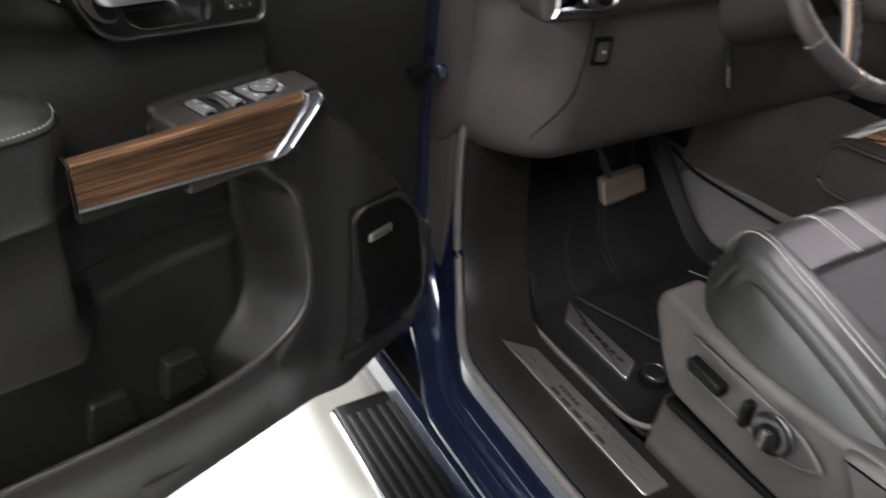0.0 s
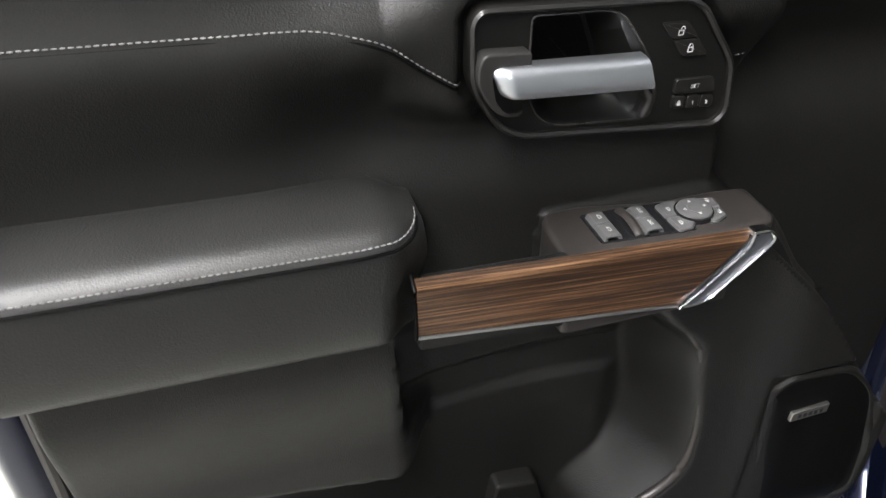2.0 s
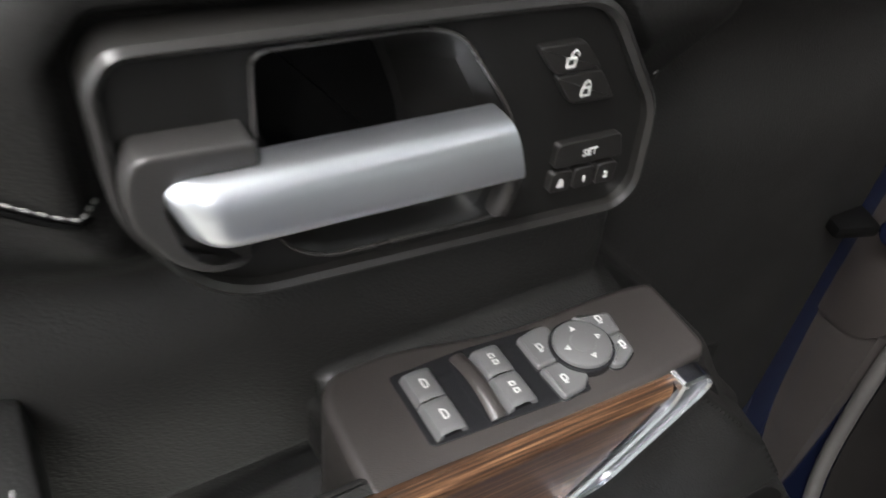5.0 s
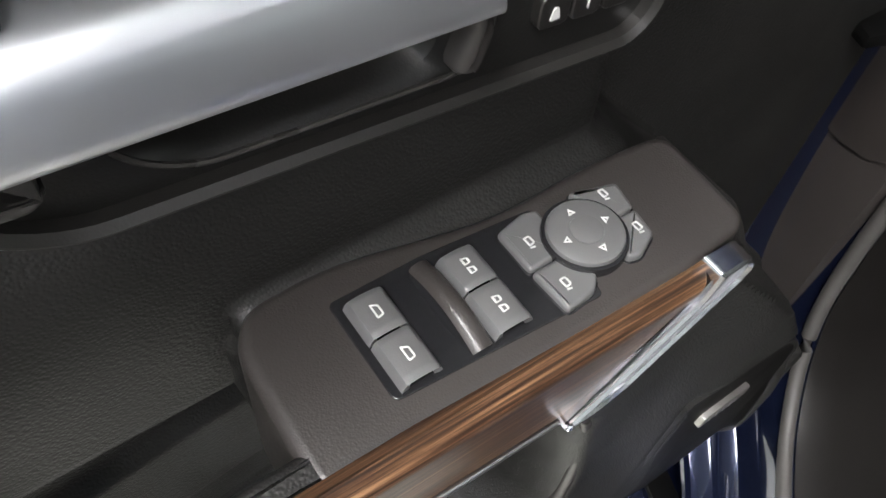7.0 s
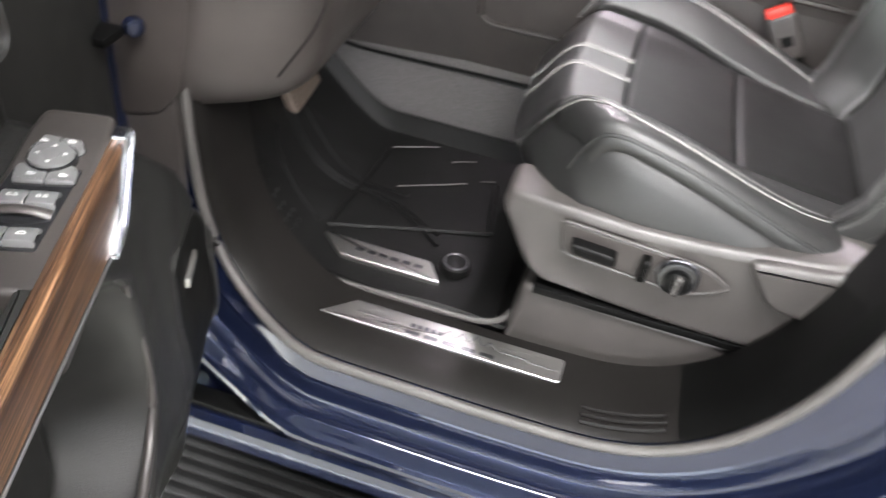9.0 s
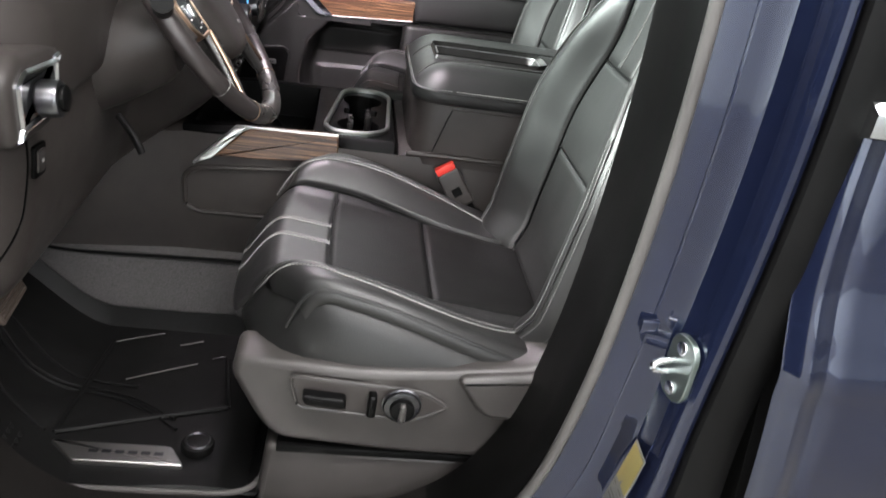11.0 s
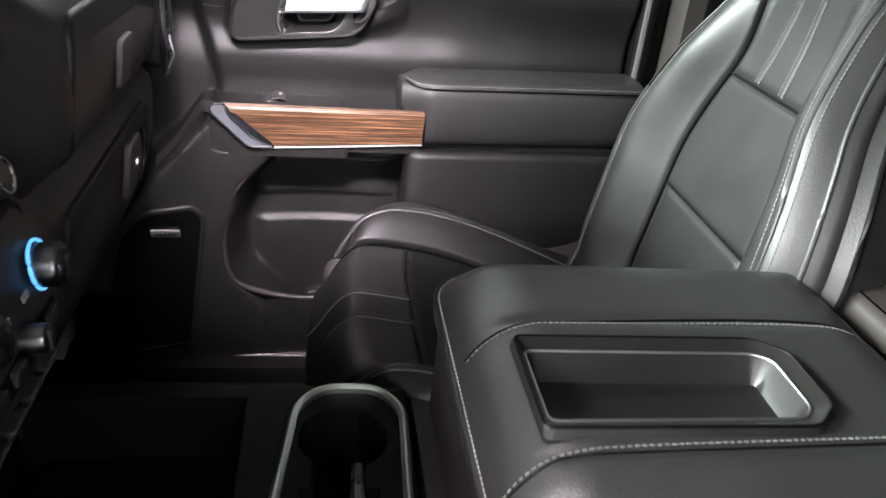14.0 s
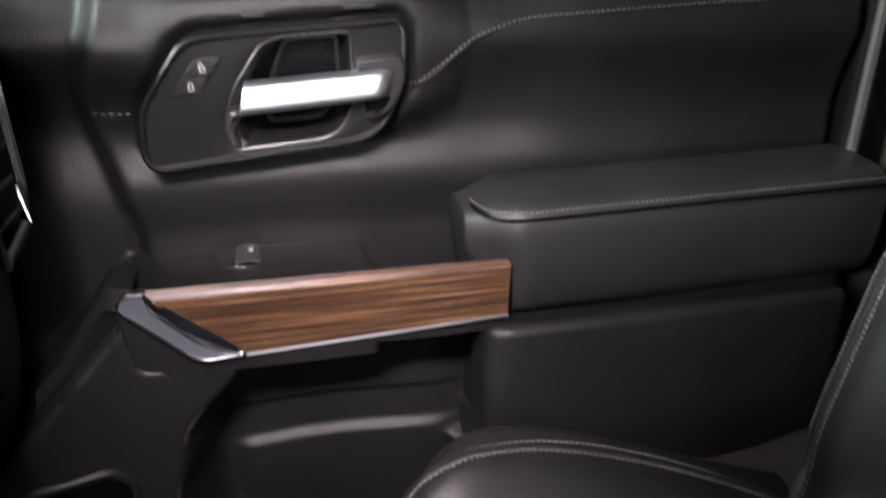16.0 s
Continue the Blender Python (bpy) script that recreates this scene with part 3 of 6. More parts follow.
                icon = rounded([(-0.0034, -0.0016), (0.0034, -0.0016), (0.0028, 0.0016), (-0.0018, 0.0016)], 0.0008, 2)
                for dn in ((0.0,) if split == 0 else (-split, split)):
                    k = 1.0 if split == 0 else 0.52
                    part("icon", ring_frame([(p * k, q) for p, q in icon], [(p * k, q) for p, q in shrunk(icon, 0.0007 if k == 1 else 0.0009)], 1.1452, 1.1465, 0.0001, lambda a, b, h, um=um, nn=nn, dn=dn: P(um + b, h, nn + a + dn)), MARK, sw)
        arch = [P(-0.1190, 1.1395 + 0.0058 * math.sin(math.pi * (0.12 + 0.80 * k / 10)), -0.0600 + 0.0410 * k / 10) for k in range(11)]
        part("switch_divider", tube(arch, 0.0042, False, 10, None, 0.55, (0, 0, 1)), POD, pod, "arched divider between the switches")
        for pts in ([(-0.0850, -0.0560), (-0.0850, -0.0350), (-0.0665, -0.0350), (-0.0640, -0.0570), (-0.0700, -0.0590)], [(-0.0850, -0.0342), (-0.0838, -0.0138), (-0.0700, -0.0148), (-0.0640, -0.0200), (-0.0665, -0.0342)], [(-0.0480, -0.0570), (-0.0265, -0.0510), (-0.0290, -0.0372), (-0.0420, -0.0372)], [(-0.0420, -0.0364), (-0.0292, -0.0364), (-0.0312, -0.0230), (-0.0430, -0.0176), (-0.0490, -0.0195)]):
            q = rounded(pts, 0.0022, 3)
            part("mirror_key_edge", slab(shrunk(q, -0.0010), 1.130, 1.1404, 0.0004, flat), GLOSS, pod)
            part("mirror_key", slab(q, 1.132, 1.1436, 0.0016, flat), BUTTON, pod, "grey mirror selector key")
        KN = (-0.0562, -0.0368)
        part("knob_ring", cylinder(P(KN[0], 1.1410, KN[1]), (0, 0, 1), 0.0170, 0.0078, 0.001), GLOSS, pod, "gloss black ring round the mirror adjuster")
        knob = part("mirror_knob", cylinder(P(KN[0], 1.1432, KN[1]), (0, 0, 1), 0.0153, 0.0075, 0.0018, 48), BUTTON, pod, "round mirror adjuster with four arrows")
        part("knob_centre", cylinder(P(KN[0], 1.1473, KN[1]), (0, 0, 1), 0.0066, 0.0012, 0.0006), BUTTON, knob)
        for k in range(4):
            w = math.tau * k / 4
            c = Vector((math.cos(w), math.sin(w)))
            t = Vector((-c.y, c.x))
            tri = [tuple(c * 0.0118), tuple(c * 0.0088 + t * 0.0017), tuple(c * 0.0088 - t * 0.0017)]
            part("arrow", ring_frame(tri, [tuple(Vector(p) * 0.45 + c * 0.0054) for p in tri], 1.1465, 1.1476, 0.0001, lambda a, b, h: P(KN[0] + a, h, KN[1] + b)), MARK, knob)
        for a, b in ((-0.0768, -0.0462), (-0.0770, -0.0240), (-0.0355, -0.0490), (-0.0350, -0.0290)):
            ic = rounded([(-0.0016, -0.0022), (0.0014, -0.0022), (0.0018, 0.0018), (-0.0014, 0.0024)], 0.0008, 2)
            part("icon", ring_frame(ic, shrunk(ic, 0.0007), 1.1430, 1.1441, 0.0001, lambda p, q, h, a=a, b=b: P(a + p, h, b + q)), MARK, pod)
            part("icon", tube([P(a - 0.0016, 1.1439, b + 0.0030), P(a + 0.0004, 1.1439, b + 0.0034)], 0.0004, False, 5), MARK, pod)
    else:
        # flush black plate in place of the dark recess beside the key
        w = slab(rounded([(-0.1180, -0.1000), (-0.1180, -0.0620), (-0.0765, -0.0620), (-0.0760, -0.0960)], 0.003, 2), 1.13, 1.1372, 0.0006, lambda a, b, h: P(a, h, b))
        part("switch_plate", w, GLOSS, pod)
        def key(a, b):
            return P(-0.1165 + 0.0225 * a, 1.1368 + 0.0075 * math.sin(math.pi * (0.2 + 0.6 * a)), -0.0975 + 0.0345 * b)
        sw = part("window_switch", surface_grid(key, 10, 6, 0.003), HARD, pod, "single dark window switch")
        part("icon", slab(rounded([(-0.0035, -0.0022), (0.0035, -0.0022), (0.0022, 0.0022), (-0.0022, 0.0022)], 0.001, 2), 1.1440, 1.1450, 0.0002, lambda a, b, h: P(-0.1085 + b, h, -0.082 + a)), MARK, sw)
    # handle bezel
    zl = lift
    outer = rounded([(a, b + zl) for a, b in BEZEL_LINE], [0.008, 0.02, 0.012, 0.014, 0.012, 0.010, 0.010, 0.016, 0.016, 0.014, 0.008], 4)
    place = lambda a, b, h: P(a, b, h)
    bz = part("handle_bezel", ring_frame(outer, shrunk(outer, 0.0050), -0.115, -0.057, 0.0022, place), BEZEL, d, "dark raised bezel round the door handle")
    # face plate with the finger well sunk into it, its front flank a long slope
    well = [(-0.214, 1.331), (-0.150, 1.3285), (-0.136, 1.3225), (-0.108, 1.283), (-0.100, 1.252), (-0.105, 1.230), (-0.190, 1.2365), (-0.206, 1.248), (-0.215, 1.272)]
    mid = [(-0.212, 1.329), (-0.152, 1.3265), (-0.140, 1.3190), (-0.118, 1.281), (-0.111, 1.253), (-0.115, 1.234), (-0.189, 1.2395), (-0.203, 1.250), (-0.213, 1.273)]
    deepest = [(-0.206, 1.323), (-0.160, 1.3215), (-0.153, 1.3140), (-0.139, 1.280), (-0.134, 1.255), (-0.139, 1.243), (-0.186, 1.2455), (-0.196, 1.255), (-0.206, 1.275)]
    soften = lambda poly: rounded([(a, b + zl) for a, b in poly], [0.006, 0.012, 0.012, 0.02, 0.012, 0.008, 0.010, 0.012, 0.012], 5)
    face = shrunk(outer, 0.0045)
    hub = Vector((-0.158, 1.282 + zl))
    ends = evenly(face, 150)
    rim_loop, mid_loop, deep_loop = ([ray_to(loop, hub, q) for q in ends] for loop in ([Vector(q[:2]) for q in soften(poly)] for poly in (well, mid, deepest)))
    bm = bmesh.new()
    rows = []
    for k in range(5):
        w = k / 4
        rows.append([bm.verts.new(P(q.x, q.y, -0.0635 - (0.001 if k == 4 else 0.0))) for q in (e.lerp(r, w) for e, r in zip(ends, rim_loop))])
    for loop, h in ((mid_loop, -0.0685), (deep_loop, -0.100)):
        rows.append([bm.verts.new(P(q.x, q.y, h)) for q in loop])
    for a, b in zip(rows, rows[1:]):
        for i in range(len(ends)):
            j = (i + 1) % len(ends)
            bm.faces.new((a[i], a[j], b[j], b[i]))
    bm.faces.new(rows[-1])
    part("bezel_face", bm, BEZELFACE, bz, "satin black plate with a sunken finger well", 30)
    part("well_edge", tube([P(q.x, q.y, -0.0632) for q in rim_loop], 0.0009, True, 6), GLOSS2, bz)
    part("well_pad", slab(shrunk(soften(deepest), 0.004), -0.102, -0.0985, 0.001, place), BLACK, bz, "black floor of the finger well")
    # handle: grey pivot fork round the near end, bright bar
    block = rounded([(-0.2645, 1.305 + zl), (-0.2600, 1.3145 + zl), (-0.2220, 1.3120 + zl), (-0.2215, 1.3010 + zl), (-0.2445, 1.3015 + zl), (-0.2515, 1.2960 + zl), (-0.2475, 1.2755 + zl), (-0.2400, 1.2670 + zl), (-0.2260, 1.2655 + zl), (-0.2300, 1.2600 + zl), (-0.2430, 1.2610 + zl), (-0.2555, 1.2720 + zl), (-0.2645, 1.2900 + zl)], [0.005, 0.005, 0.004, 0.003, 0.005, 0.005, 0.006, 0.004, 0.002, 0.003, 0.008, 0.008, 0.006], 4)
    block = [(a + 0.0045, b - 0.004) for a, b in block]
    h = part("handle_pivot", slab(block, -0.085, -0.0500, 0.0018, place), FORK, bz, "grey handle pivot fork")
    def bar(a, b):
        w = math.tau * b
        c, s = math.cos(w), math.sin(w)
        cc, ss = math.copysign(abs(c) ** 0.60, c), math.copysign(abs(s) ** 0.60, s)
        grow = 0.62 + 0.38 * (1 - (1 - min(1.0, a / 0.09)) ** 2) ** 0.5
        u = -0.2465 + 0.1295 * a - 0.0032 * ss * smooth(0.35, 1.0, a) - 0.003 * ss * (1 - a)
        return P(u, 1.2880 - 0.0085 * a + zl + (0.0123 + 0.001 * a) * ss * grow, -0.0500 - 0.003 * a + 0.0115 * cc * grow - 0.0022 * ss - 0.006 * (1 - min(1.0, a / 0.12)) ** 2)
    rings = [[bar((i / 40) ** 1.3, k / 40) for k in range(40)] for i in range(41)]
    part("handle_bar", loft(rings, True), SATIN, h, "satin chrome pull handle", 50)
    ret = [(-0.1190, 1.2700), (-0.1030, 1.2680), (-0.0985, 1.2520), (-0.1030, 1.2330), (-0.1130, 1.2320), (-0.1075, 1.2480)]
    part("handle_return", slab(rounded([(a, b + zl) for a, b in ret], 0.004, 3), -0.085, -0.0575, 0.005, place), GLOSS2, h, "glossy dark root of the handle")
    # lock and memory buttons
    def buttons(pts, nm, lab, split):
        q = rounded([(a, b + zl) for a, b in pts], 0.003, 3)
        return part(nm, slab(q, -0.075, -0.0598, 0.0007, place), BEZEL, bz, lab)
    lock_t = buttons([(-0.104, 1.3135), (-0.081, 1.3125), (-0.0695, 1.2987), (-0.0930, 1.2995)], "lock_button", "unlock button with a padlock mark", 0)
    lock_b = buttons([(-0.0925, 1.2985), (-0.0690, 1.2977), (-0.058, 1.2820), (-0.082, 1.2838)], "lock_button", "lock button with a padlock mark", 0)
    for ob, (a, b) in ((lock_t, (-0.0868, 1.3055)), (lock_b, (-0.0755, 1.2900))):
        body = rounded([(-0.0025, -0.0035), (0.0025, -0.0035), (0.0025, 0.0012), (-0.0025, 0.0012)], 0.0005, 1)
        part("padlock_mark", ring_frame(body, shrunk(body, 0.0009), -0.0600, -0.0593, 0.0001, lambda p, q, hh, a=a, b=b: P(a + p, b + zl + q, hh)), MARK, ob)
        part("padlock_mark", tube([P(a + 0.0017 * math.cos(w) + (0.0012 if ob is lock_t else 0), b + zl + 0.0014 + 0.0026 * math.sin(w), -0.0595) for w in (math.pi * k / 8 for k in range(9))], 0.0004, False, 5), MARK, ob)
    if driver:
        mem = buttons([(-0.083, 1.2635), (-0.047, 1.2615), (-0.043, 1.2480), (-0.083, 1.2505)], "memory_button", "seat memory button marked SET", 0)
        t = new("set_mark", lettering("SET", 0.0050))
        t.data.materials.append(MARK)
        t.parent, t.matrix_local = mem, Matrix.Translation(P(-0.064, 1.2555 + zl, -0.0596)) @ pose(0, 0, 0, 90, 0, 0)
        for k, word in enumerate(("", "1", "2")):
            u0 = -0.083 + 0.0133 * k
            dz = -0.0055 - 0.0012 * k
            b2 = buttons([(u0, 1.254 + dz), (u0 + 0.0123, 1.253 + dz), (u0 + 0.0123, 1.2415 + dz), (u0, 1.2425 + dz)], "memory_button", "small seat memory button", 0)
            if word:
                t = new("number_mark", lettering(word, 0.0046))
                t.data.materials.append(MARK)
                t.parent, t.matrix_local = b2, Matrix.Translation(P(u0 + 0.0061, 1.247 + dz + zl, -0.0596)) @ pose(0, 0, 0, 90, 0, 0)
            else:
                part("seat_mark", slab(rounded([(-0.002, -0.002), (0.002, -0.002), (0.0008, 0.0025), (-0.001, 0.0025)], 0.0005, 1), -0.0600, -0.0593, 0.0001, lambda p, q, hh: P(u0 + 0.0061 + p, 1.247 + dz + zl + q, hh), None, 1), MARK, b2)
    if not driver:
        ledge = rounded([(-0.325, -0.05), (-0.325, 0.004), (-0.345, 0.012), (REAR + 0.02, 0.008), (REAR + 0.02, -0.05)], [0.004, 0.012, 0.02, 0.01, 0.004], 4)
        part("card_ledge", slab(ledge, 0.800, 1.078, 0.012, flat), SOFT, d, "ledge of the lower trim below the armrest")
    # front wall of the pocket
    lip = lambda u: -0.004 - 0.036 * smooth(-0.20, -0.54, u)
    def wall(a, b):
        z = 0.588 + (0.742 + ZO + 0.008 * smooth(0.5, 0.0, a) - 0.588) * b
        u = REAR + 0.016 + (-0.088 - REAR - 0.016) * a
        return P(u, z, lip(u) - 0.03 * smooth(0.72, 0.58, z))
    part("pocket_front", surface_grid(wall, 60, 16, 0.006 * sx), SOFT, d, "front wall of the map pocket", 60)
    # map pocket rim and bottle dividers
    rim = [P(pocket_edge(z, ZO) + 0.003, z, card_depth(pocket_edge(z, ZO) + 0.012, z, ZO) - 0.003) for z in (1.060, 1.045, 1.03, 1.015, 1.0, 0.985, 0.96, 0.93, 0.90, 0.87, 0.84, 0.815, 0.80 + ZO / 2, 0.785 + ZO * 0.8, 0.770 + ZO, 0.757 + ZO)]
    rim += [P(u, 0.742 + ZO + 0.008 * smooth(-0.36, -0.63, u), lip(u)) for u in [-0.10 - 0.02 * k for k in range(1, 26)]]
    rim = spline(rim, 3)
    for _ in range(30):
        rim = [rim[0]] + [(a + b * 2 + c) / 4 for a, b, c in zip(rim, rim[1:], rim[2:])] + [rim[-1]]
    # the rim's paler plastic puts its edge highlight into the colour
    part("pocket_rim", tube([p + Vector((0, 0.0035, 0)) for p in rim], lambda t: 0.0042 + 0.0015 * bell(t, 0.34, 0.12), False, 12), POD, d, "rounded rim of the map pocket, paler for its highlight", 80)
    for u0 in (-0.30, -0.185):
        piece = rounded([(u0 - 0.040, 0.69), (u0 + 0.036, 0.69), (u0 + 0.022, 0.748), (u0 - 0.030, 0.756)], 0.006, 3)
        part("pocket_divider", slab(piece, -0.12, -0.078, 0.005, place), SOFT, d, "upright divider inside the pocket")
    # speaker grille and its badge
    su, sz = (0.0, 0.0) if driver else (-0.042, 0.034)
    sp = [(0.056, 0.915), (0.078, 0.938), (0.155, 0.932), (0.203, 0.884), (0.224, 0.80), (0.228, 0.69), (0.188, 0.635), (0.085, 0.655)]
    sp = rounded([(a + su, b + sz) for a, b in sp], [0.012, 0.012, 0.02, 0.03, 0.04, 0.03, 0.02, 0.015], 4)
    def on_card(a, b, hh):
        return P(a, b, card_depth(a, b, ZO) + hh)
    inner = shrunk(sp, 0.008)
    cu, cz = sum(a for a, b in inner) / len(inner), sum(b for a, b in inner) / len(inner)
    rings = [[on_card(a, b, -0.02) for a, b in inner]] + [[on_card(cu + (a - cu) * w, cz + (b - cz) * w, 0.0038) for a, b in inner] for w in (1.0, 0.94, 0.85, 0.74, 0.62, 0.5, 0.38, 0.26, 0.14, 0.05)]
    grille = part("speaker_grille", loft(rings, True), BLACK, d, "fine black speaker grille", 70)
    part("grille_rim", ring_frame(sp, shrunk(sp, 0.010), -0.02, 0.0045, 0.003, on_card), SOFT, grille, "raised rim round the grille")
    bu, bh = (0.112, 0.8760) if driver else (0.081, 0.920)
    bdg = rounded([(bu - 0.024, bh - 0.0075), (bu + 0.0235, bh - 0.0055), (bu + 0.0245, bh + 0.0080), (bu - 0.023, bh + 0.0060)], 0.002, 2)
    badge = part("badge", slab(bdg, 0.0, 0.0085, 0.0015, on_card), PLATE, grille, "small brushed metal badge")
    for k in range(5):
        a0 = bu - 0.0155 + 0.0068 * k
        part("badge_mark", slab([(a0, bh - 0.003), (a0 + 0.0045, bh - 0.003), (a0 + 0.0045, bh + 0.0025), (a0, bh + 0.0025)], 0.0080, 0.0090, 0.0002, on_card, None, 1), DARKMETAL, badge)
    return d


door("driver_door_assembly", (-1.1541, 0.4070), 19.44, 1, "open dark blue front door with black trim and wood strip", True, 0.0)
door("passenger_door_assembly", (0.6926, 0.1803), -86.45, -1, "closed front door with black trim and wood strip", False, 0.022)


# ---- the body: a blue frame round the driver's door opening ----
body = thing("truck_body", (0, 0, 0.3), "dark blue painted pickup cab with an open doorway", "truck body", 0, "thing")
GROUND_UP = Matrix.Translation((0, 0, -0.3))


def bpart(name, bm, material, label="", sharp=38, owner=None):
    bm.transform(GROUND_UP)
    return part(name, bm, material, owner or body, label, sharp)


OPENING = [Vector((p[0], p[1])) for p in spline([(a, b, 0) for a, b in ((0.360, 1.75), (0.450, 1.60), (0.510, 1.40), (0.535, 1.20), (0.545, 1.00), (0.542, 0.85), (0.525, 0.740), (0.480, 0.670), (0.400, 0.643), (0.20, 0.637), (0.05, 0.637), (-0.06, 0.645), (-0.135, 0.675), (-0.200, 0.735), (-0.250, 0.830), (-0.278, 0.95), (-0.296, 1.10), (-0.305, 1.30), (-0.300, 1.50), (-0.285, 1.75))], 6)]


def outward(i):
    a, b = OPENING[max(0, i - 1)], OPENING[min(len(OPENING) - 1, i + 1)]
    t = (b - a).normalized()
    return Vector((-t.y, t.x))


def taper(y):
    """The cab narrows towards the windscreen."""
    return 0.085 * smooth(0.32, 0.55, y)


def sweep(profile, first=0, last=None, close=True, wide=None):
    """A section of (distance outwards from the opening, x) carried round the opening."""
    rings = []
    for i in range(first, last or len(OPENING)):
        p, o = OPENING[i], outward(i)
        k = wide(i / (len(OPENING) - 1)) if wide else 1.0
        rings.append([(x + taper(p.x), p.x + o.x * d * k, p.y + o.y * d * k) for d, x in profile])
    return loft(rings, close, True)


frame_profile = [(0.000, -0.905), (0.004, -0.924), (0.010, -0.930), (0.020, -0.933), (0.040, -0.9355), (0.0415, -0.9345), (0.044, -0.936), (0.060, -0.937), (0.073, -0.938), (0.078, -0.9405), (0.081, -0.947), (0.083, -0.958), (0.0838, -0.966), (0.0834, -0.968), (0.0850, -0.971), (0.0868, -0.982), (0.090, -0.990), (0.095, -0.9945), (0.102, -0.995), (0.108, -0.992), (0.112, -0.985), (0.150, -0.975), (0.150, -0.88), (0.02, -0.86)]
corner = lambda q: 1.0 + 0.20 * bell(q, 0.752, 0.045)
bpart("door_frame", sweep(frame_profile, 0, None, True, corner), BLUE, "dark blue painted door frame with stepped flanges", 25)
back = next(i for i, p in enumerate(OPENING) if p.x < -0.20)
# black strip laid over the frame in place of the gap's shade
bpart("pillar_gap_strip", sweep([(0.112, -0.985), (0.116, -0.996), (0.128, -0.999), (0.150, -0.999), (0.170, -0.99), (0.170, -0.93), (0.112, -0.95)], back, None, True, corner), BLACK, "black strip in place of the dark gap before the rear door", 30)
bpart("door_seal", tube([(-0.930 + taper(p.x), p.x + outward(i).x * 0.003, p.y + outward(i).y * 0.003) for i, p in enumerate(OPENING)], 0.0075, False, 10), SEAL, "grey rubber door seal")
trim_profile = [(0.000, -0.920), (-0.004, -0.912), (-0.006, -0.880), (-0.006, -0.800), (-0.004, -0.788), (0.012, -0.778), (0.03, -0.778), (0.03, -0.90)]
split = next(i for i, p in enumerate(OPENING) if p.x < -0.14)
bpart("pillar_trim", sweep(trim_profile, split, None, True), BLACK, "black centre pillar trim", 30)
bpart("sill_trim", sweep(trim_profile, 0, split + 1, True), SILLPL, "dark brown-grey plastic sill and pillar trim", 30)
for x0 in (-0.905, -0.893, -0.881):
    line = [(x0, p.x - outward(i).x * 0.008, p.y - outward(i).y * 0.008) for i, p in enumerate(OPENING) if -0.14 < p.x < -0.012 and p.y < 0.75]
    bpart("sill_rib", tube(line, 0.0042, False, 6), SILLPL)
# rocker panel under the frame
rock = [(-0.975, 0.500), (-0.985, 0.492), (-0.988, 0.452), (-0.960, 0.428), (-0.90, 0.425), (-0.88, 0.50)]
bpart("rocker_panel", loft([[(x, y, z) for x, z in rock] for y in (-1.75, -0.5, 0.2, 0.80)], True), BLUE, "dark blue rocker panel", 25)
bpart("rocker_gap", box((-0.955, -0.45, 0.505), (0.03, 2.4, 0.012), 0.002), BLACK)
# hinge and its bolt on the front pillar
for z in (1.03, 1.22):
    bpart("hinge_bolt", cylinder((-0.872, 0.588, z), (-0.6, -0.8, 0), 0.012, 0.014, 0.004), BLUE, "painted hinge bolt head")
bpart("hinge_arm", box((-0.905, 0.605, 1.030), (0.040, 0.030, 0.012), 0.004), BLACK, "black door check arm")
bpart("front_pillar_skin", loft([[(-0.93, 0.70, z), (-0.96, 0.74, z), (-1.02, 0.95, z), (-0.9, 0.95, z), (-0.82, 0.70, z)] for z in (0.5, 0.9, 1.3, 1.75)], True), BLUE, "dark blue front pillar panel", 25)
# latch striker and labels on the centre pillar
bpart("pillar_clip", box((-0.942, -0.333, 1.085), (0.008, 0.022, 0.018), 0.003), BLUE)


seat_of = Vector((-0.965, -0.3725, 1.0466))


def on_channel(a, b, h):
    """A place on the slanting face round the latch: a forwards along it, b up, h out of it."""
    return seat_of + Vector((0.98 * a - 0.20 * h, 0.20 * a + 0.98 * h, b))


bpart("striker_plate", slab(rounded([(-0.024, -0.041), (0.024, -0.041), (0.024, 0.041), (-0.024, 0.041)], 0.023, 6), -0.003, 0.004, 0.0015, on_channel), ZINC, "bright zinc latch striker plate")
bpart("striker_loop", tube(spline([on_channel(0.002, b, h) for b, h in ((0.011, 0.0), (0.011, 0.018), (0.009, 0.031), (0.004, 0.035), (-0.001, 0.031), (-0.003, 0.018), (-0.003, 0.0))], 5), 0.0042, False, 10), BRIGHT, "bright latch striker loop")
for dz in (-0.026, 0.027):
    bpart("striker_screw", cylinder(on_channel(0.0, dz, 0.005), (-0.20, 0.98, 0), 0.0085, 0.004, 0.001, 16), CHROME)


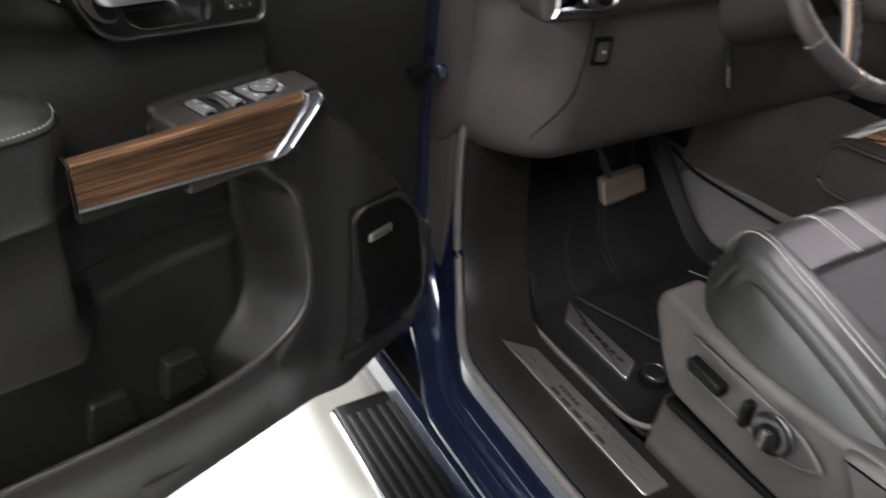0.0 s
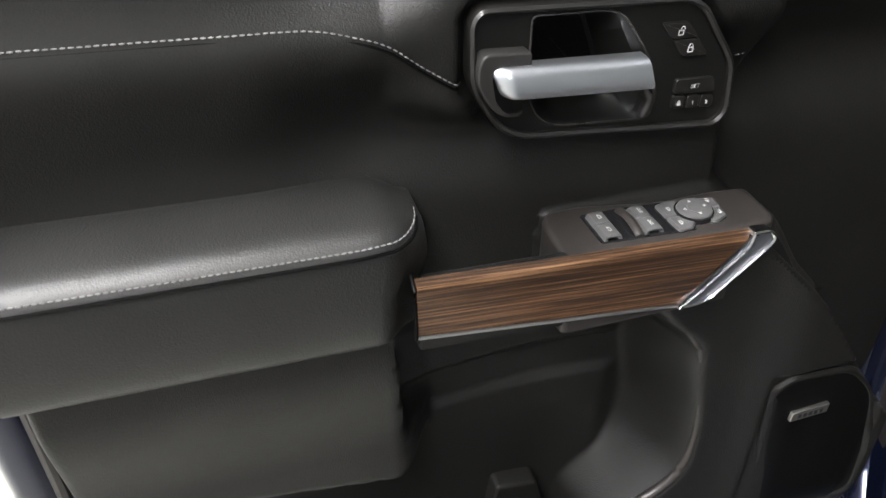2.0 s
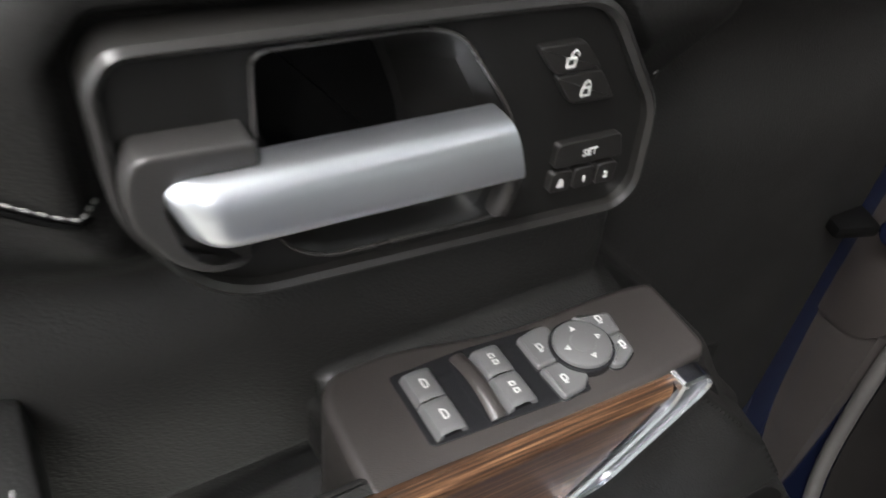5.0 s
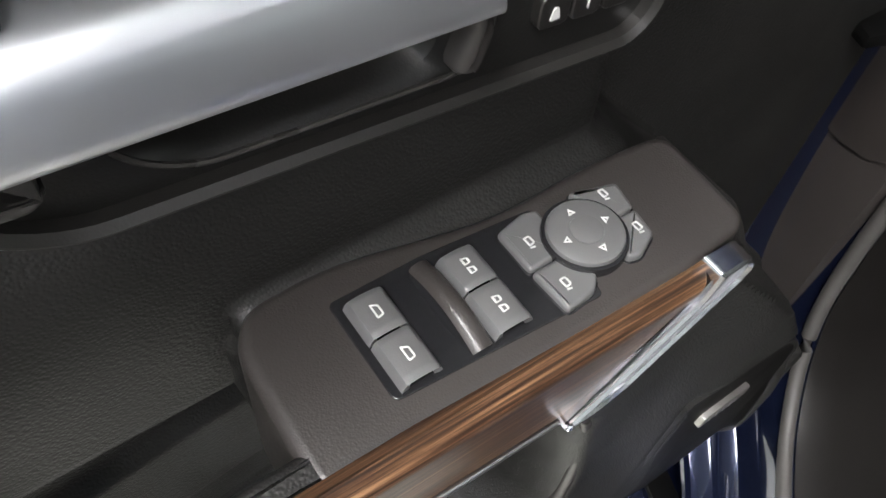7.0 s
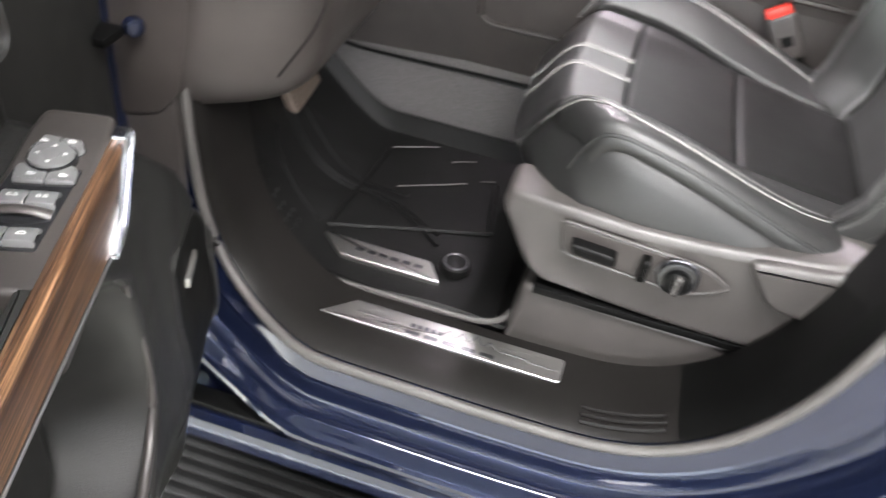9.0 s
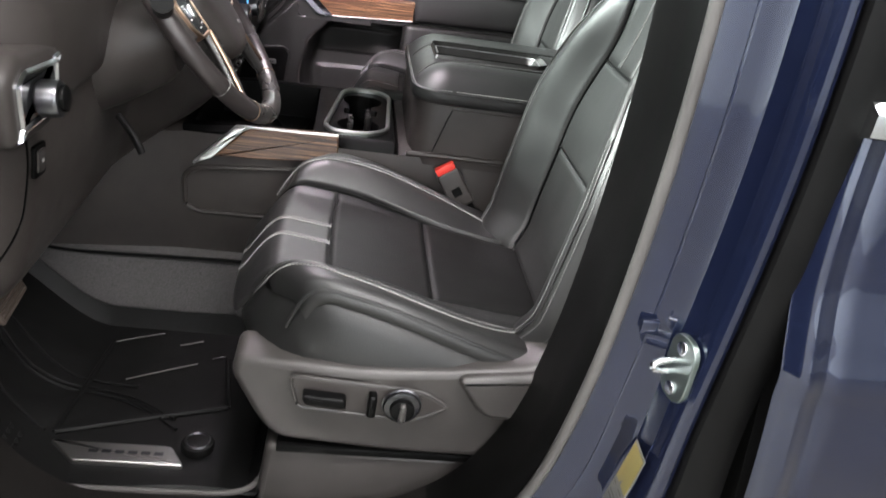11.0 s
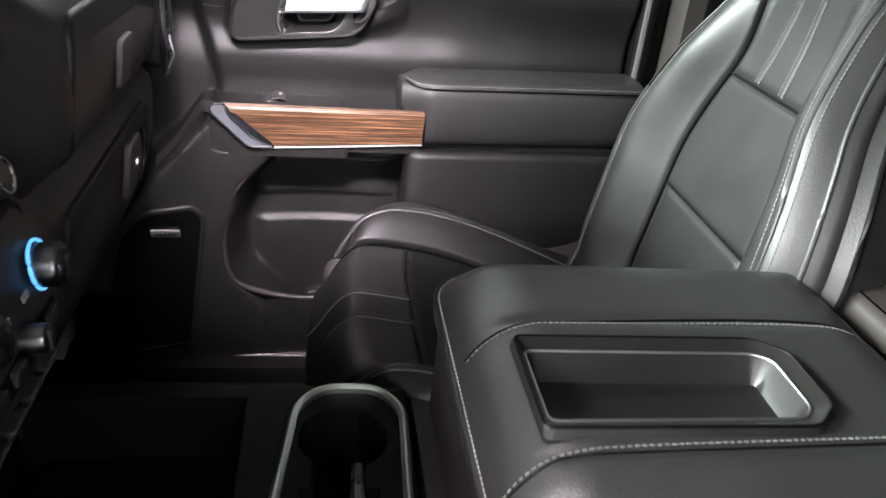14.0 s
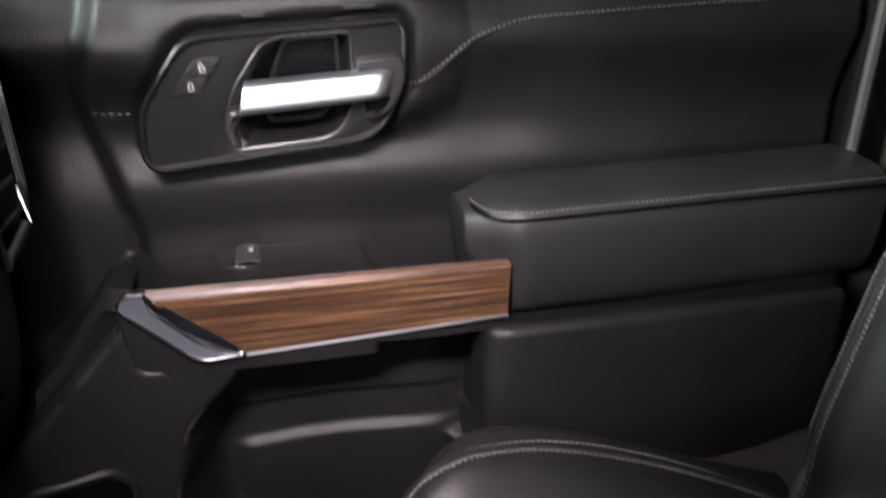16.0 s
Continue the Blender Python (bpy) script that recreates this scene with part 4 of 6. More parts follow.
def pillar_label(name, corners, yellow, facing=(-1, 0, 0)):
    """A paper sticker laid on the pillar between four corners."""
    a, b, c, d = (Vector(q) for q in corners)
    put = lambda s, t, h: (a * (1 - s) + b * s) * (1 - t) + (d * (1 - s) + c * s) * t + Vector(facing) * (h + 0.0015)
    lab = bpart(name, slab([(0, 0), (1, 0), (1, 1), (0, 1)], 0.0, 0.0012, 0.0004, put, None, 1), PAPER, "white and yellow paper tyre label" if yellow else "white paper vehicle label")
    if yellow:
        bm = slab([(0.05, 0.42), (0.95, 0.42), (0.95, 0.97), (0.05, 0.97)], 0.0012, 0.0018, 0.0002, put, None, 1)
        bm.transform(GROUND_UP)
        part("yellow_band", bm, YELLOW, lab)
    for k in range(5):
        y = 0.08 + 0.065 * k if yellow else 0.12 + 0.16 * k
        bm = slab([(0.1, y), (0.9 - 0.1 * (k % 3), y), (0.9 - 0.1 * (k % 3), y + 0.025), (0.1, y + 0.025)], 0.0012, 0.0017, 0.0001, put, None, 1)
        bm.transform(GROUND_UP)
        part("print_line", bm, HARD, lab)


pillar_label("tyre_label", ((-0.944, -0.3430, 0.8290), (-0.984, -0.3435, 0.8250), (-0.984, -0.3610, 0.9230), (-0.944, -0.3630, 0.9250)), True, (-0.15, 0.97, 0.19))
pillar_label("vehicle_label", ((-0.992, -0.382, 0.712), (-0.992, -0.381, 0.655), (-0.992, -0.470, 0.662), (-0.992, -0.465, 0.716)), False)
pillar_label("vehicle_label", ((-0.985, -0.375, 0.595), (-0.985, -0.375, 0.570), (-0.985, -0.45, 0.572), (-0.985, -0.45, 0.600)), False)

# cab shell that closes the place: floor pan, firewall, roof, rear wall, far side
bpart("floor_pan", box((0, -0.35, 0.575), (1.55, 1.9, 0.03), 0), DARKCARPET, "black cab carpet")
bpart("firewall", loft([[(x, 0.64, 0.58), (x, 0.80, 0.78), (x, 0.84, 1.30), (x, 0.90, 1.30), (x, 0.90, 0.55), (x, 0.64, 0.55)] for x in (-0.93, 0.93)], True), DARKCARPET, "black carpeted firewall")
bpart("roof", loft([[(x, 0.32, 1.79), (x, -1.55, 1.82), (x, -1.60, 1.86), (x, -0.5, 1.90), (x, 0.36, 1.83)] for x in (-0.80, -0.4, 0, 0.4, 0.80)], True), BLUE, "dark blue roof")
bpart("headliner", loft([[(x, 0.32, 1.775), (x, -1.5, 1.80), (x, -1.5, 1.79), (x, 0.32, 1.765)] for x in (-0.80, 0.80)], True), HEADLINER, "grey cloth headliner")
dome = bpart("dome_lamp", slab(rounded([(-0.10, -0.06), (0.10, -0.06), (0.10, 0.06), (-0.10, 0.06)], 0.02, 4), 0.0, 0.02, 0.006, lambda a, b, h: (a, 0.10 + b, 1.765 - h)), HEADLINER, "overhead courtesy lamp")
bpart("rear_wall", box((0, -1.60, 1.15), (1.9, 0.06, 1.35), 0), BLACK, "dark rear cab wall")
bpart("far_side_panel", loft([[(0.835, 0.80, z), (0.90, 0.80, z), (0.98, -0.4, z), (0.98, -1.6, z), (0.90, -1.6, z), (0.90, -0.68, z), (0.875, -0.66, z)] for z in (0.45, 1.30)], True), BLACK, "dark far side cab wall")
bpart("far_belt", loft([[(0.845, 0.30, z), (0.87, 0.30, z), (0.93, -0.55, z), (0.93, -1.5, z), (0.86, -1.5, z), (0.85, -0.55, z)] for z in (1.30, 1.34)], True), HARD)
# far centre pillar, its lower trim and belt
bpart("far_pillar", loft([[(0.80, -0.560, z), (0.765, -0.575, z), (0.760, -0.66, z), (0.80, -0.70, z), (0.86, -0.66, z), (0.86, -0.575, z)] for z in (0.60, 1.0, 1.2, 1.45, 1.75)], True), DASH, "dark pillar trim behind the far door")
bpart("belt_strap", loft([[(0.752, -0.600, z), (0.750, -0.603, z), (0.750, -0.645, z), (0.752, -0.648, z)] for z in (0.95, 1.3, 1.7)], True), BLACK, "black seat belt webbing")
bpart("far_sill", box((0.74, -0.1, 0.615), (0.12, 1.1, 0.06), 0.01), SILLPL, "dark plastic sill on the far side")
bpart("far_sill_plate", slab(rounded([(-0.02, 0.30), (0.02, 0.34), (0.02, 0.0), (-0.02, 0.0)], 0.006, 2), 0.645, 0.648, 0.001, lambda a, b, h: (0.735 + a, b, h)), PLATE, "brushed metal sill plate")

# brushed plate on the driver's sill, with its lettering as bars
sill_plate = bpart("sill_plate", slab(rounded([(-0.853, 0.362), (-0.812, 0.318), (-0.808, 0.008), (-0.852, 0.010)], [0.003, 0.004, 0.006, 0.006], 3), 0.641, 0.6465, 0.0015, lambda a, b, h: (a, b, h)), PLATE, "brushed metal sill plate with dark lettering bars")
for y0, y1, xa, xb in ((0.232, 0.182, -0.826, -0.833), (0.238, 0.102, -0.840, -0.847), (0.100, 0.060, -0.8285, -0.8300), (0.31, 0.25, -0.8325, -0.8335), (0.06, 0.02, -0.8325, -0.8335)):
    n = 5 if y0 - y1 > 0.045 and xa - xb > 0.004 else 1
    for k in range(n):
        ya, yb = y0 + (y1 - y0) * (k + 0.12) / n, y0 + (y1 - y0) * (k + 0.88) / n
        bm = slab([(xa, ya), (xa, yb), (xb, yb), (xb, ya)] if n > 1 else [(xa, y0), (xa, y1), (xb, y1), (xb, y0)], 0.6463, 0.6472, 0.0002, lambda a, b, h: (a, b, h), None, 1)
        bm.transform(GROUND_UP)
        part("lettering_bar", bm, DARKMETAL, sill_plate)
for y0, h in ((0.175, 0.010), (0.155, 0.014), (0.135, 0.016), (0.115, 0.012)):
    bm = tube([(-0.829, y0 + 0.009, 0.6468), (-0.829 + h * 0.9, y0, 0.6468), (-0.829, y0 - 0.009, 0.6468)], 0.0009, False, 5)
    bm.transform(GROUND_UP)
    part("lettering_bar", bm, DARKMETAL, sill_plate)

# wheels that carry the cab
for x in (-0.78, 0.78):
    for y in (1.55, -2.1):
        bpart("tyre", cylinder((x, y, 0.40), (1, 0, 0), 0.40, 0.26, 0.05, 40), RUBBER, "black tyre")
for x in (-0.42, 0.42):
    bpart("chassis_rail", box((x, -0.3, 0.50), (0.10, 4.3, 0.14), 0.01), BLACK, "black chassis rail")
for y in (1.55, -2.1):
    bpart("axle", tube([(-0.78, y, 0.42), (0.78, y, 0.42)], 0.05, False, 12), BLACK, "black axle")

# ---- running board ----
board = thing("running_board", (-1.0, -0.2, 0.36), "black ribbed running board below the door", "side step", 0, "thing")
pr = rounded([(-0.066, 0.0), (0.060, 0.0), (0.066, 0.018), (0.060, 0.022), (-0.060, 0.022), (-0.068, 0.014)], 0.005, 3)
part("step_body", loft([[(x, y, z) for x, z in pr] for y in (-1.5, 0.0, 0.76, 0.772)], True), BLACK, board, "black aluminium step", 30)
for k in range(5):
    part("tread_rib", box((-0.044 + 0.021 * k, -0.36, 0.0235), (0.010, 2.2, 0.004), 0.0015), RUBBER, board)
part("step_edge", tube([(-0.066, -1.5, 0.010), (-0.066, 0.765, 0.010)], 0.006, False, 8), CHROME, board, "bright outer edge of the step")
for y in (0.72, -0.9):
    part("step_bracket", box((0.075, y, 0.0), (0.05, 0.06, 0.02), 0.004), BLACK, board)
bpart("frame_bracket", box((-0.93, 0.63, 0.36), (0.09, 0.12, 0.05), 0.012), SEAL)

# ---- rear door ----
rear = thing("rear_door_assembly", (-0.985, -0.48, 0.50), "closed dark blue rear door with chrome belt strip", "car door", 0, "thing")


def skin(a, b):
    z = 0.50 + 0.845 * b
    y = -0.440 - 0.055 * smooth(1.3, 0.70, z) - 0.03 * smooth(0.72, 0.5, z) - 1.05 * a
    out = 0.018 + 0.030 * bell(z, 1.02, 0.30) - 0.010 * smooth(1.10, 1.20, z) + 0.012 * bell(z, 1.085, 0.02) * 0.4 - 0.012 * smooth(0.72, 0.69, z) + 0.004 * smooth(0.64, 0.60, z)
    out -= 0.020 * smooth(0.02, 0.0, a) + 0.007 * bell(a, 0.040, 0.008)
    return (-0.0 - out, y + 0.48, z - 0.50)


part("door_skin", surface_grid(skin, 140, 90, 0.02), BLUE, rear, "dark blue rear door skin", 30)
part("door_edge", loft([[(0.0, -0.440 - 0.055 * smooth(1.3, 0.70, z) - 0.03 * smooth(0.72, 0.5, z) + 0.48 - 0.004, z - 0.5), (0.10, -0.440 - 0.055 * smooth(1.3, 0.70, z) + 0.475, z - 0.5), (0.10, -0.60 + 0.48, z - 0.5), (0.0, -0.60 + 0.48, z - 0.5)] for z in (0.50, 0.6, 0.7, 0.8, 0.9, 1.0, 1.1, 1.2, 1.3, 1.345)], True), BLACK, rear)
part("belt_strip", loft([[(-0.018, y, 0.846), (-0.030, y, 0.850), (-0.030, y, 0.872), (-0.014, y, 0.880), (0.02, y, 0.86)] for y in (0.030, -0.4, -1.0)], True), BRIGHT, rear, "chrome belt strip")
part("window_frame", loft([[(0.0, y, 0.88), (-0.006, y, 0.88), (0.03, y + 0.04, 1.25), (0.05, y + 0.04, 1.25), (0.05, y - 0.05, 1.25), (0.02, y - 0.06, 0.88)] for y in (0.035, 0.03)], True), BLACK, rear)
part("window_glass", box((0.03, -0.5, 1.05), (0.006, 0.95, 0.36), 0), GLOSS, rear, "dark tinted window glass")

# the far rear door, seen between the seats
frd = thing("rear_passenger_door_assembly", (0.80, -1.0, 0.60), "closed rear door with black trim and wood strip", "car door", 0, "thing")
out_of = lambda a, b, h: (-h, a, b)
part("door_card", box((0.0, -0.10, 0.40), (0.05, 0.80, 0.85), 0.02), SOFT, frd)
part("door_card_swell", slab(rounded([(-0.48, 0.36), (0.24, 0.30), (0.27, 0.40), (0.06, 0.53), (-0.48, 0.54)], [0.02, 0.05, 0.04, 0.05, 0.02], 4), 0.0, 0.056, 0.020, out_of), SOFT, frd, "swelling of the lower trim")
part("wood_trim", slab(rounded([(-0.40, 0.545), (-0.004, 0.545), (0.030, 0.614), (-0.40, 0.614)], 0.005, 3), 0.020, 0.062, 0.006, out_of), WOOD_Y, frd, "striped wood-grain strip")
part("trim_edge", tube([(-0.062, -0.40, 0.542), (-0.062, -0.002, 0.542)], 0.0028), CHROME, frd)
part("trim_end", tube([(-0.060, -0.002, 0.542), (-0.058, 0.026, 0.562), (-0.055, 0.034, 0.614)], 0.0045), EDGE, frd, "metal end of the wood strip")
line = rounded([(-0.14, 0.690), (0.05, 0.680), (0.075, 0.720), (0.070, 0.815), (-0.13, 0.820), (-0.155, 0.760)], 0.022, 5)
bz = part("handle_bezel", ring_frame(line, shrunk(line, 0.008), 0.02, 0.042, 0.004, out_of), BEZEL, frd, "dark raised handle bezel")
part("bezel_face", slab(shrunk(line, 0.006), 0.015, 0.031, 0.002, out_of), BEZELFACE, bz)
part("handle_bar", box((-0.052, -0.050, 0.765), (0.018, 0.125, 0.028), 0.009, 3), CHROME, bz, "satin chrome pull handle")

# ---- floor mat and pedals ----
mat_thing = thing("floor_mat", (-0.53, 0.33, 0.592), "black rubber floor mat with a metal plate", "floor mat", 0, "thing")


def mat_z(x, y):
    z = 0.004 + 0.16 * smooth(0.10, 0.36, y) + 0.06 * smooth(0.12, 0.30, y) * smooth(0.05, -0.2, x)
    ribs = 0.003 * smooth(0.35, 0.6, math.sin((x * 0.8 + y * 0.55) * 42))
    return z + ribs * smooth(0.16, 0.12, abs(x + 0.02)) * smooth(0.05, 0.09, y)


def mat_top(a, b):
    y = -0.225 + 0.53 * b
    left = -0.235 + 0.008 * math.sin(b * 9) - 0.0 * b
    right = 0.25
    x = left + (right - left) * a
    lip = 0.036 * max(smooth(0.05, 0.0, a), smooth(0.97, 1.0, a), smooth(0.03, 0.0, b))
    return (x, y, mat_z(x, y) + lip)


part("mat_sheet", surface_grid(mat_top, 60, 60, 0.006), RUBBER, mat_thing, "moulded black rubber sheet", 50)
part("mat_lip", tube(spline([(-0.135, 0.30, 0.150), (-0.175, 0.265, 0.105), (-0.222, 0.20, 0.066), (-0.243, 0.14, 0.046), (-0.243, 0.03, 0.040), (-0.243, -0.10, 0.040), (-0.238, -0.19, 0.040), (-0.205, -0.226, 0.040), (-0.13, -0.231, 0.040), (0.05, -0.231, 0.036)], 8), 0.0048, False, 8), SEAL, mat_thing, "raised pale rubber rim")
plate = part("mat_plate", slab(rounded([(-0.112, 0.108), (-0.156, 0.064), (-0.156, -0.105), (-0.112, -0.078)], [0.004, 0.006, 0.008, 0.008], 3), 0.003, 0.012, 0.003, lambda a, b, h: (a, b, h)), PLATE, mat_thing, "brushed metal plate with bars of print")
for k in range(6):
    part("print_bar", slab([(-0.129, 0.045 - 0.02 * k), (-0.129, 0.031 - 0.02 * k), (-0.137, 0.031 - 0.02 * k), (-0.137, 0.045 - 0.02 * k)], 0.0118, 0.0125, 0.0002, lambda a, b, h: (a, b, h), None, 1), DARKMETAL, plate)
part("mat_fixing", cylinder((-0.107, -0.118, 0.012), (0, 0, 1), 0.026, 0.018, 0.004), RUBBER, mat_thing, "round rubber mat fixing")
part("fixing_ring", tube([(-0.107 + 0.019 * math.cos(w), -0.118 + 0.019 * math.sin(w), 0.0215) for w in (math.tau * k / 28 for k in range(28))], 0.0018, True, 6), DARKMETAL, mat_thing)
for (xa, ya), (xb, yb) in (((0.17, 0.088), (0.02, 0.10)), ((0.02, 0.10), (-0.09, 0.11)), ((-0.09, 0.11), (-0.05, 0.0)), ((0.14, -0.13), (0.0, -0.15)), ((-0.05, 0.0), (0.0, -0.15))):
    part("mat_ridge", tube([(xa, ya, mat_z(xa, ya) + 0.004), ((xa + xb) / 2, (ya + yb) / 2, mat_z((xa + xb) / 2, (ya + yb) / 2) + 0.004), (xb, yb, mat_z(xb, yb) + 0.004)], 0.005, False, 6), RUBBER, mat_thing)

for trail in (((0.060, 0.260), (0.022, 0.190), (0.020, 0.098), (-0.005, 0.007), (-0.066, -0.075)), ((0.072, 0.258), (0.034, 0.188), (0.032, 0.098), (0.007, 0.005), (-0.040, -0.068)), ((0.105, 0.250), (0.074, 0.178), (0.051, 0.084), (0.043, 0.012)), ((-0.150, 0.215), (-0.165, 0.160), (-0.185, 0.110), (-0.200, 0.020), (-0.200, -0.16)), ((0.008, 0.250), (-0.060, 0.202), (-0.090, 0.125))):
    line = spline([(x, y, 0) for x, y in trail], 6)
    part("mat_ridge", tube([(x, y, mat_z(x, y) + 0.003) for x, y, _ in line], 0.0034, False, 6), RUBBER, mat_thing, "moulded ridge of the mat")
studs = bmesh.new()
for row in range(9):
    for k in range(7):
        x, y = -0.205 + 0.014 * k + 0.007 * (row % 2), 0.150 + 0.014 * row
        z = mat_z(x, y) + 0.004
        peak = studs.verts.new((x, y, z + 0.0035))
        foot = [studs.verts.new((x + a * 0.0045, y + b * 0.0045, z - 0.003)) for a, b in ((-1, -1), (1, -1), (1, 1), (-1, 1))]
        for a, b in zip(foot, foot[1:] + foot[:1]):
            studs.faces.new((a, b, peak))
        studs.faces.new(foot[::-1])
tagged(part("footrest_studs", studs, RUBBER, mat_thing), "small rubber studs of the footrest", kind="stuff")
# pale lines painted as highlights along the mat's ridges
for (xa, ya), (xb, yb) in (((0.175, 0.085), (0.215, 0.004)), ((0.178, -0.034), (0.198, -0.074)), ((0.142, -0.101), (0.152, -0.124)), ((0.060, 0.038), (0.122, -0.076))):
    line = [(xa + (xb - xa) * k / 6, ya + (yb - ya) * k / 6) for k in range(7)]
    part("ridge_glint", tube([(x, y, mat_z(x, y) + 0.0045) for x, y in line], 0.0016, False, 6), SEAL, mat_thing, "pale painted highlight on a worn ridge")

pedal = thing("brake_pedal", (-0.424, 0.578, 0.726), "worn metal-faced brake pedal on a thin arm", "pedal", 0, "thing")
on_pad = lambda a, b, h: (a * 0.92, b * 0.45 - h, b * 0.9 + a * 0.10)
pad = part("pedal_pad", slab(rounded([(-0.058, -0.026), (0.060, -0.024), (0.058, 0.026), (-0.056, 0.026)], 0.008, 4), -0.012, 0.006, 0.004, on_pad), PEDAL, pedal, "worn ribbed pedal pad")
for k in range(5):
    b = -0.017 + 0.0085 * k
    part("pad_rib", slab(rounded([(-0.050, b - 0.0022), (0.052, b - 0.0022), (0.052, b + 0.0022), (-0.050, b + 0.0022)], 0.001, 2), 0.004, 0.0085, 0.001, on_pad), PEDAL, pad)
part("pedal_arm", tube(spline([(-0.03, 0.01, 0.02), (-0.06, 0.04, 0.10), (-0.075, 0.07, 0.22)], 5), 0.007, False, 8), DARKMETAL, pedal)
gas = thing("accelerator_pedal", (-0.335, 0.62, 0.72), "black rubber accelerator pedal", "pedal", 0, "thing")
part("pedal_pad", slab(rounded([(-0.026, -0.07), (0.026, -0.07), (0.024, 0.08), (-0.024, 0.08)], 0.01, 3), -0.01, 0.006, 0.003, lambda a, b, h: (a, -h + b * 0.35, b)), RUBBER, gas)
bpart("kick_panel", loft([[(-0.705, 0.555, z), (-0.70, 0.58, z), (-0.69, 0.70, z), (-0.70, 0.80, z), (-0.86, 0.80, z), (-0.86, 0.555, z)] for z in (0.58, 0.80, 1.0, 1.15)], True), HARD, "dark plastic kick panel")
bpart("carpet_edge", tube(spline([(-0.236, 0.64, 0.745), (-0.238, 0.56, 0.728), (-0.240, 0.46, 0.728), (-0.241, 0.22, 0.736), (-0.241, -0.20, 0.737)], 6), 0.0035, False, 6), BLACK, "dark edge of the tunnel carpet")
bpart("tunnel_carpet", loft([[(-0.262, y, 0.59), (-0.248, y, 0.66), (-0.235, y, 0.735), (-0.20, y, 0.74), (-0.20, y, 0.59)] for y in (-0.30, 0.0, 0.35, 0.55, 0.80)], True), CARPET, "grey carpet on the tunnel side")


# ---- the front seats: local x runs towards the console, y forwards, z up from the floor ----
SEAT_FLOOR = 0.59


def cushion(s, t):
    """The cushion's surface: s from the outer side (-1) to the inner (1), t from front to rear."""
    w = 0.248 + 0.012 * smooth(0.0, 0.3, t)
    a = abs(s)
    y = 0.162 - 0.504 * t - 0.085 * a ** 4 * (1 - t) ** 2
    z = 0.3705 - 0.075 * t + 0.046 * smooth(0.52, 0.80, a) * (1 - 0.95 * smooth(0.25, 0.95, t)) * (0.35 + 0.65 * smooth(-0.02, 0.20, t)) - 0.050 * smooth(0.92, 1.08, a) - 0.085 * smooth(0.14, -0.03, t) ** 1.6
    return Vector((s * w, y, z))


def backrest(s, t):
    """The backrest's face: t from its foot to its top."""
    a = abs(s)
    z = 0.285 + 0.640 * t - 0.020 * smooth(0.8, 1.0, t) * (1 - smooth(0.25, 0.75, a)) - 0.05 * smooth(0.78, 1.0, a) * smooth(0.86, 1.0, t) - 0.028 * smooth(0.80, 1.0, t)
    w = 0.262 - 0.115 * smooth(0.387, 0.883, t) - 0.035 * smooth(0.20, 0.0, t) ** 1.5
    y = -0.314 - 0.175 * (0.635 * t) - 0.017 * smooth(0.434, 0.758, t)
    y += 0.051 * smooth(0.46, 0.78, a) * smooth(0.94, 0.62, t) - 0.060 * smooth(0.84, 1.06, a) + 0.02 * smooth(0.12, 0.0, t)
    return Vector((s * w, y, z))


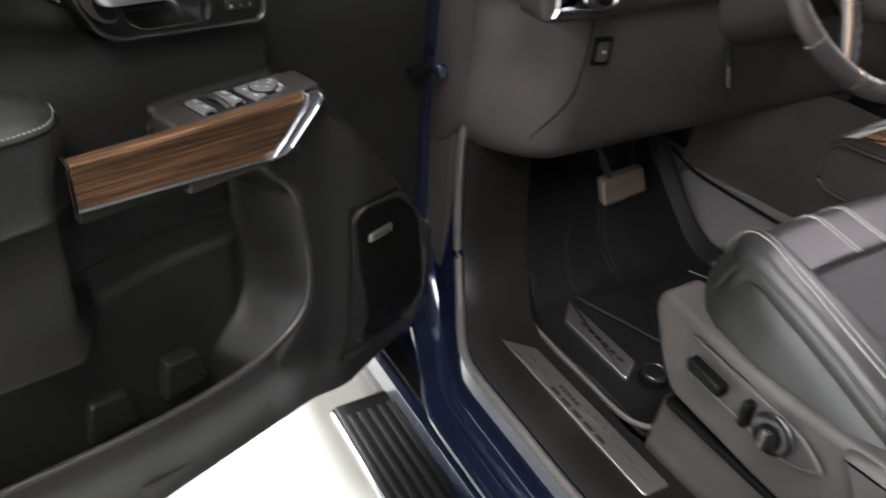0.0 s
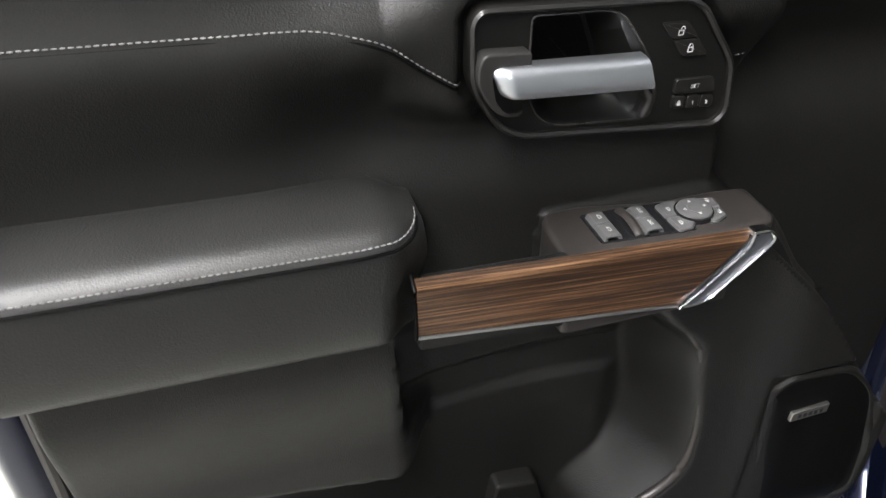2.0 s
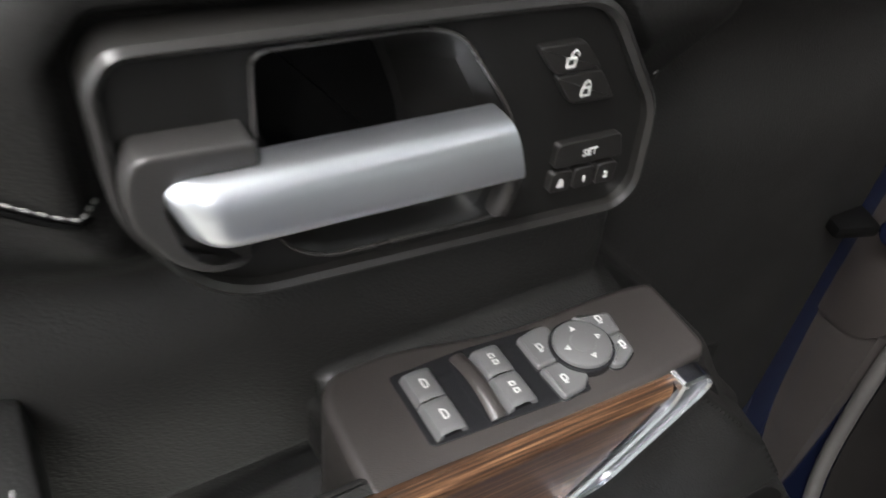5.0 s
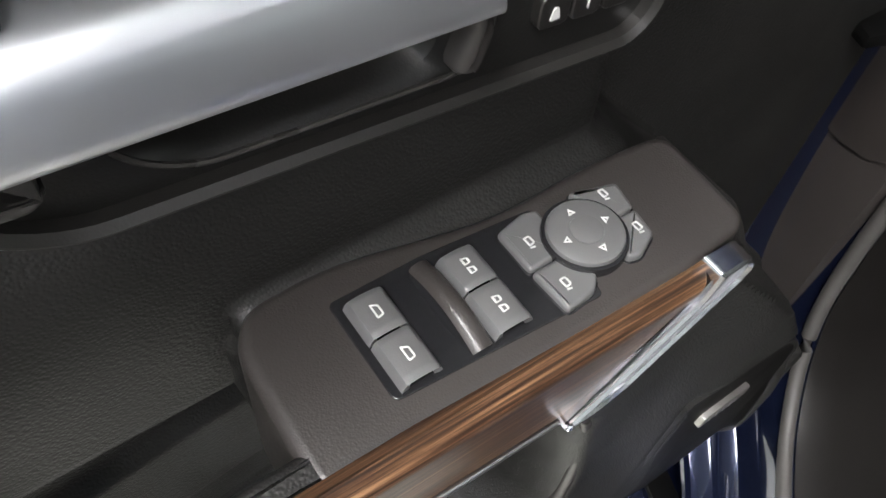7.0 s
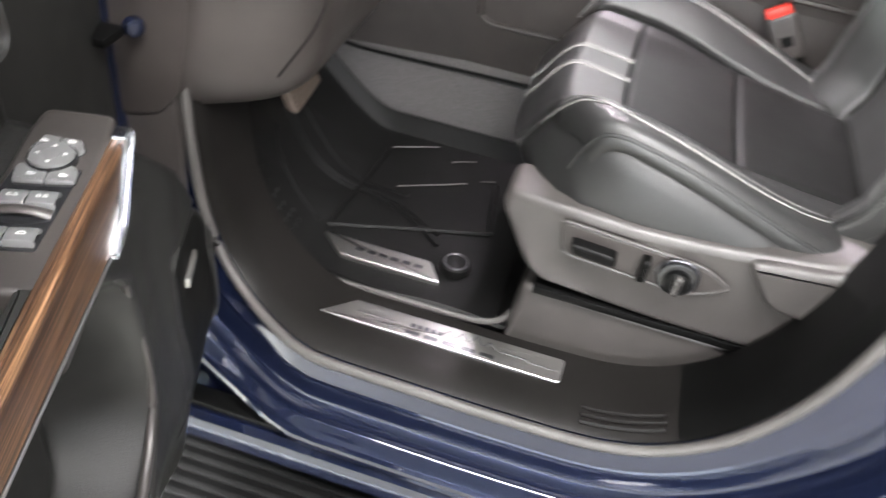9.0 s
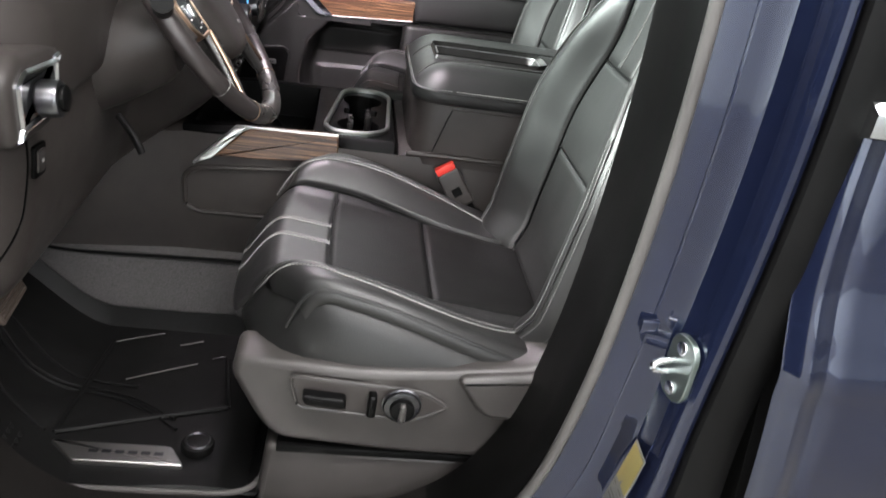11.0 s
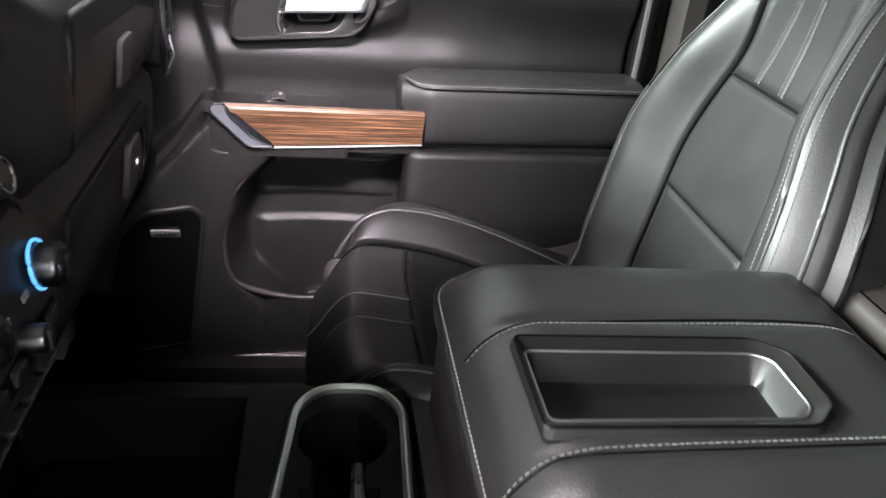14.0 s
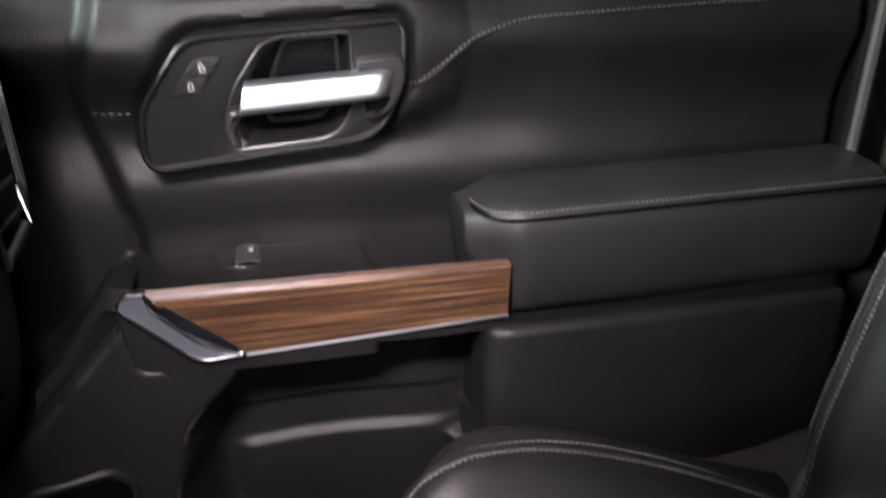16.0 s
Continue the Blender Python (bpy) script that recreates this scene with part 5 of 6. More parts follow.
def seat(name, at, sx, label):
    st = thing(name, (at[0], at[1], at[2]), label, "car seat", 0, "thing", "front seats")
    flip = Vector((sx, 1, 1))

    def M(v):
        return Vector((v.x * sx, v.y, v.z))

    def panel(nm, f, s0, s1, t0, t1, material, lab="", puff=0.006, nu=44, nv=44, owner=None):
        """A padded panel sewn between borders given as functions."""
        def g(a, b):
            s = s0(b) + (s1(b) - s0(b)) * a
            t = t0(a) + (t1(a) - t0(a)) * b
            p = f(s, t)
            e = 0.01
            n = (f(s + e, t) - f(s - e, t)).cross(f(s, t + e) - f(s, t - e)).normalized()
            if n.z + n.y * 0.5 < 0:
                n = -n
            w = min(1.0, min(a, 1 - a) * 20) * min(1.0, min(b, 1 - b) * 20)
            wr = 0.0012 * noise.noise(Vector((p.x * 14 + 3 * sx, p.y * 11, p.z * 11)))
            return M(p + n * (puff * (1 - (1 - w) ** 2) + wr - 0.0008))
        return part(nm, surface_grid(g, nu, nv, -0.012 * sx), material, owner or st, lab, 70)

    def over(f, s, t, h):
        """A place h above the padded face."""
        e = 0.01
        n = (f(s + e, t) - f(s - e, t)).cross(f(s, t + e) - f(s, t - e)).normalized()
        return M(f(s, t) + (n if n.z + n.y * 0.5 > 0 else -n) * h)

    c = lambda v: (lambda q: v)
    # cushion core and panels
    core = [[M(cushion(-1.04 + 2.08 * i / 30, 0.0 + j / 24) + Vector((0, 0, -0.008))) for i in range(31)] for j in range(25)]
    rings = []
    for row in core:
        rings.append([Vector((q.x, q.y, 0.275)) for q in (row[0],)] + row + [Vector((row[-1].x, row[-1].y, 0.275))])
    rings = [[Vector((q.x, q.y - 0.004, 0.27)) for q in rings[0]]] + rings
    part("cushion_core", loft(rings, True), LEATHER, st)
    seam = lambda t: 0.62 - 0.13 * smooth(0.30, 0.90, t)
    panel("front_panel", cushion, c(-0.62), c(0.62), c(-0.02), c(0.26), LEATHER, "smooth black leather front panel")
    panel("insert", cushion, lambda b: -seam(0.26 + 0.32 * b), lambda b: seam(0.26 + 0.32 * b), c(0.26), c(0.58), PERF, "perforated black leather insert")
    panel("insert", cushion, lambda b: -seam(0.58 + 0.40 * b), lambda b: seam(0.58 + 0.40 * b), c(0.58), c(0.98), PERF, "perforated black leather insert")
    for sgn in (-1, 1):
        lo, hi = (lambda b: -1.0), (lambda b: -seam(0.05 + 0.91 * b) - 0.01)
        if sgn > 0:
            lo, hi = (lambda b: seam(0.05 + 0.91 * b) + 0.01), (lambda b: 1.0)
        bol = panel("cushion_bolster", cushion, lo, hi, lambda a, g=sgn: 0.05 + 0.03 * abs(a - 0.5), c(0.96), LEATHER, "raised leather side bolster", 0.008)
        def arc(d, sgn=sgn):
            pts = []
            for k in range(81):
                t = 0.035 + 0.885 * k / 80
                q = max(0.0, math.sin(math.pi * (k + 1.5) / 83)) ** 0.42
                pts.append(over(cushion, sgn * (seam(t) + 0.02 + (0.845 + d - seam(t)) * q), t, 0.0082))
            return pts
        part("seam_band", tube(arc(0.0), 0.0042, False, 8, None, 0.5), LEATHER, bol, "raised band between the stitch rows")
        # the passenger seat's thread is a darker copy, dimmed in place of shade
        for d in (-0.024, 0.024):
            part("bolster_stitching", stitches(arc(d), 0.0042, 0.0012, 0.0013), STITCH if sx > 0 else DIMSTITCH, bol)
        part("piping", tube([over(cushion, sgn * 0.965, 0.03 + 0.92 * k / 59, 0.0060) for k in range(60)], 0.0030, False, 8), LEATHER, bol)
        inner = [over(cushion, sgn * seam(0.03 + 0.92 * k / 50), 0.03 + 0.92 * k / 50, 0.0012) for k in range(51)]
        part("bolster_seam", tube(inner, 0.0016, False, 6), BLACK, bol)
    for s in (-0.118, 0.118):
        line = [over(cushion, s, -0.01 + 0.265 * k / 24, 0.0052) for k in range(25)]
        # passenger welts and thread take darker copies to stand in for shade
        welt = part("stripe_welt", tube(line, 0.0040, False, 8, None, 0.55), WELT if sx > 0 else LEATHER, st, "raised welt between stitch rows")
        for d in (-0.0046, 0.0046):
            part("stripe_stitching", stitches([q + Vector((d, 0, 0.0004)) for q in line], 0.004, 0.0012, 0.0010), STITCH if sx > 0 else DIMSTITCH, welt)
    for t in (0.58,):
        part("cross_seam", tube([M(cushion(s / 30, t) + Vector((0, 0, 0.0005))) for s in range(-16, 17)], 0.0016, False, 6), BLACK, st)
    cross = [M(cushion(s / 30, 0.26) + Vector((0, 0, 0.0005))) for s in range(-18, 19)]
    part("cross_seam", tube(cross, 0.0016, False, 6), BLACK, st)
    # backrest: shell, panels, headrest
    face = [[backrest(-1.05 + 2.1 * i / 28, j / 26) for i in range(29)] for j in range(27)]
    rings = []
    for j, row in enumerate(face):
        b = j / 26
        back = [Vector((q.x * (0.92 - 0.1 * b), -0.465 - 0.145 * 0.635 * b, 0.28 + 0.60 * b)) for q in reversed(row)]
        rings.append([M(q + Vector((0, -0.004, 0))) for q in row] + [M(q) for q in back])
    part("backrest_shell", loft(rings, True), LEATHER, st, "black leather backrest shell", 50)
    for k in (0, 28):
        part("side_seam", tube([M(row[k] + Vector((0, -0.004, 0))) for row in face[1:-1]], 0.0030, False, 6), BLACK, st)
    for k in (29, 57):
        part("back_piping", tube([row[k] for row in rings[1:-1]], 0.0034, False, 6), LEATHER, st)
    V = 0.605 if sx > 0 else 0.625
    vee = c(V)
    bound = lambda t: 0.50 + 0.20 * smooth(V, 0.95, t)
    panel("upper_back_panel", backrest, lambda b: -bound(V + (0.99 - V) * b) + 0.01, lambda b: bound(V + (0.99 - V) * b) - 0.01, vee, c(0.99), LEATHER, "smooth black leather upper back panel", 0.006)
    # the paler copy puts the backrest's stronger light into its colour
    panel("back_insert", backrest, c(-0.49), c(0.49), c(0.35), vee, PERF_LIT, "perforated black leather back insert")
    panel("back_insert", backrest, c(-0.47), c(0.47), c(0.04), c(0.35), PERF_LIT, "perforated black leather back insert")
    for sgn in (-1, 1):
        near = lambda b, g=sgn: g * bound(0.02 + 0.93 * b)
        rim_side = lambda b, g=sgn: g * 1.0
        bol = panel("back_bolster", backrest, rim_side if sgn < 0 else near, near if sgn < 0 else rim_side, c(0.02), c(0.95), LEATHER, "leather side bolster of the backrest", 0.007, 36, 60)
        part("seam_band", tube([over(backrest, sgn * 0.845, 0.03 + 0.90 * k / 80, 0.0070) for k in range(81)], 0.0040, False, 8, None, 0.5), LEATHER, bol)
        for d in (0.815, 0.875):
            part("bolster_stitching", stitches([over(backrest, sgn * d, 0.03 + 0.90 * k / 80, 0.0074) for k in range(81)], 0.0040, 0.0015, 0.0010), DIMSTITCH, bol)
        part("piping", tube([over(backrest, sgn * 0.945, 0.03 + 0.91 * k / 80, 0.0060) for k in range(81)], 0.0032, False, 8), LEATHER, bol)
        part("bolster_seam", tube([over(backrest, sgn * bound(0.05 + 0.89 * k / 60), 0.05 + 0.89 * k / 60, 0.0005) for k in range(61)], 0.0020, False, 6), BLACK, bol)
    for t in (0.35, V):
        part("cross_seam", tube([over(backrest, -0.5 + k / 30, t, 0.0005) for k in range(31)], 0.0018, False, 6), BLACK, st)
    for s in (-0.145, 0.145):
        line = [over(backrest, s, V + 0.01 + (0.97 - V) * k / 30, 0.0056) for k in range(31)]
        welt = part("stripe_welt", tube(line, 0.0040, False, 8, None, 0.5), LEATHER, st, "raised welt between stitch rows")
        for d in (-0.0048, 0.0048):
            part("stripe_stitching", stitches([q + Vector((d, 0, 0.0004)) for q in line], 0.0036, 0.0014, 0.0010), DIMSTITCH, welt)
    top = [M(backrest(-0.96 + 1.92 * k / 40, 0.985) + Vector((0, 0.004, 0.004))) for k in range(41)]
    part("top_piping", tube(top, 0.0035, False, 8), LEATHER, st)
    def head(a, b):
        w, h = math.tau * a, math.pi * b
        cx, sxn = math.cos(w), math.sin(w)
        r = math.sin(h) ** 0.5
        return M(Vector((0.130 * math.copysign(abs(cx) ** 0.6, cx) * r, -0.485 + 0.055 * math.copysign(abs(sxn) ** 0.7, sxn) * r, 0.978 - 0.095 * math.copysign(abs(math.cos(h)) ** 0.7, math.cos(h)))))
    part("headrest", loft([[head(i / 28, j / 16) for i in range(28)] for j in range(1, 16)], True), LEATHER, st, "black leather headrest")
    for x in (-0.06, 0.06):
        part("headrest_post", tube([M(Vector((x, -0.475, 0.85))), M(Vector((x, -0.485, 0.93)))], 0.006, False, 10), CHROME, st)
    # moulded side valance, control pod and lower base, on the outer side
    side = rounded([(0.142, 0.290), (0.150, 0.262), (0.110, 0.185), (0.085, 0.155), (-0.10, 0.143), (-0.315, 0.142), (-0.40, 0.20), (-0.40, 0.33), (-0.320, 0.350), (-0.265, 0.318), (-0.10, 0.294)], [0.02, 0.03, 0.02, 0.02, 0.05, 0.03, 0.04, 0.03, 0.03, 0.05, 0.1], 4)
    def on_side(a, b, h):
        return M(Vector((-0.245 - h + 0.018 * smooth(0.0, 0.16, a) ** 2 + 0.012 * smooth(0.25, 0.14, b), a, b)))
    val = part("side_valance", slab(side, -0.03, 0.038, 0.012, on_side), SEATPL, st, "grey moulded plastic seat valance", 50)
    rise = rounded([(-0.155, 0.298), (-0.205, 0.232), (-0.40, 0.225), (-0.40, 0.322), (-0.33, 0.338), (-0.26, 0.312)], 0.02, 4)
    part("valance_rise", slab(rise, 0.02, 0.049, 0.010, on_side), SEATPL, val)
    lower = rounded([(0.095, 0.132), (0.108, 0.0), (-0.42, 0.0), (-0.42, 0.13), (-0.30, 0.128)], 0.012, 3)
    part("lower_base", slab(lower, -0.03, 0.030, 0.010, on_side), SEATPL, st, "grey moulded lower seat base", 50)
    part("lower_base_rise", slab(rounded([(-0.21, 0.118), (-0.26, 0.085), (-0.42, 0.08), (-0.42, 0.12)], 0.02, 3), 0.01, 0.042, 0.01, on_side), SEATPL, st)
    part("base_gap", box((sx * -0.245, -0.15, 0.138), (0.05, 0.46, 0.012), 0.002), BLACK, st)
    part("seat_base_block", box((0, -0.15, 0.14), (0.42, 0.46, 0.27), 0.01), BLACK, st)
    if sx > 0:
        lift_side = lambda a, b, h: on_side(a, b, h) + Vector((0, 0, 0.014))
        pod = rounded([(0.066, 0.262), (0.054, 0.212), (-0.110, 0.200), (-0.152, 0.228), (-0.118, 0.252)], [0.008, 0.01, 0.02, 0.004, 0.02], 3)
        pd = part("control_pod", slab(pod, 0.03, 0.0405, 0.002, lift_side), HARD, st, "dark seat control panel")
        part("pod_edge", tube([lift_side(a, b, 0.039) for a, b in shrunk(pod, -0.002)], 0.0025, True, 6), SEATPL, pd)
        part("seat_switch", slab(rounded([(0.050, 0.244), (0.046, 0.226), (-0.012, 0.222), (-0.010, 0.240)], 0.006, 3), 0.038, 0.056, 0.005, lift_side), BLACK, pd, "black cushion switch")
        part("seat_switch", slab(rounded([(-0.041, 0.249), (-0.041, 0.209), (-0.053, 0.208), (-0.053, 0.248)], 0.005, 3), 0.038, 0.055, 0.004, lift_side), BLACK, pd, "black recline switch")
        kn = part("lumbar_knob", cylinder(lift_side(-0.088, 0.233, 0.048), (-1, 0, 0), 0.0255, 0.014, 0.003), GLOSS, pd, "round lumbar control with chrome ring")
        part("knob_ring", tube([lift_side(-0.088 + 0.0265 * math.cos(w), 0.233 + 0.0265 * math.sin(w), 0.0475) for w in (math.tau * k / 36 for k in range(36))], 0.0016, True, 6), DARKMETAL, kn)
        part("knob_face", cylinder(lift_side(-0.088, 0.233, 0.058), (-1, 0, 0), 0.017, 0.010, 0.003), BLACK, kn)
        part("knob_grip", box(lift_side(-0.088, 0.233, 0.064), (0.012, 0.010, 0.030), 0.004, 3), GLOSS2, kn)
    return st


seat("driver_seat_assembly", (-0.505, 0.0, SEAT_FLOOR), 1, "black leather driver seat with pale stitching and grey valance")
seat("passenger_seat_assembly", (0.400, -0.145, SEAT_FLOOR + 0.003), -1, "black leather passenger seat with perforated insert")

buckle = thing("seat_belt_buckle", (-0.228, -0.200, 0.945), "black seat belt buckle with a red release button", "seat belt buckle", 0, "thing")
tilt = pose(0, 0, 0, -34, 8, 0)
part("buckle_body", box((0, 0, -0.006), (0.028, 0.046, 0.078), 0.006, 3, None, tilt), HARD, buckle, "black plastic buckle body")
part("release_button", box((0, 0.0, 0.038), (0.024, 0.040, 0.016), 0.004, 2, None, tilt), RED, buckle, "red release button")
part("buckle_mark", box((-0.0142, 0.0, -0.012), (0.002, 0.018, 0.018), 0.0006, 1, None, tilt), BLACK, buckle)
part("webbing", box((0, 0.0, -0.085), (0.006, 0.034, 0.10), 0.002, 1, None, tilt), BLACK, buckle)

# ---- centre console ----
con = thing("centre_console", (0, 0, 0.59), "dark centre console with cup holders and padded bin", "centre console", 0, "thing")
C0 = Vector((0, 0, 0.59))


def cpart(name, bm, material, label="", owner=None, sharp=38):
    bm.transform(Matrix.Translation(-C0))
    return part(name, bm, material, owner or con, label, sharp)


sec = [(-0.215, 0.60), (-0.205, 0.80), (-0.198, 0.955), (-0.190, 0.985), (-0.165, 0.996), (0.165, 0.996), (0.190, 0.985), (0.198, 0.955), (0.215, 0.60)]
cpart("console_body", loft([[(x * k, y, 0.6 + (z - 0.6) * h) for x, z in sec] for y, k, h in ((0.60, 1.15, 0.92), (0.42, 1.05, 0.97), (0.33, 1.0, 0.985))] + [[(x, y, 0.6 + (z - 0.6) * (0.99 if abs(x) > 0.18 else 0.76)) for x, z in sec] for y in (0.328, -0.084)] + [[(x, y, 0.6 + (z - 0.6) * 0.99) for x, z in sec] for y in (-0.087, -0.30, -0.62)], True), DASH, "dark grained console body", None, 50)
# moulded top: an open tray ahead, two cup wells behind
def console_top(a, b):
    x, y = -0.188 + 0.376 * a, -0.088 + 0.418 * b
    def inside(cx, cy, r):
        return smooth(r + 0.0015, r - 0.0025, math.hypot(x - cx, y - cy))
    cups = max(inside(-0.086, -0.004, 0.041), inside(0.088, -0.012, 0.041))
    slot = smooth(0.096, 0.092, abs(x)) * smooth(0.024, 0.020, abs(y + 0.008))
    side = smooth(0.018, 0.014, abs(x - 0.004)) * smooth(0.036, 0.032, abs(y + 0.008))
    deep = max(cups, slot, side)
    tr = smooth(0.150, 0.143, abs(x)) * smooth(0.084, 0.091, y) * smooth(0.312, 0.300, y)
    z = 0.9985 - 0.075 * deep - tr * (0.072 - 0.0035 * bell(y - 0.35 * x, 0.14, 0.004) - 0.0035 * bell(y - 0.25 * x, 0.17, 0.004) - 0.003 * bell(y + 0.2 * x, 0.12, 0.004))
    z -= 0.008 * smooth(0.20, 0.33, y) + 0.010 * smooth(0.172, 0.188, abs(x)) + 0.024 * smooth(0.160, 0.188, abs(x)) ** 1.5 * smooth(0.034, 0.005, y) + 0.030 * smooth(-0.078, -0.088, y)
    return Vector((x, y, z))


cpart("console_top", surface_grid(console_top, 150, 166, 0.003), BLACK, "dark moulded console top with tray and cup wells", None, 60)
ring = rounded([(-0.155, 0.050), (-0.158, -0.020), (-0.118, -0.068), (0.130, -0.078), (0.165, -0.050), (0.165, 0.010), (0.135, 0.038), (-0.118, 0.068)], [0.02, 0.03, 0.03, 0.03, 0.02, 0.03, 0.03, 0.02], 5)
flat3 = lambda a, b, h: (a, b, h)
cups = cpart("cup_ring", ring_frame(ring, shrunk(ring, 0.0085), 0.985, 1.0075, 0.003, flat3), RINGMETAL, "satin chrome ring round the cup holders")
for y0, xx in ((0.012, -0.028), (-0.026, 0.030)):
    cpart("cup_fin", slab(rounded([(xx - 0.034, y0 - 0.006), (xx + 0.034, y0 - 0.006), (xx + 0.034, y0 + 0.006), (xx - 0.034, y0 + 0.006)], 0.005, 4), 0.925, 0.992, 0.004, flat3), GLOSS2, "dark rubber cup grip", cups)
# wood on the console flank with its metal end, and the knee recess below
for sgn in (-1,):
    put = lambda a, b, h, g=sgn: (g * (0.196 + h + 0.012 * (0.98 - b)), a, b)
    lean = lambda a, b, h: (-0.199 + 0.40 * (b - 0.957) - h, a, b)
    cw = cpart("console_wood", slab(rounded([(0.030, 0.955), (0.034, 1.0045), (0.205, 1.0000), (0.268, 0.943)], [0.003, 0.004, 0.01, 0.006], 3), -0.012, 0.0090, 0.003, lean), WOOD_Y, "dark striped wood-grain console trim")
    cpart("wood_top_edge", slab(rounded([(-0.1890, 0.034), (-0.1790, 0.034), (-0.1790, 0.215), (-0.1890, 0.212)], 0.002, 2), 0.990, 1.0065, 0.002, lambda a, b, h: (a, b, h - 0.02 * (b - 0.034))), RINGMETAL, "satin metal band along the wood", cw)
    cpart("wood_end", slab(rounded([(0.208, 1.0000), (0.232, 0.9985), (0.305, 0.928), (0.270, 0.940)], 0.004, 2), -0.012, 0.0100, 0.003, lean), RINGMETAL, "satin metal trim end", cw)
    rec = rounded([(0.040, 0.936), (0.300, 0.915), (0.322, 0.895), (0.318, 0.835), (0.295, 0.822), (0.035, 0.826)], [0.004, 0.02, 0.02, 0.02, 0.02, 0.004], 4)
    cpart("knee_recess_rim", tube([put(a, b, 0.006) for a, b in rec], 0.0055, True, 8), DASH)
    # darker vinyl on the recess floor stands in for its shade
    cpart("knee_recess", slab(shrunk(rec, 0.004), -0.005, 0.002, 0.001, put), SOFT)
# tall bin and its padded lid
bx = rounded([(-0.198, -0.105), (0.198, -0.105), (0.198, -0.62), (-0.198, -0.62)], [0.06, 0.06, 0.01, 0.01], 8)
cpart("bin_body", slab(bx, 0.97, 1.112, 0.004, flat3), DASH, "dark grained storage bin")
for sgn in (-1, 1):
    cpart("bin_seam", tube([(sgn * 0.1992, -0.178, 1.088), (sgn * 0.1992, -0.150, 0.998)], 0.0013, False, 5), BLACK)
    cpart("bin_panel_edge", tube([(sgn * 0.1985, -0.178, 1.0885), (sgn * 0.1985, -0.61, 1.0925)], 0.002, False, 6), HARD)
    cpart("console_ledge", tube([(sgn * 0.2, -0.10, 0.992), (sgn * 0.2, -0.35, 0.992), (sgn * 0.2, -0.6, 0.992)], 0.006, False, 8), DASH)


LID_X, LID_FRONT, LID_REAR = 0.205, -0.098, -0.520


def lid_depth(x, y):
    """How far a point of the lid lies inside its rounded outline."""
    r = 0.070 if y > -0.35 else 0.020
    mid = (LID_FRONT + LID_REAR) / 2
    a, b = abs(x) - LID_X + r, abs(y - mid) - (LID_FRONT - LID_REAR) / 2 + r
    return r - math.hypot(max(a, 0.0), max(b, 0.0)) - min(max(a, b), 0.0)


def lid_top(x, y):
    d = max(0.0, lid_depth(x, y))
    z = 1.1205 + 0.0420 * (1 - (1 - min(1.0, d / 0.085)) ** 2.5)
    return z - 0.0040 * (bell(x, -0.113, 0.006) + bell(x, 0.053, 0.006)) * smooth(-0.12, -0.17, y)


tray = [(-0.097, -0.142), (0.014, -0.142), (0.014, -0.350), (-0.006, -0.376), (-0.074, -0.376), (-0.097, -0.352)]
inset = lambda d: rounded(shrunk(tray, 1.35 * d), 0.008, 4)
plan = evenly(rounded([(-LID_X, LID_FRONT), (LID_X, LID_FRONT), (LID_X, LID_REAR), (-LID_X, LID_REAR)], [0.070, 0.070, 0.020, 0.020], 14), 240)
mouth = [Vector(q[:2]) for q in inset(0.004)]
TRAY_MID = Vector((-0.039, -0.262))
edge = [ray_to(mouth, TRAY_MID, q) for q in plan]
layers = []
for d, z in ((0.018, 1.0955), (0.006, 1.0955), (0.002, 1.0975), (0.0002, 1.103), (-0.0012, 1.112), (0.0, 1.1190)):
    layers.append([((q.x * (1 - d / LID_X)), -0.309 + (q.y + 0.309) * (1 - d / 0.211), z) for q in plan])
for k in range(41):
    w = (k / 40) ** 1.6
    layers.append([(p.x, p.y, lid_top(p.x, p.y)) for p in (q.lerp(e, w) for q, e in zip(plan, edge))])
lb = bmesh.new()
net = [[lb.verts.new(p) for p in row] for row in layers]
for ra, rb in zip(net, net[1:]):
    for m in range(240):
        n = (m + 1) % 240
        lb.faces.new((ra[m], ra[n], rb[n], rb[m]))
lb.faces.new(net[0])
bmesh.ops.recalc_face_normals(lb, faces=lb.faces)
ld = cpart("bin_lid", lb, LEATHER, "padded black leather bin lid with a recessed tray", None, 50)
cpart("lid_piping", tube([(q.x, q.y, 1.1203) for q in plan], 0.0021, True, 6), LEATHER, "", ld)
cpart("lid_stitching", stitches([Vector((q.x * 0.986, -0.309 + (q.y + 0.309) * 0.988, lid_top(q.x * 0.986, -0.309 + (q.y + 0.309) * 0.988) + 0.0010)) for q in plan if q.y > LID_REAR + 0.02], 0.0040, 0.0016, 0.0011), STITCH, "", ld)
for s in (-1, 1):
    line = spline([(x, y, 0) for x, y in (((-0.104, -0.515), (-0.108, -0.40), (-0.112, -0.22), (-0.116, -0.155), (-0.126, -0.122), (-0.134, -0.108)) if s < 0 else ((0.050, -0.515), (0.058, -0.40), (0.054, -0.22), (0.047, -0.155), (0.038, -0.122), (0.030, -0.108)))], 14)
    cpart("lid_seam", tube([(q[0], q[1], lid_top(q[0], q[1]) + 0.0002) for q in line], 0.0012, False, 5), BLACK, "", ld)
    cpart("lid_stitching", stitches([Vector((q[0] - s * 0.004, q[1], lid_top(q[0] - s * 0.004, q[1]) + 0.0010)) for q in line], 0.0040, 0.0016, 0.0010), DIMSTITCH, "", ld)
hole = inset(0.0)
put = lambda a, b, h: (a, b, 1.1668 + h)
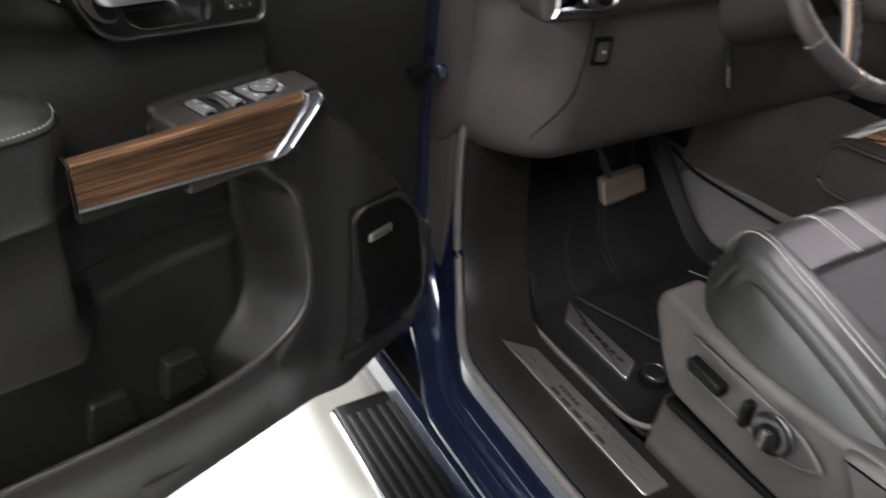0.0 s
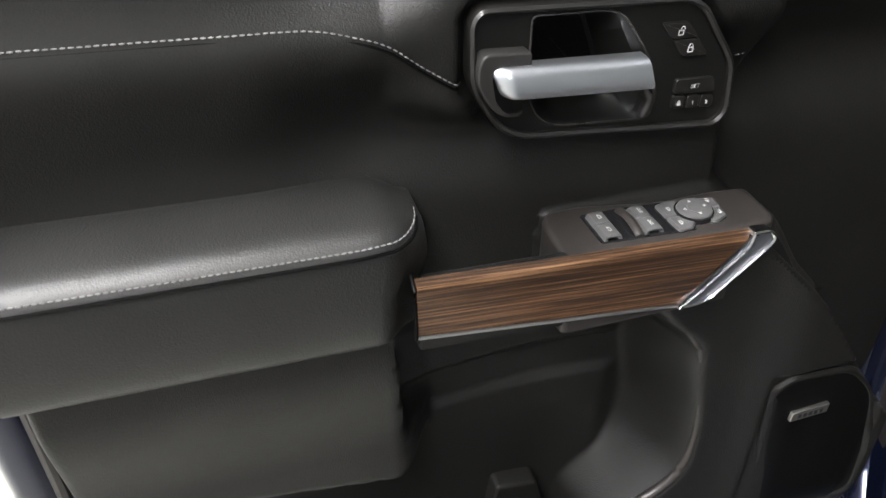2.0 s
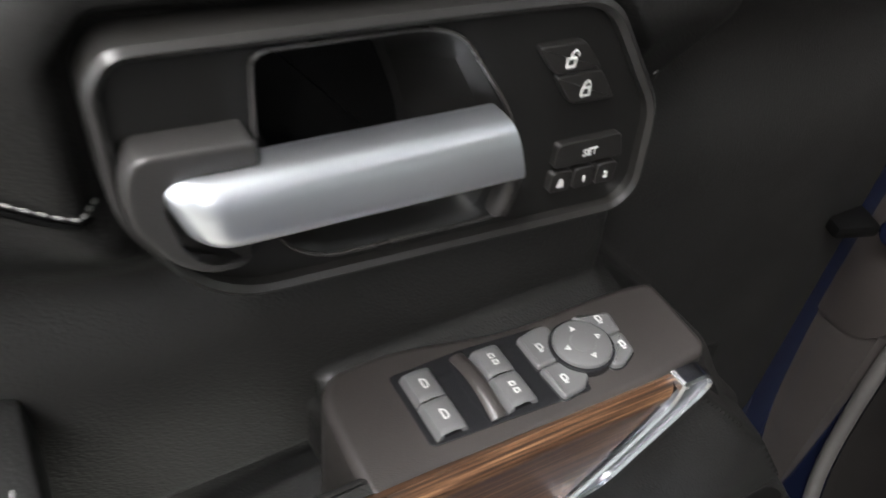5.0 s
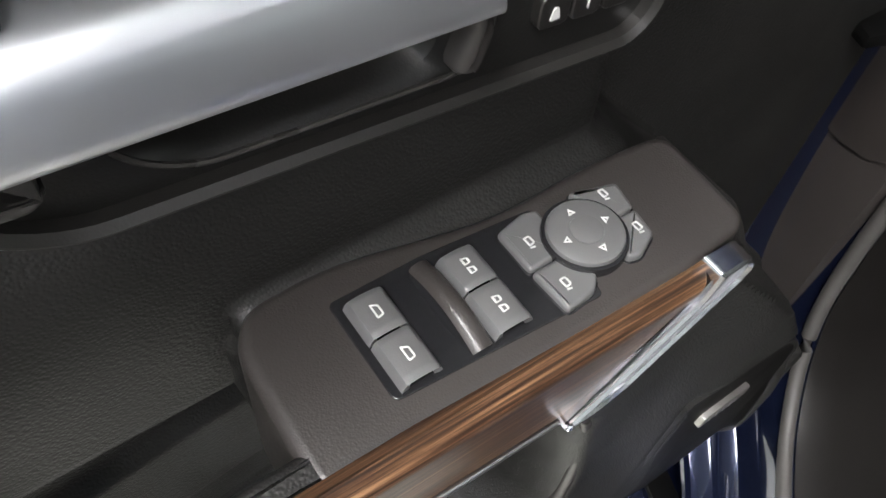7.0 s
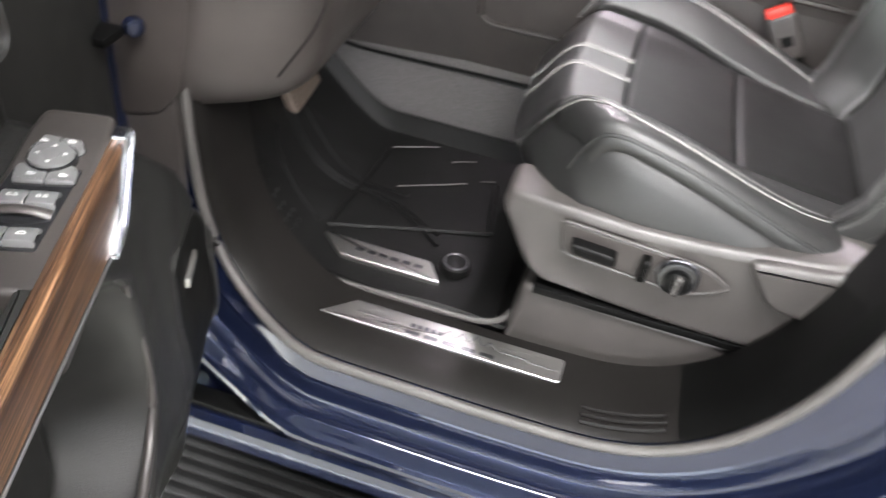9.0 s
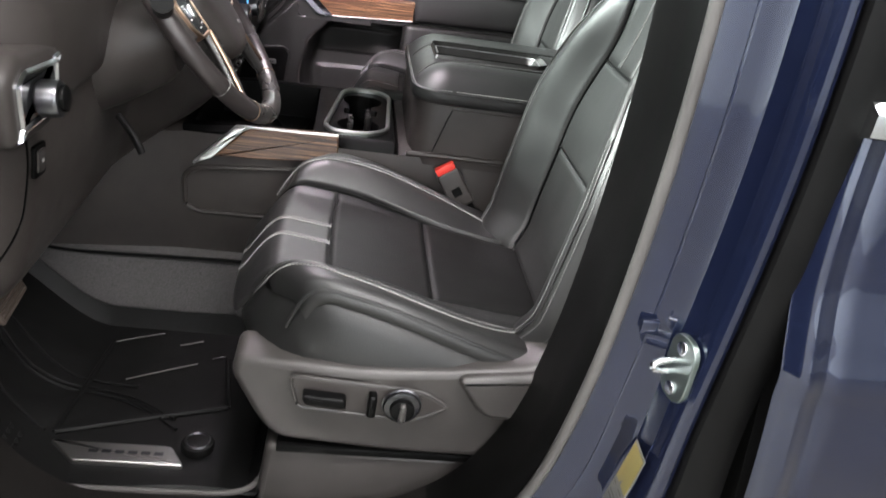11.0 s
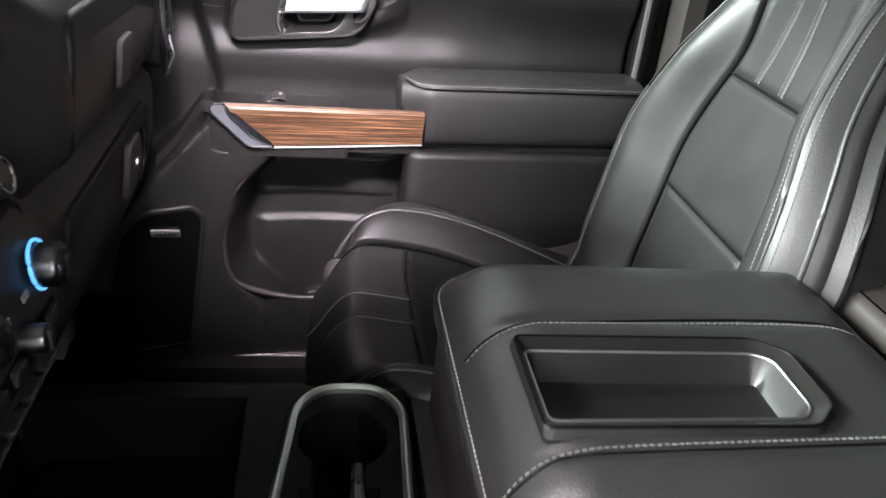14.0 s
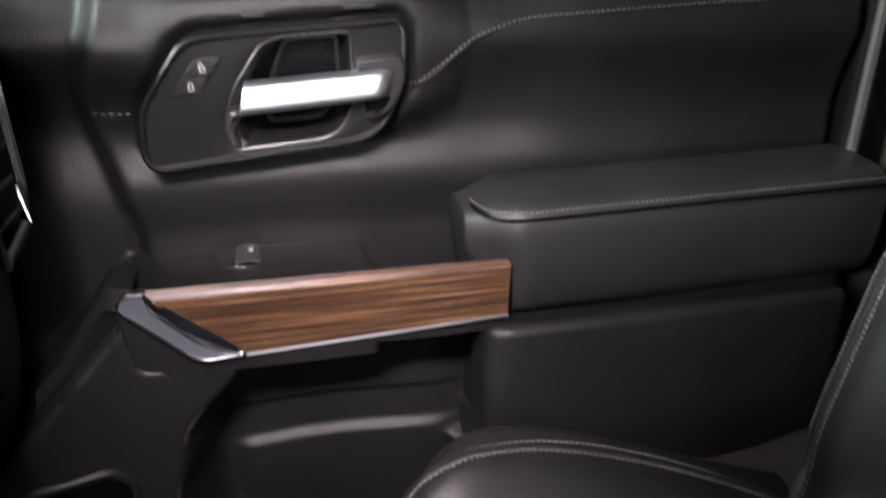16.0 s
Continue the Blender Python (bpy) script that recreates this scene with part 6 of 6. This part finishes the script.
bm = bmesh.new()
rows = [[bm.verts.new(put(a, b, h)) for a, b in inset(d)] for d, h in ((-0.004, -0.006), (-0.002, 0.0015), (0.0, 0.003), (0.003, 0.001), (0.0085, -0.0030), (0.0110, -0.0040), (0.0160, -0.0210), (0.0190, -0.0265), (0.0240, -0.0270))]
for ra, rb in zip(rows, rows[1:]):
    for i in range(len(hole)):
        j = (i + 1) % len(hole)
        bm.faces.new((ra[i], ra[j], rb[j], rb[i]))
bm.faces.new(rows[-1])
cpart("lid_tray", bm, BEZEL, "smooth dark recessed tray", ld)
# the inner metal thread is painted as the highlight on the tray's bevel
for d, h in ((0.0100, -0.0030), (-0.001, 0.0028)):
    cpart("tray_rim_and_glint", tube([put(a, b, h) for a, b in inset(d)], 0.0014, True, 6), EDGE if d > 0 else BLACK, "", ld)
rearcup = cpart("rear_cup_deck", slab(rounded([(-0.195, -0.527), (0.195, -0.527), (0.195, -0.86), (-0.195, -0.86)], 0.012, 4), 0.95, 1.152, 0.014, flat3), DASH, "rear console deck")
cup = (0.115, -0.652)
cpart("rear_cup_lip", loft([[(cup[0] + r * math.cos(w), cup[1] + r * math.sin(w), z) for w in (math.tau * k / 48 for k in range(48))] for r, z in ((0.082, 1.1515), (0.079, 1.1555), (0.072, 1.1560), (0.069, 1.1535))], True, False), HARD, "raised lip of the rear cup holder", rearcup)
# a flat black disc stands in for the cup's shaded hollow
cpart("rear_cup_disc", cylinder((cup[0], cup[1], 1.1525), (0, 0, 1), 0.0695, 0.002, 0.0005), BLACK, "flat black disc in place of the rear cup hollow's shade", rearcup)



# ---- dashboard ----
dash = thing("dashboard", (0, 0.5, 0.9), "dark brown-grey moulded dashboard", "dashboard", 0, "thing")


def dpart(name, bm, material, label="", owner=None, sharp=38):
    bm.transform(Matrix.Translation((0, -0.5, -0.9)))
    return part(name, bm, material, owner or dash, label, sharp)


DRIVER_SIDE = [(0.62, 0.895), (0.480, 0.905), (0.430, 0.938), (0.412, 0.990), (0.400, 1.060), (0.393, 1.117), (0.392, 1.165), (0.375, 1.185), (0.368, 1.240), (0.372, 1.300), (0.40, 1.350), (0.52, 1.400), (0.82, 1.405)]
MIDDLE = [(0.62, 0.90), (0.420, 0.960), (0.345, 0.990), (0.300, 1.020), (0.258, 1.075), (0.252, 1.135), (0.262, 1.195), (0.285, 1.235), (0.300, 1.290), (0.312, 1.370), (0.350, 1.425), (0.50, 1.440), (0.82, 1.42)]
FAR_SIDE = [(0.62, 0.915), (0.420, 0.930), (0.330, 0.955), (0.295, 1.000), (0.276, 1.060), (0.270, 1.120), (0.272, 1.160), (0.292, 1.182), (0.252, 1.225), (0.244, 1.300), (0.268, 1.370), (0.44, 1.410), (0.82, 1.41)]


def dash_profile(x):
    a, b = smooth(-0.30, -0.14, x), smooth(0.13, 0.22, x)
    out = []
    for p, q, r in zip(DRIVER_SIDE, MIDDLE, FAR_SIDE):
        y = p[0] * (1 - a) + q[0] * a
        z = p[1] * (1 - a) + q[1] * a
        y, z = y * (1 - b) + r[0] * b, z * (1 - b) + r[1] * b
        e = smooth(-0.70, -0.862, x)
        f = smooth(0.70, 0.78, x)
        out.append((y + 0.125 * e * e + 0.085 * f * f, z))
    return [(v.x, v.y) for v in spline([(a, b, 0) for a, b in out], 3)]


xs = [-0.8625 + 0.0125 * k for k in range(132)]
rings = [[(x, y, z) for y, z in dash_profile(x)] + [(x, 0.82, 0.895)] for x in xs]
dpart("dash_moulding", loft(rings, True), DASH, "grained dark dashboard moulding", None, 45)


def on_dash(x, z, h):
    """A point on the rear face of the dashboard, h proud of it."""
    pr = dash_profile(x)
    for (ya, za), (yb, zb) in zip(pr, pr[1:]):
        if za <= z <= zb and ya < 0.6:
            t = (z - za) / max(1e-6, zb - za)
            d = Vector((ya - yb, zb - za)).normalized()
            y = ya + (yb - ya) * t
            return Vector((x, y - h * abs(d.y), z + h * d.x * -1 * 0))
    return Vector((x, 0.4 - h, z))


# seam and button on the knee panel
seam = [on_dash(-0.748 - 0.004 * bell(z, 1.0, 0.08) - 0.035 * smooth(1.06, 0.94, z), z, 0.0008) for z in [1.175 - 0.008 * k for k in range(28)]]
dpart("knee_panel_seam", tube(seam, 0.0014, False, 5), BLACK)
kb = dpart("knee_button", slab(rounded([(-0.742, 1.095), (-0.712, 1.095), (-0.712, 1.138), (-0.742, 1.138)], 0.005, 3), -0.004, 0.004, 0.001, on_dash), BLACK, "black parking brake switch")
dpart("button_face", slab(rounded([(-0.736, 1.102), (-0.718, 1.102), (-0.718, 1.131), (-0.736, 1.131)], 0.003, 2), 0.002, 0.0055, 0.001, on_dash), HARD, "", kb)
dpart("button_mark", cylinder(on_dash(-0.727, 1.117, 0.006), (0, -1, 0), 0.0028, 0.001, 0.0002, 12), MARK, "", kb)
dpart("panel_clip", box((-0.560, 0.468, 0.912), (0.016, 0.010, 0.010), 0.003), PAPER, "small white clip under the dash")
# headlight switch in a chrome frame
pod = rounded([(-0.860, 1.175), (-0.745, 1.172), (-0.715, 1.200), (-0.712, 1.262), (-0.835, 1.275), (-0.868, 1.255)], 0.016, 4)
hp = dpart("light_switch_pod", slab([(a, b) for a, b in pod], -0.03, 0.026, 0.012, lambda a, b, h: (a, 0.392 - h, b)), DASH, "raised headlight switch pod")
fr = shrunk(pod, 0.016)
dpart("switch_frame", ring_frame(fr, shrunk(fr, 0.008), 0.02, 0.031, 0.003, lambda a, b, h: (a, 0.392 - h, b)), CHROME, "satin chrome frame", hp)
dpart("switch_face", slab(shrunk(fr, 0.006), 0.01, 0.0265, 0.001, lambda a, b, h: (a, 0.392 - h, b)), GLOSS, "", hp)
kn = dpart("light_switch_knob", cylinder((-0.790, 0.352, 1.218), (0, -1, 0.1), 0.021, 0.026, 0.004), DARKMETAL, "round headlight switch", hp)
dpart("knob_face", cylinder((-0.790, 0.337, 1.220), (0, -1, 0.1), 0.015, 0.006, 0.002), BLACK, "", hp)
# column shroud, tilt lever and ignition surround
dpart("column_shroud", loft([[(-0.42 + 0.070 * k * math.cos(w) * (1.0 if math.sin(w) > 0 else 0.92), y, z + 0.062 * k * math.sin(w)) for w in (math.tau * i / 24 for i in range(24))] for y, z, k in ((0.42, 1.165, 1.45), (0.36, 1.19, 1.35), (0.30, 1.215, 1.15), (0.285, 1.225, 1.0))], True), DASH, "moulded steering column shroud")
dpart("tilt_lever", tube(spline([(-0.500, 0.36, 1.105), (-0.520, 0.335, 1.085), (-0.528, 0.320, 1.060)], 5), 0.0055, False, 8), BLACK, "small tilt lever")
dpart("stalk", tube([(-0.47, 0.30, 1.245), (-0.60, 0.275, 1.30)], lambda t: 0.011 + 0.004 * t, False, 12), BLACK, "black wiper stalk")
dpart("stalk_mark", box((-0.565, 0.272, 1.290), (0.02, 0.004, 0.006), 0.001), MARK)
dpart("ignition_surround", tube([(-0.292 + 0.020 * math.cos(w), on_dash(-0.292, 1.13, 0.004).y, 1.130 + 0.020 * math.sin(w)) for w in (math.tau * k / 24 for k in range(24))], 0.004, True, 8), CHROME, "round metal ignition surround")
# centre stack: screen, radio keys, climate panel, lower switches
def stack(x, z, h):
    return on_dash(x, z, h)
scr = dpart("screen", slab(rounded([(-0.125, 1.290), (0.105, 1.290), (0.105, 1.425), (-0.125, 1.425)], 0.008, 3), -0.01, 0.012, 0.002, lambda a, b, h: (a, 0.297 - h + 0.15 * (b - 1.29), b)), GLOSS, "dark glossy touch screen")
dpart("screen_edge", tube([(0.112, 0.283 + 0.15 * (z - 1.29), z) for z in (1.285, 1.33, 1.38, 1.43)], 0.006, False, 8), BRONZE, "bronze screen edging", scr)
dpart("stack_vent", slab(rounded([(0.128, 1.265), (0.185, 1.262), (0.180, 1.430), (0.128, 1.430)], 0.01, 3), -0.01, 0.012, 0.004, lambda a, b, h: (a, 0.297 - h + 0.10 * (b - 1.26), b)), BLACK, "tall black air vent")
dpart("vent_edge", tube([(0.190, 0.282, 1.262), (0.190, 0.290, 1.35), (0.184, 0.298, 1.43)], 0.0035, False, 8), CHROME)
dpart("vent_slider", box((0.150, 0.278, 1.345), (0.012, 0.014, 0.03), 0.004), CHROME, "small chrome vent slider")
dpart("radio_panel", slab(rounded([(-0.120, 1.232), (0.125, 1.232), (0.120, 1.275), (-0.120, 1.275)], 0.008, 3), -0.01, 0.004, 0.002, stack), BLACK, "black radio key panel")
for k, x in enumerate((-0.08, -0.035, 0.01)):
    key = dpart("radio_key", slab(rounded([(x - 0.018, 1.240), (x + 0.018, 1.240), (x + 0.018, 1.268), (x - 0.018, 1.268)], 0.004, 2), 0.0, 0.008, 0.002, stack), HARD)
    dpart("key_mark", slab([(x - 0.010, 1.2525), (x + 0.010, 1.2525), (x + 0.010, 1.2555), (x - 0.010, 1.2555)], 0.007, 0.0088, 0.0002, stack, None, 1), MARK, "", key)
vk = dpart("volume_knob", cylinder(stack(0.108, 1.250, 0.014), (0, -1, 0.25), 0.0150, 0.024, 0.003), DARKMETAL, "ribbed metal volume knob")
dpart("knob_ring", tube([stack(0.108 + 0.0138 * math.cos(w), 1.252 + 0.0138 * math.sin(w), 0.027) for w in (math.tau * k / 28 for k in range(28))], 0.0016, True, 6), CHROME, "", vk)
dpart("climate_panel", slab(rounded([(-0.150, 1.100), (0.135, 1.100), (0.140, 1.222), (-0.150, 1.222)], 0.012, 3), -0.01, 0.003, 0.002, stack), BLACK, "black climate control panel")
for x, z, r in ((0.112, 1.170, 0.0195), (-0.020, 1.180, 0.0195)):
    tk = dpart("climate_knob", cylinder(stack(x, z, 0.014), (0, -1, 0.1), r, 0.022, 0.003), DARKMETAL, "metal climate knob")
    dpart("knob_face", cylinder(stack(x, z, 0.026), (0, -1, 0.1), r * 0.72, 0.004, 0.001), GLOSS, "", tk)
    if x > 0:
        dpart("knob_light", tube([stack(x + (r + 0.0015) * math.cos(w), z + (r + 0.0015) * math.sin(w), 0.0065) for w in (math.tau * k / 36 for k in range(36))], 0.0016, True, 6), BLUEGLOW, "thin blue lit ring", tk)
fk = dpart("fan_knob", cylinder(stack(0.060, 1.130, 0.009), (0, -1, 0.1), 0.0125, 0.022, 0.003), DARKMETAL, "small metal fan knob")
dpart("knob_grip", box(stack(0.060, 1.130, 0.018), (0.005, 0.010, 0.020), 0.002), HARD, "", fk)
for k in range(6):
    x = -0.10 + 0.042 * k
    dpart("key_mark", slab([(x, 1.158), (x + 0.012, 1.158), (x + 0.012, 1.164), (x, 1.164)], 0.003, 0.0045, 0.0003, stack, None, 1), MARK)
    dpart("climate_key", slab(rounded([(x - 0.004, 1.108), (x + 0.020, 1.108), (x + 0.020, 1.122), (x - 0.004, 1.122)], 0.002, 2), 0.0, 0.006, 0.0015, stack), HARD)
for k in range(6):
    x = -0.125 + 0.042 * k
    key = dpart("toggle_switch", slab(rounded([(x, 1.052), (x + 0.034, 1.052), (x + 0.034, 1.082), (x, 1.082)], 0.004, 2), -0.002, 0.012, 0.004, stack), GLOSS2, "dark toggle switch")
    dpart("toggle_mark", slab([(x + 0.012, 1.066), (x + 0.022, 1.066), (x + 0.022, 1.069), (x + 0.012, 1.069)], 0.011, 0.0125, 0.0002, stack, None, 1), MARK, "", key)
dpart("toggle_edge", tube([stack(-0.13 + 0.0132 * k, 1.047, 0.010) for k in range(21)], 0.0025, False, 6), CHROME, "thin chrome edge")
for x in (-0.06, 0.05):
    dpart("socket_cover", slab(rounded([(x, 1.004), (x + 0.055, 1.004), (x + 0.055, 1.040), (x, 1.040)], 0.006, 3), -0.002, 0.008, 0.003, stack), HARD, "black socket cover")
# two glove boxes, in darker vinyl standing in for the far side's shade
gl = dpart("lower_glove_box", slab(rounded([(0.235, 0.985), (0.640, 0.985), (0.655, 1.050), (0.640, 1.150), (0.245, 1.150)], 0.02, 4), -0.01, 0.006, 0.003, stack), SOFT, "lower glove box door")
lt = dpart("glove_latch", slab(rounded([(0.492, 1.052), (0.562, 1.052), (0.570, 1.090), (0.558, 1.130), (0.498, 1.130)], 0.014, 4), 0.003, 0.012, 0.003, stack), HARD, "recessed latch", gl)
dpart("latch_edge", tube([stack(0.566 + 0.008 * math.sin(math.pi * k / 10), 1.054 + 0.0076 * k, 0.012) for k in range(11)], 0.0028, False, 6), CHROME, "", lt)
dpart("key_slot", cylinder(stack(0.534, 1.092, 0.013), (0, -1, 0), 0.008, 0.004, 0.001, 20), CHROME, "round key lock", gl)
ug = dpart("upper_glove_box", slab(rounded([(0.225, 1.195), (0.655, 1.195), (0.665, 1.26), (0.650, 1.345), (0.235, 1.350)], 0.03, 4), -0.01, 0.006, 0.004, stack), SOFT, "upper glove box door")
dpart("glove_latch", slab(rounded([(0.395, 1.235), (0.448, 1.235), (0.452, 1.290), (0.395, 1.290)], 0.008, 3), 0.003, 0.009, 0.002, stack), HARD, "recessed latch", ug)
ev = dpart("end_vent", slab(rounded([(0.620, 1.195), (0.686, 1.205), (0.690, 1.350), (0.625, 1.360)], 0.014, 4), -0.02, 0.014, 0.004, lambda a, b, h: (a, 0.250 - h, b)), BLACK, "tall black air vent")
dpart("vent_edge", tube([(0.618, 0.234, 1.355), (0.615, 0.232, 1.23), (0.625, 0.232, 1.193), (0.680, 0.234, 1.202), (0.693, 0.236, 1.23), (0.691, 0.238, 1.35)], 0.005, False, 8), CHROME, "satin vent edging", ev)
for k in range(6):
    dpart("vent_slat", box((0.654, 0.238, 1.215 + 0.025 * k), (0.052, 0.010, 0.004), 0.001, 1), HARD, "", ev)

# ---- steering wheel ----
wheel = new("steering_wheel")
wheel.matrix_world = pose(-0.362, 0.266, 1.247, 52, 0, 0)
tagged(wheel, "black leather steering wheel with bronze trimmed spokes", "steering wheel", "", "thing")
R = 0.186


def around(w, r, h):
    return Vector((r * math.sin(w), -r * math.cos(w), h))


def rim(lo, hi, n, r1, r2, grow=0.0):
    """A stretch of the rim, w counted from its foot."""
    rings = []
    for k in range(n + 1):
        w = lo + (hi - lo) * k / n
        c = around(w, R, 0)
        o = around(w, 1, 0)
        rings.append([c + o * (r1 + grow) * math.cos(v) + Vector((0, 0, 1)) * (r2 + grow) * math.sin(v) for v in (math.tau * i / 18 for i in range(18))])
    return loft(rings, True)


LEATHER_RIM = grained("worn_rim_leather", (0.024, 0.020, 0.0195), 0.36, 600, 0.0003, 0.3)
part("rim", rim(0.62, math.tau - 0.62, 96, 0.0165, 0.0150), LEATHER_RIM, wheel, "worn black leather rim")
part("rim_foot", rim(-0.60, 0.60, 30, 0.0168, 0.0152), GLOSS2, wheel, "smooth black lower rim")
for w in (-0.61, 0.61, -1.05, 1.05, 2.15, -2.15):
    c, o = around(w, R, 0), around(w, 1, 0)
    part("rim_joint", tube([c + o * 0.0168 * math.cos(v) + Vector((0, 0, 0.0152 * math.sin(v))) for v in (math.tau * i / 24 for i in range(24))], 0.0009, True, 5), BRONZE if abs(w) < 1 else DIMSTITCH, wheel)
lace = stitches([around(0.66 + 1.9 * k / 120, R - 0.0165, 0.003 * math.sin(k * 1.6)) for k in range(121)], 0.0035, 0.002, 0.0009)
part("rim_lacing", lace, DIMSTITCH, wheel, "laced inner seam of the rim")
part("rim_lacing", stitches([around(-0.66 - 1.9 * k / 120, R - 0.0165, 0.003 * math.sin(k * 1.6)) for k in range(121)], 0.0035, 0.002, 0.0009), DIMSTITCH, wheel)
# airbag cover: domed shield
def hub_outline(t):
    pts = rounded([(-0.078, 0.062), (0.078, 0.062), (0.088, 0.020), (0.060, -0.062), (0.030, -0.085), (-0.030, -0.085), (-0.060, -0.062), (-0.088, 0.020)], [0.03, 0.03, 0.03, 0.03, 0.03, 0.03, 0.03, 0.03], 5)
    return [(x * t, y * t) for x, y in pts]
rings = [[(x, y, h) for x, y in hub_outline(t)] for t, h in ((0.90, -0.03), (1.0, 0.0), (1.0, 0.012), (0.985, 0.019), (0.94, 0.025), (0.80, 0.031), (0.60, 0.034), (0.35, 0.0355), (0.1, 0.036))]
hub = part("airbag_cover", loft(rings, True), HARD, wheel, "domed dark airbag cover", 60)
arm = [(-0.021, -0.005), (-0.008, -0.006), (-0.006, -0.011), (0.006, -0.011), (0.008, -0.006), (0.021, -0.005), (0.021, 0.005), (0.008, 0.006), (0.006, 0.011), (-0.006, 0.011), (-0.008, 0.006), (-0.021, 0.005)]
part("emblem_rim", slab([(x * 1.12, y * 1.16) for x, y in arm], 0.034, 0.0375, 0.0008, lambda a, b, h: (a, b + 0.012, h), None, 1), BRIGHT, hub, "bright edge of the emblem")
part("emblem", slab(arm, 0.035, 0.0388, 0.0008, lambda a, b, h: (a, b + 0.012, h), None, 1), GOLD, hub, "plain gold cross-shaped emblem")
part("hub_mark", slab(rounded([(0.010, -0.046), (0.022, -0.046), (0.022, -0.040), (0.010, -0.040)], 0.001, 1), 0.034, 0.0362, 0.0002, lambda a, b, h: (a, b, h), None, 1), DIMSTITCH, hub)
for g in (-1, 1):
    sp = part("spoke", loft([[Vector((g * x, y + dy, z)) for y, z in ((0.034, -0.014), (0.038, 0.0), (0.030, 0.012), (-0.030, 0.012), (-0.038, 0.0), (-0.032, -0.014))] for x, dy in ((0.060, 0.010), (0.10, 0.012), (0.150, 0.012), (0.178, 0.014))], True), HARD, wheel, "moulded side spoke")
    keys = rounded([(0.088, 0.044), (0.142, 0.046), (0.158, 0.030), (0.154, -0.004), (0.138, -0.022), (0.094, -0.022)], 0.006, 3)
    put = lambda a, b, h, g=g: (g * a, b, h)
    kp = part("key_panel", slab(keys, 0.006, 0.0165, 0.002, put), GLOSS, sp, "black steering wheel key panel")
    part("key_panel_trim", ring_frame(shrunk(keys, -0.0045), shrunk(keys, 0.0005), 0.004, 0.0172, 0.0015, put), BRONZE, sp, "bronze trim round the keys")
    part("roller", box((g * 0.124, 0.014, 0.0175), (0.014, 0.020, 0.010), 0.004, 3), CHROME, kp, "small chrome roller")
    for x, y in ((0.104, 0.030), (0.104, 0.012), (0.104, -0.008), (0.145, 0.026), (0.143, 0.004), (0.124, 0.036), (0.124, -0.012)):
        part("key_mark", box((g * x, y, 0.0168), (0.006, 0.0025, 0.001), 0.0002, 1), MARK, kp)
    # lower spoke with its bronze edge
    path = [Vector((g * 0.070, -0.030, 0.004)), Vector((g * 0.082, -0.075, 0.002)), Vector((g * 0.098, -0.120, -0.002)), Vector((g * 0.112, -0.150, -0.004))]
    ls = part("lower_spoke", tube(spline(path, 5), lambda t: 0.020 - 0.006 * t, False, 14, None, 0.55, (0, 0, 1)), GLOSS2, wheel, "smooth dark lower spoke")
    part("spoke_trim", tube(spline([p + Vector((g * 0.013, 0.006, 0.009)) for p in path], 5), 0.0032, False, 8), BRONZE, ls, "bronze spoke edging")
part("wheel_boss", cylinder((0, -0.01, -0.035), (0, 0, 1), 0.055, 0.05, 0.01), BLACK, wheel)
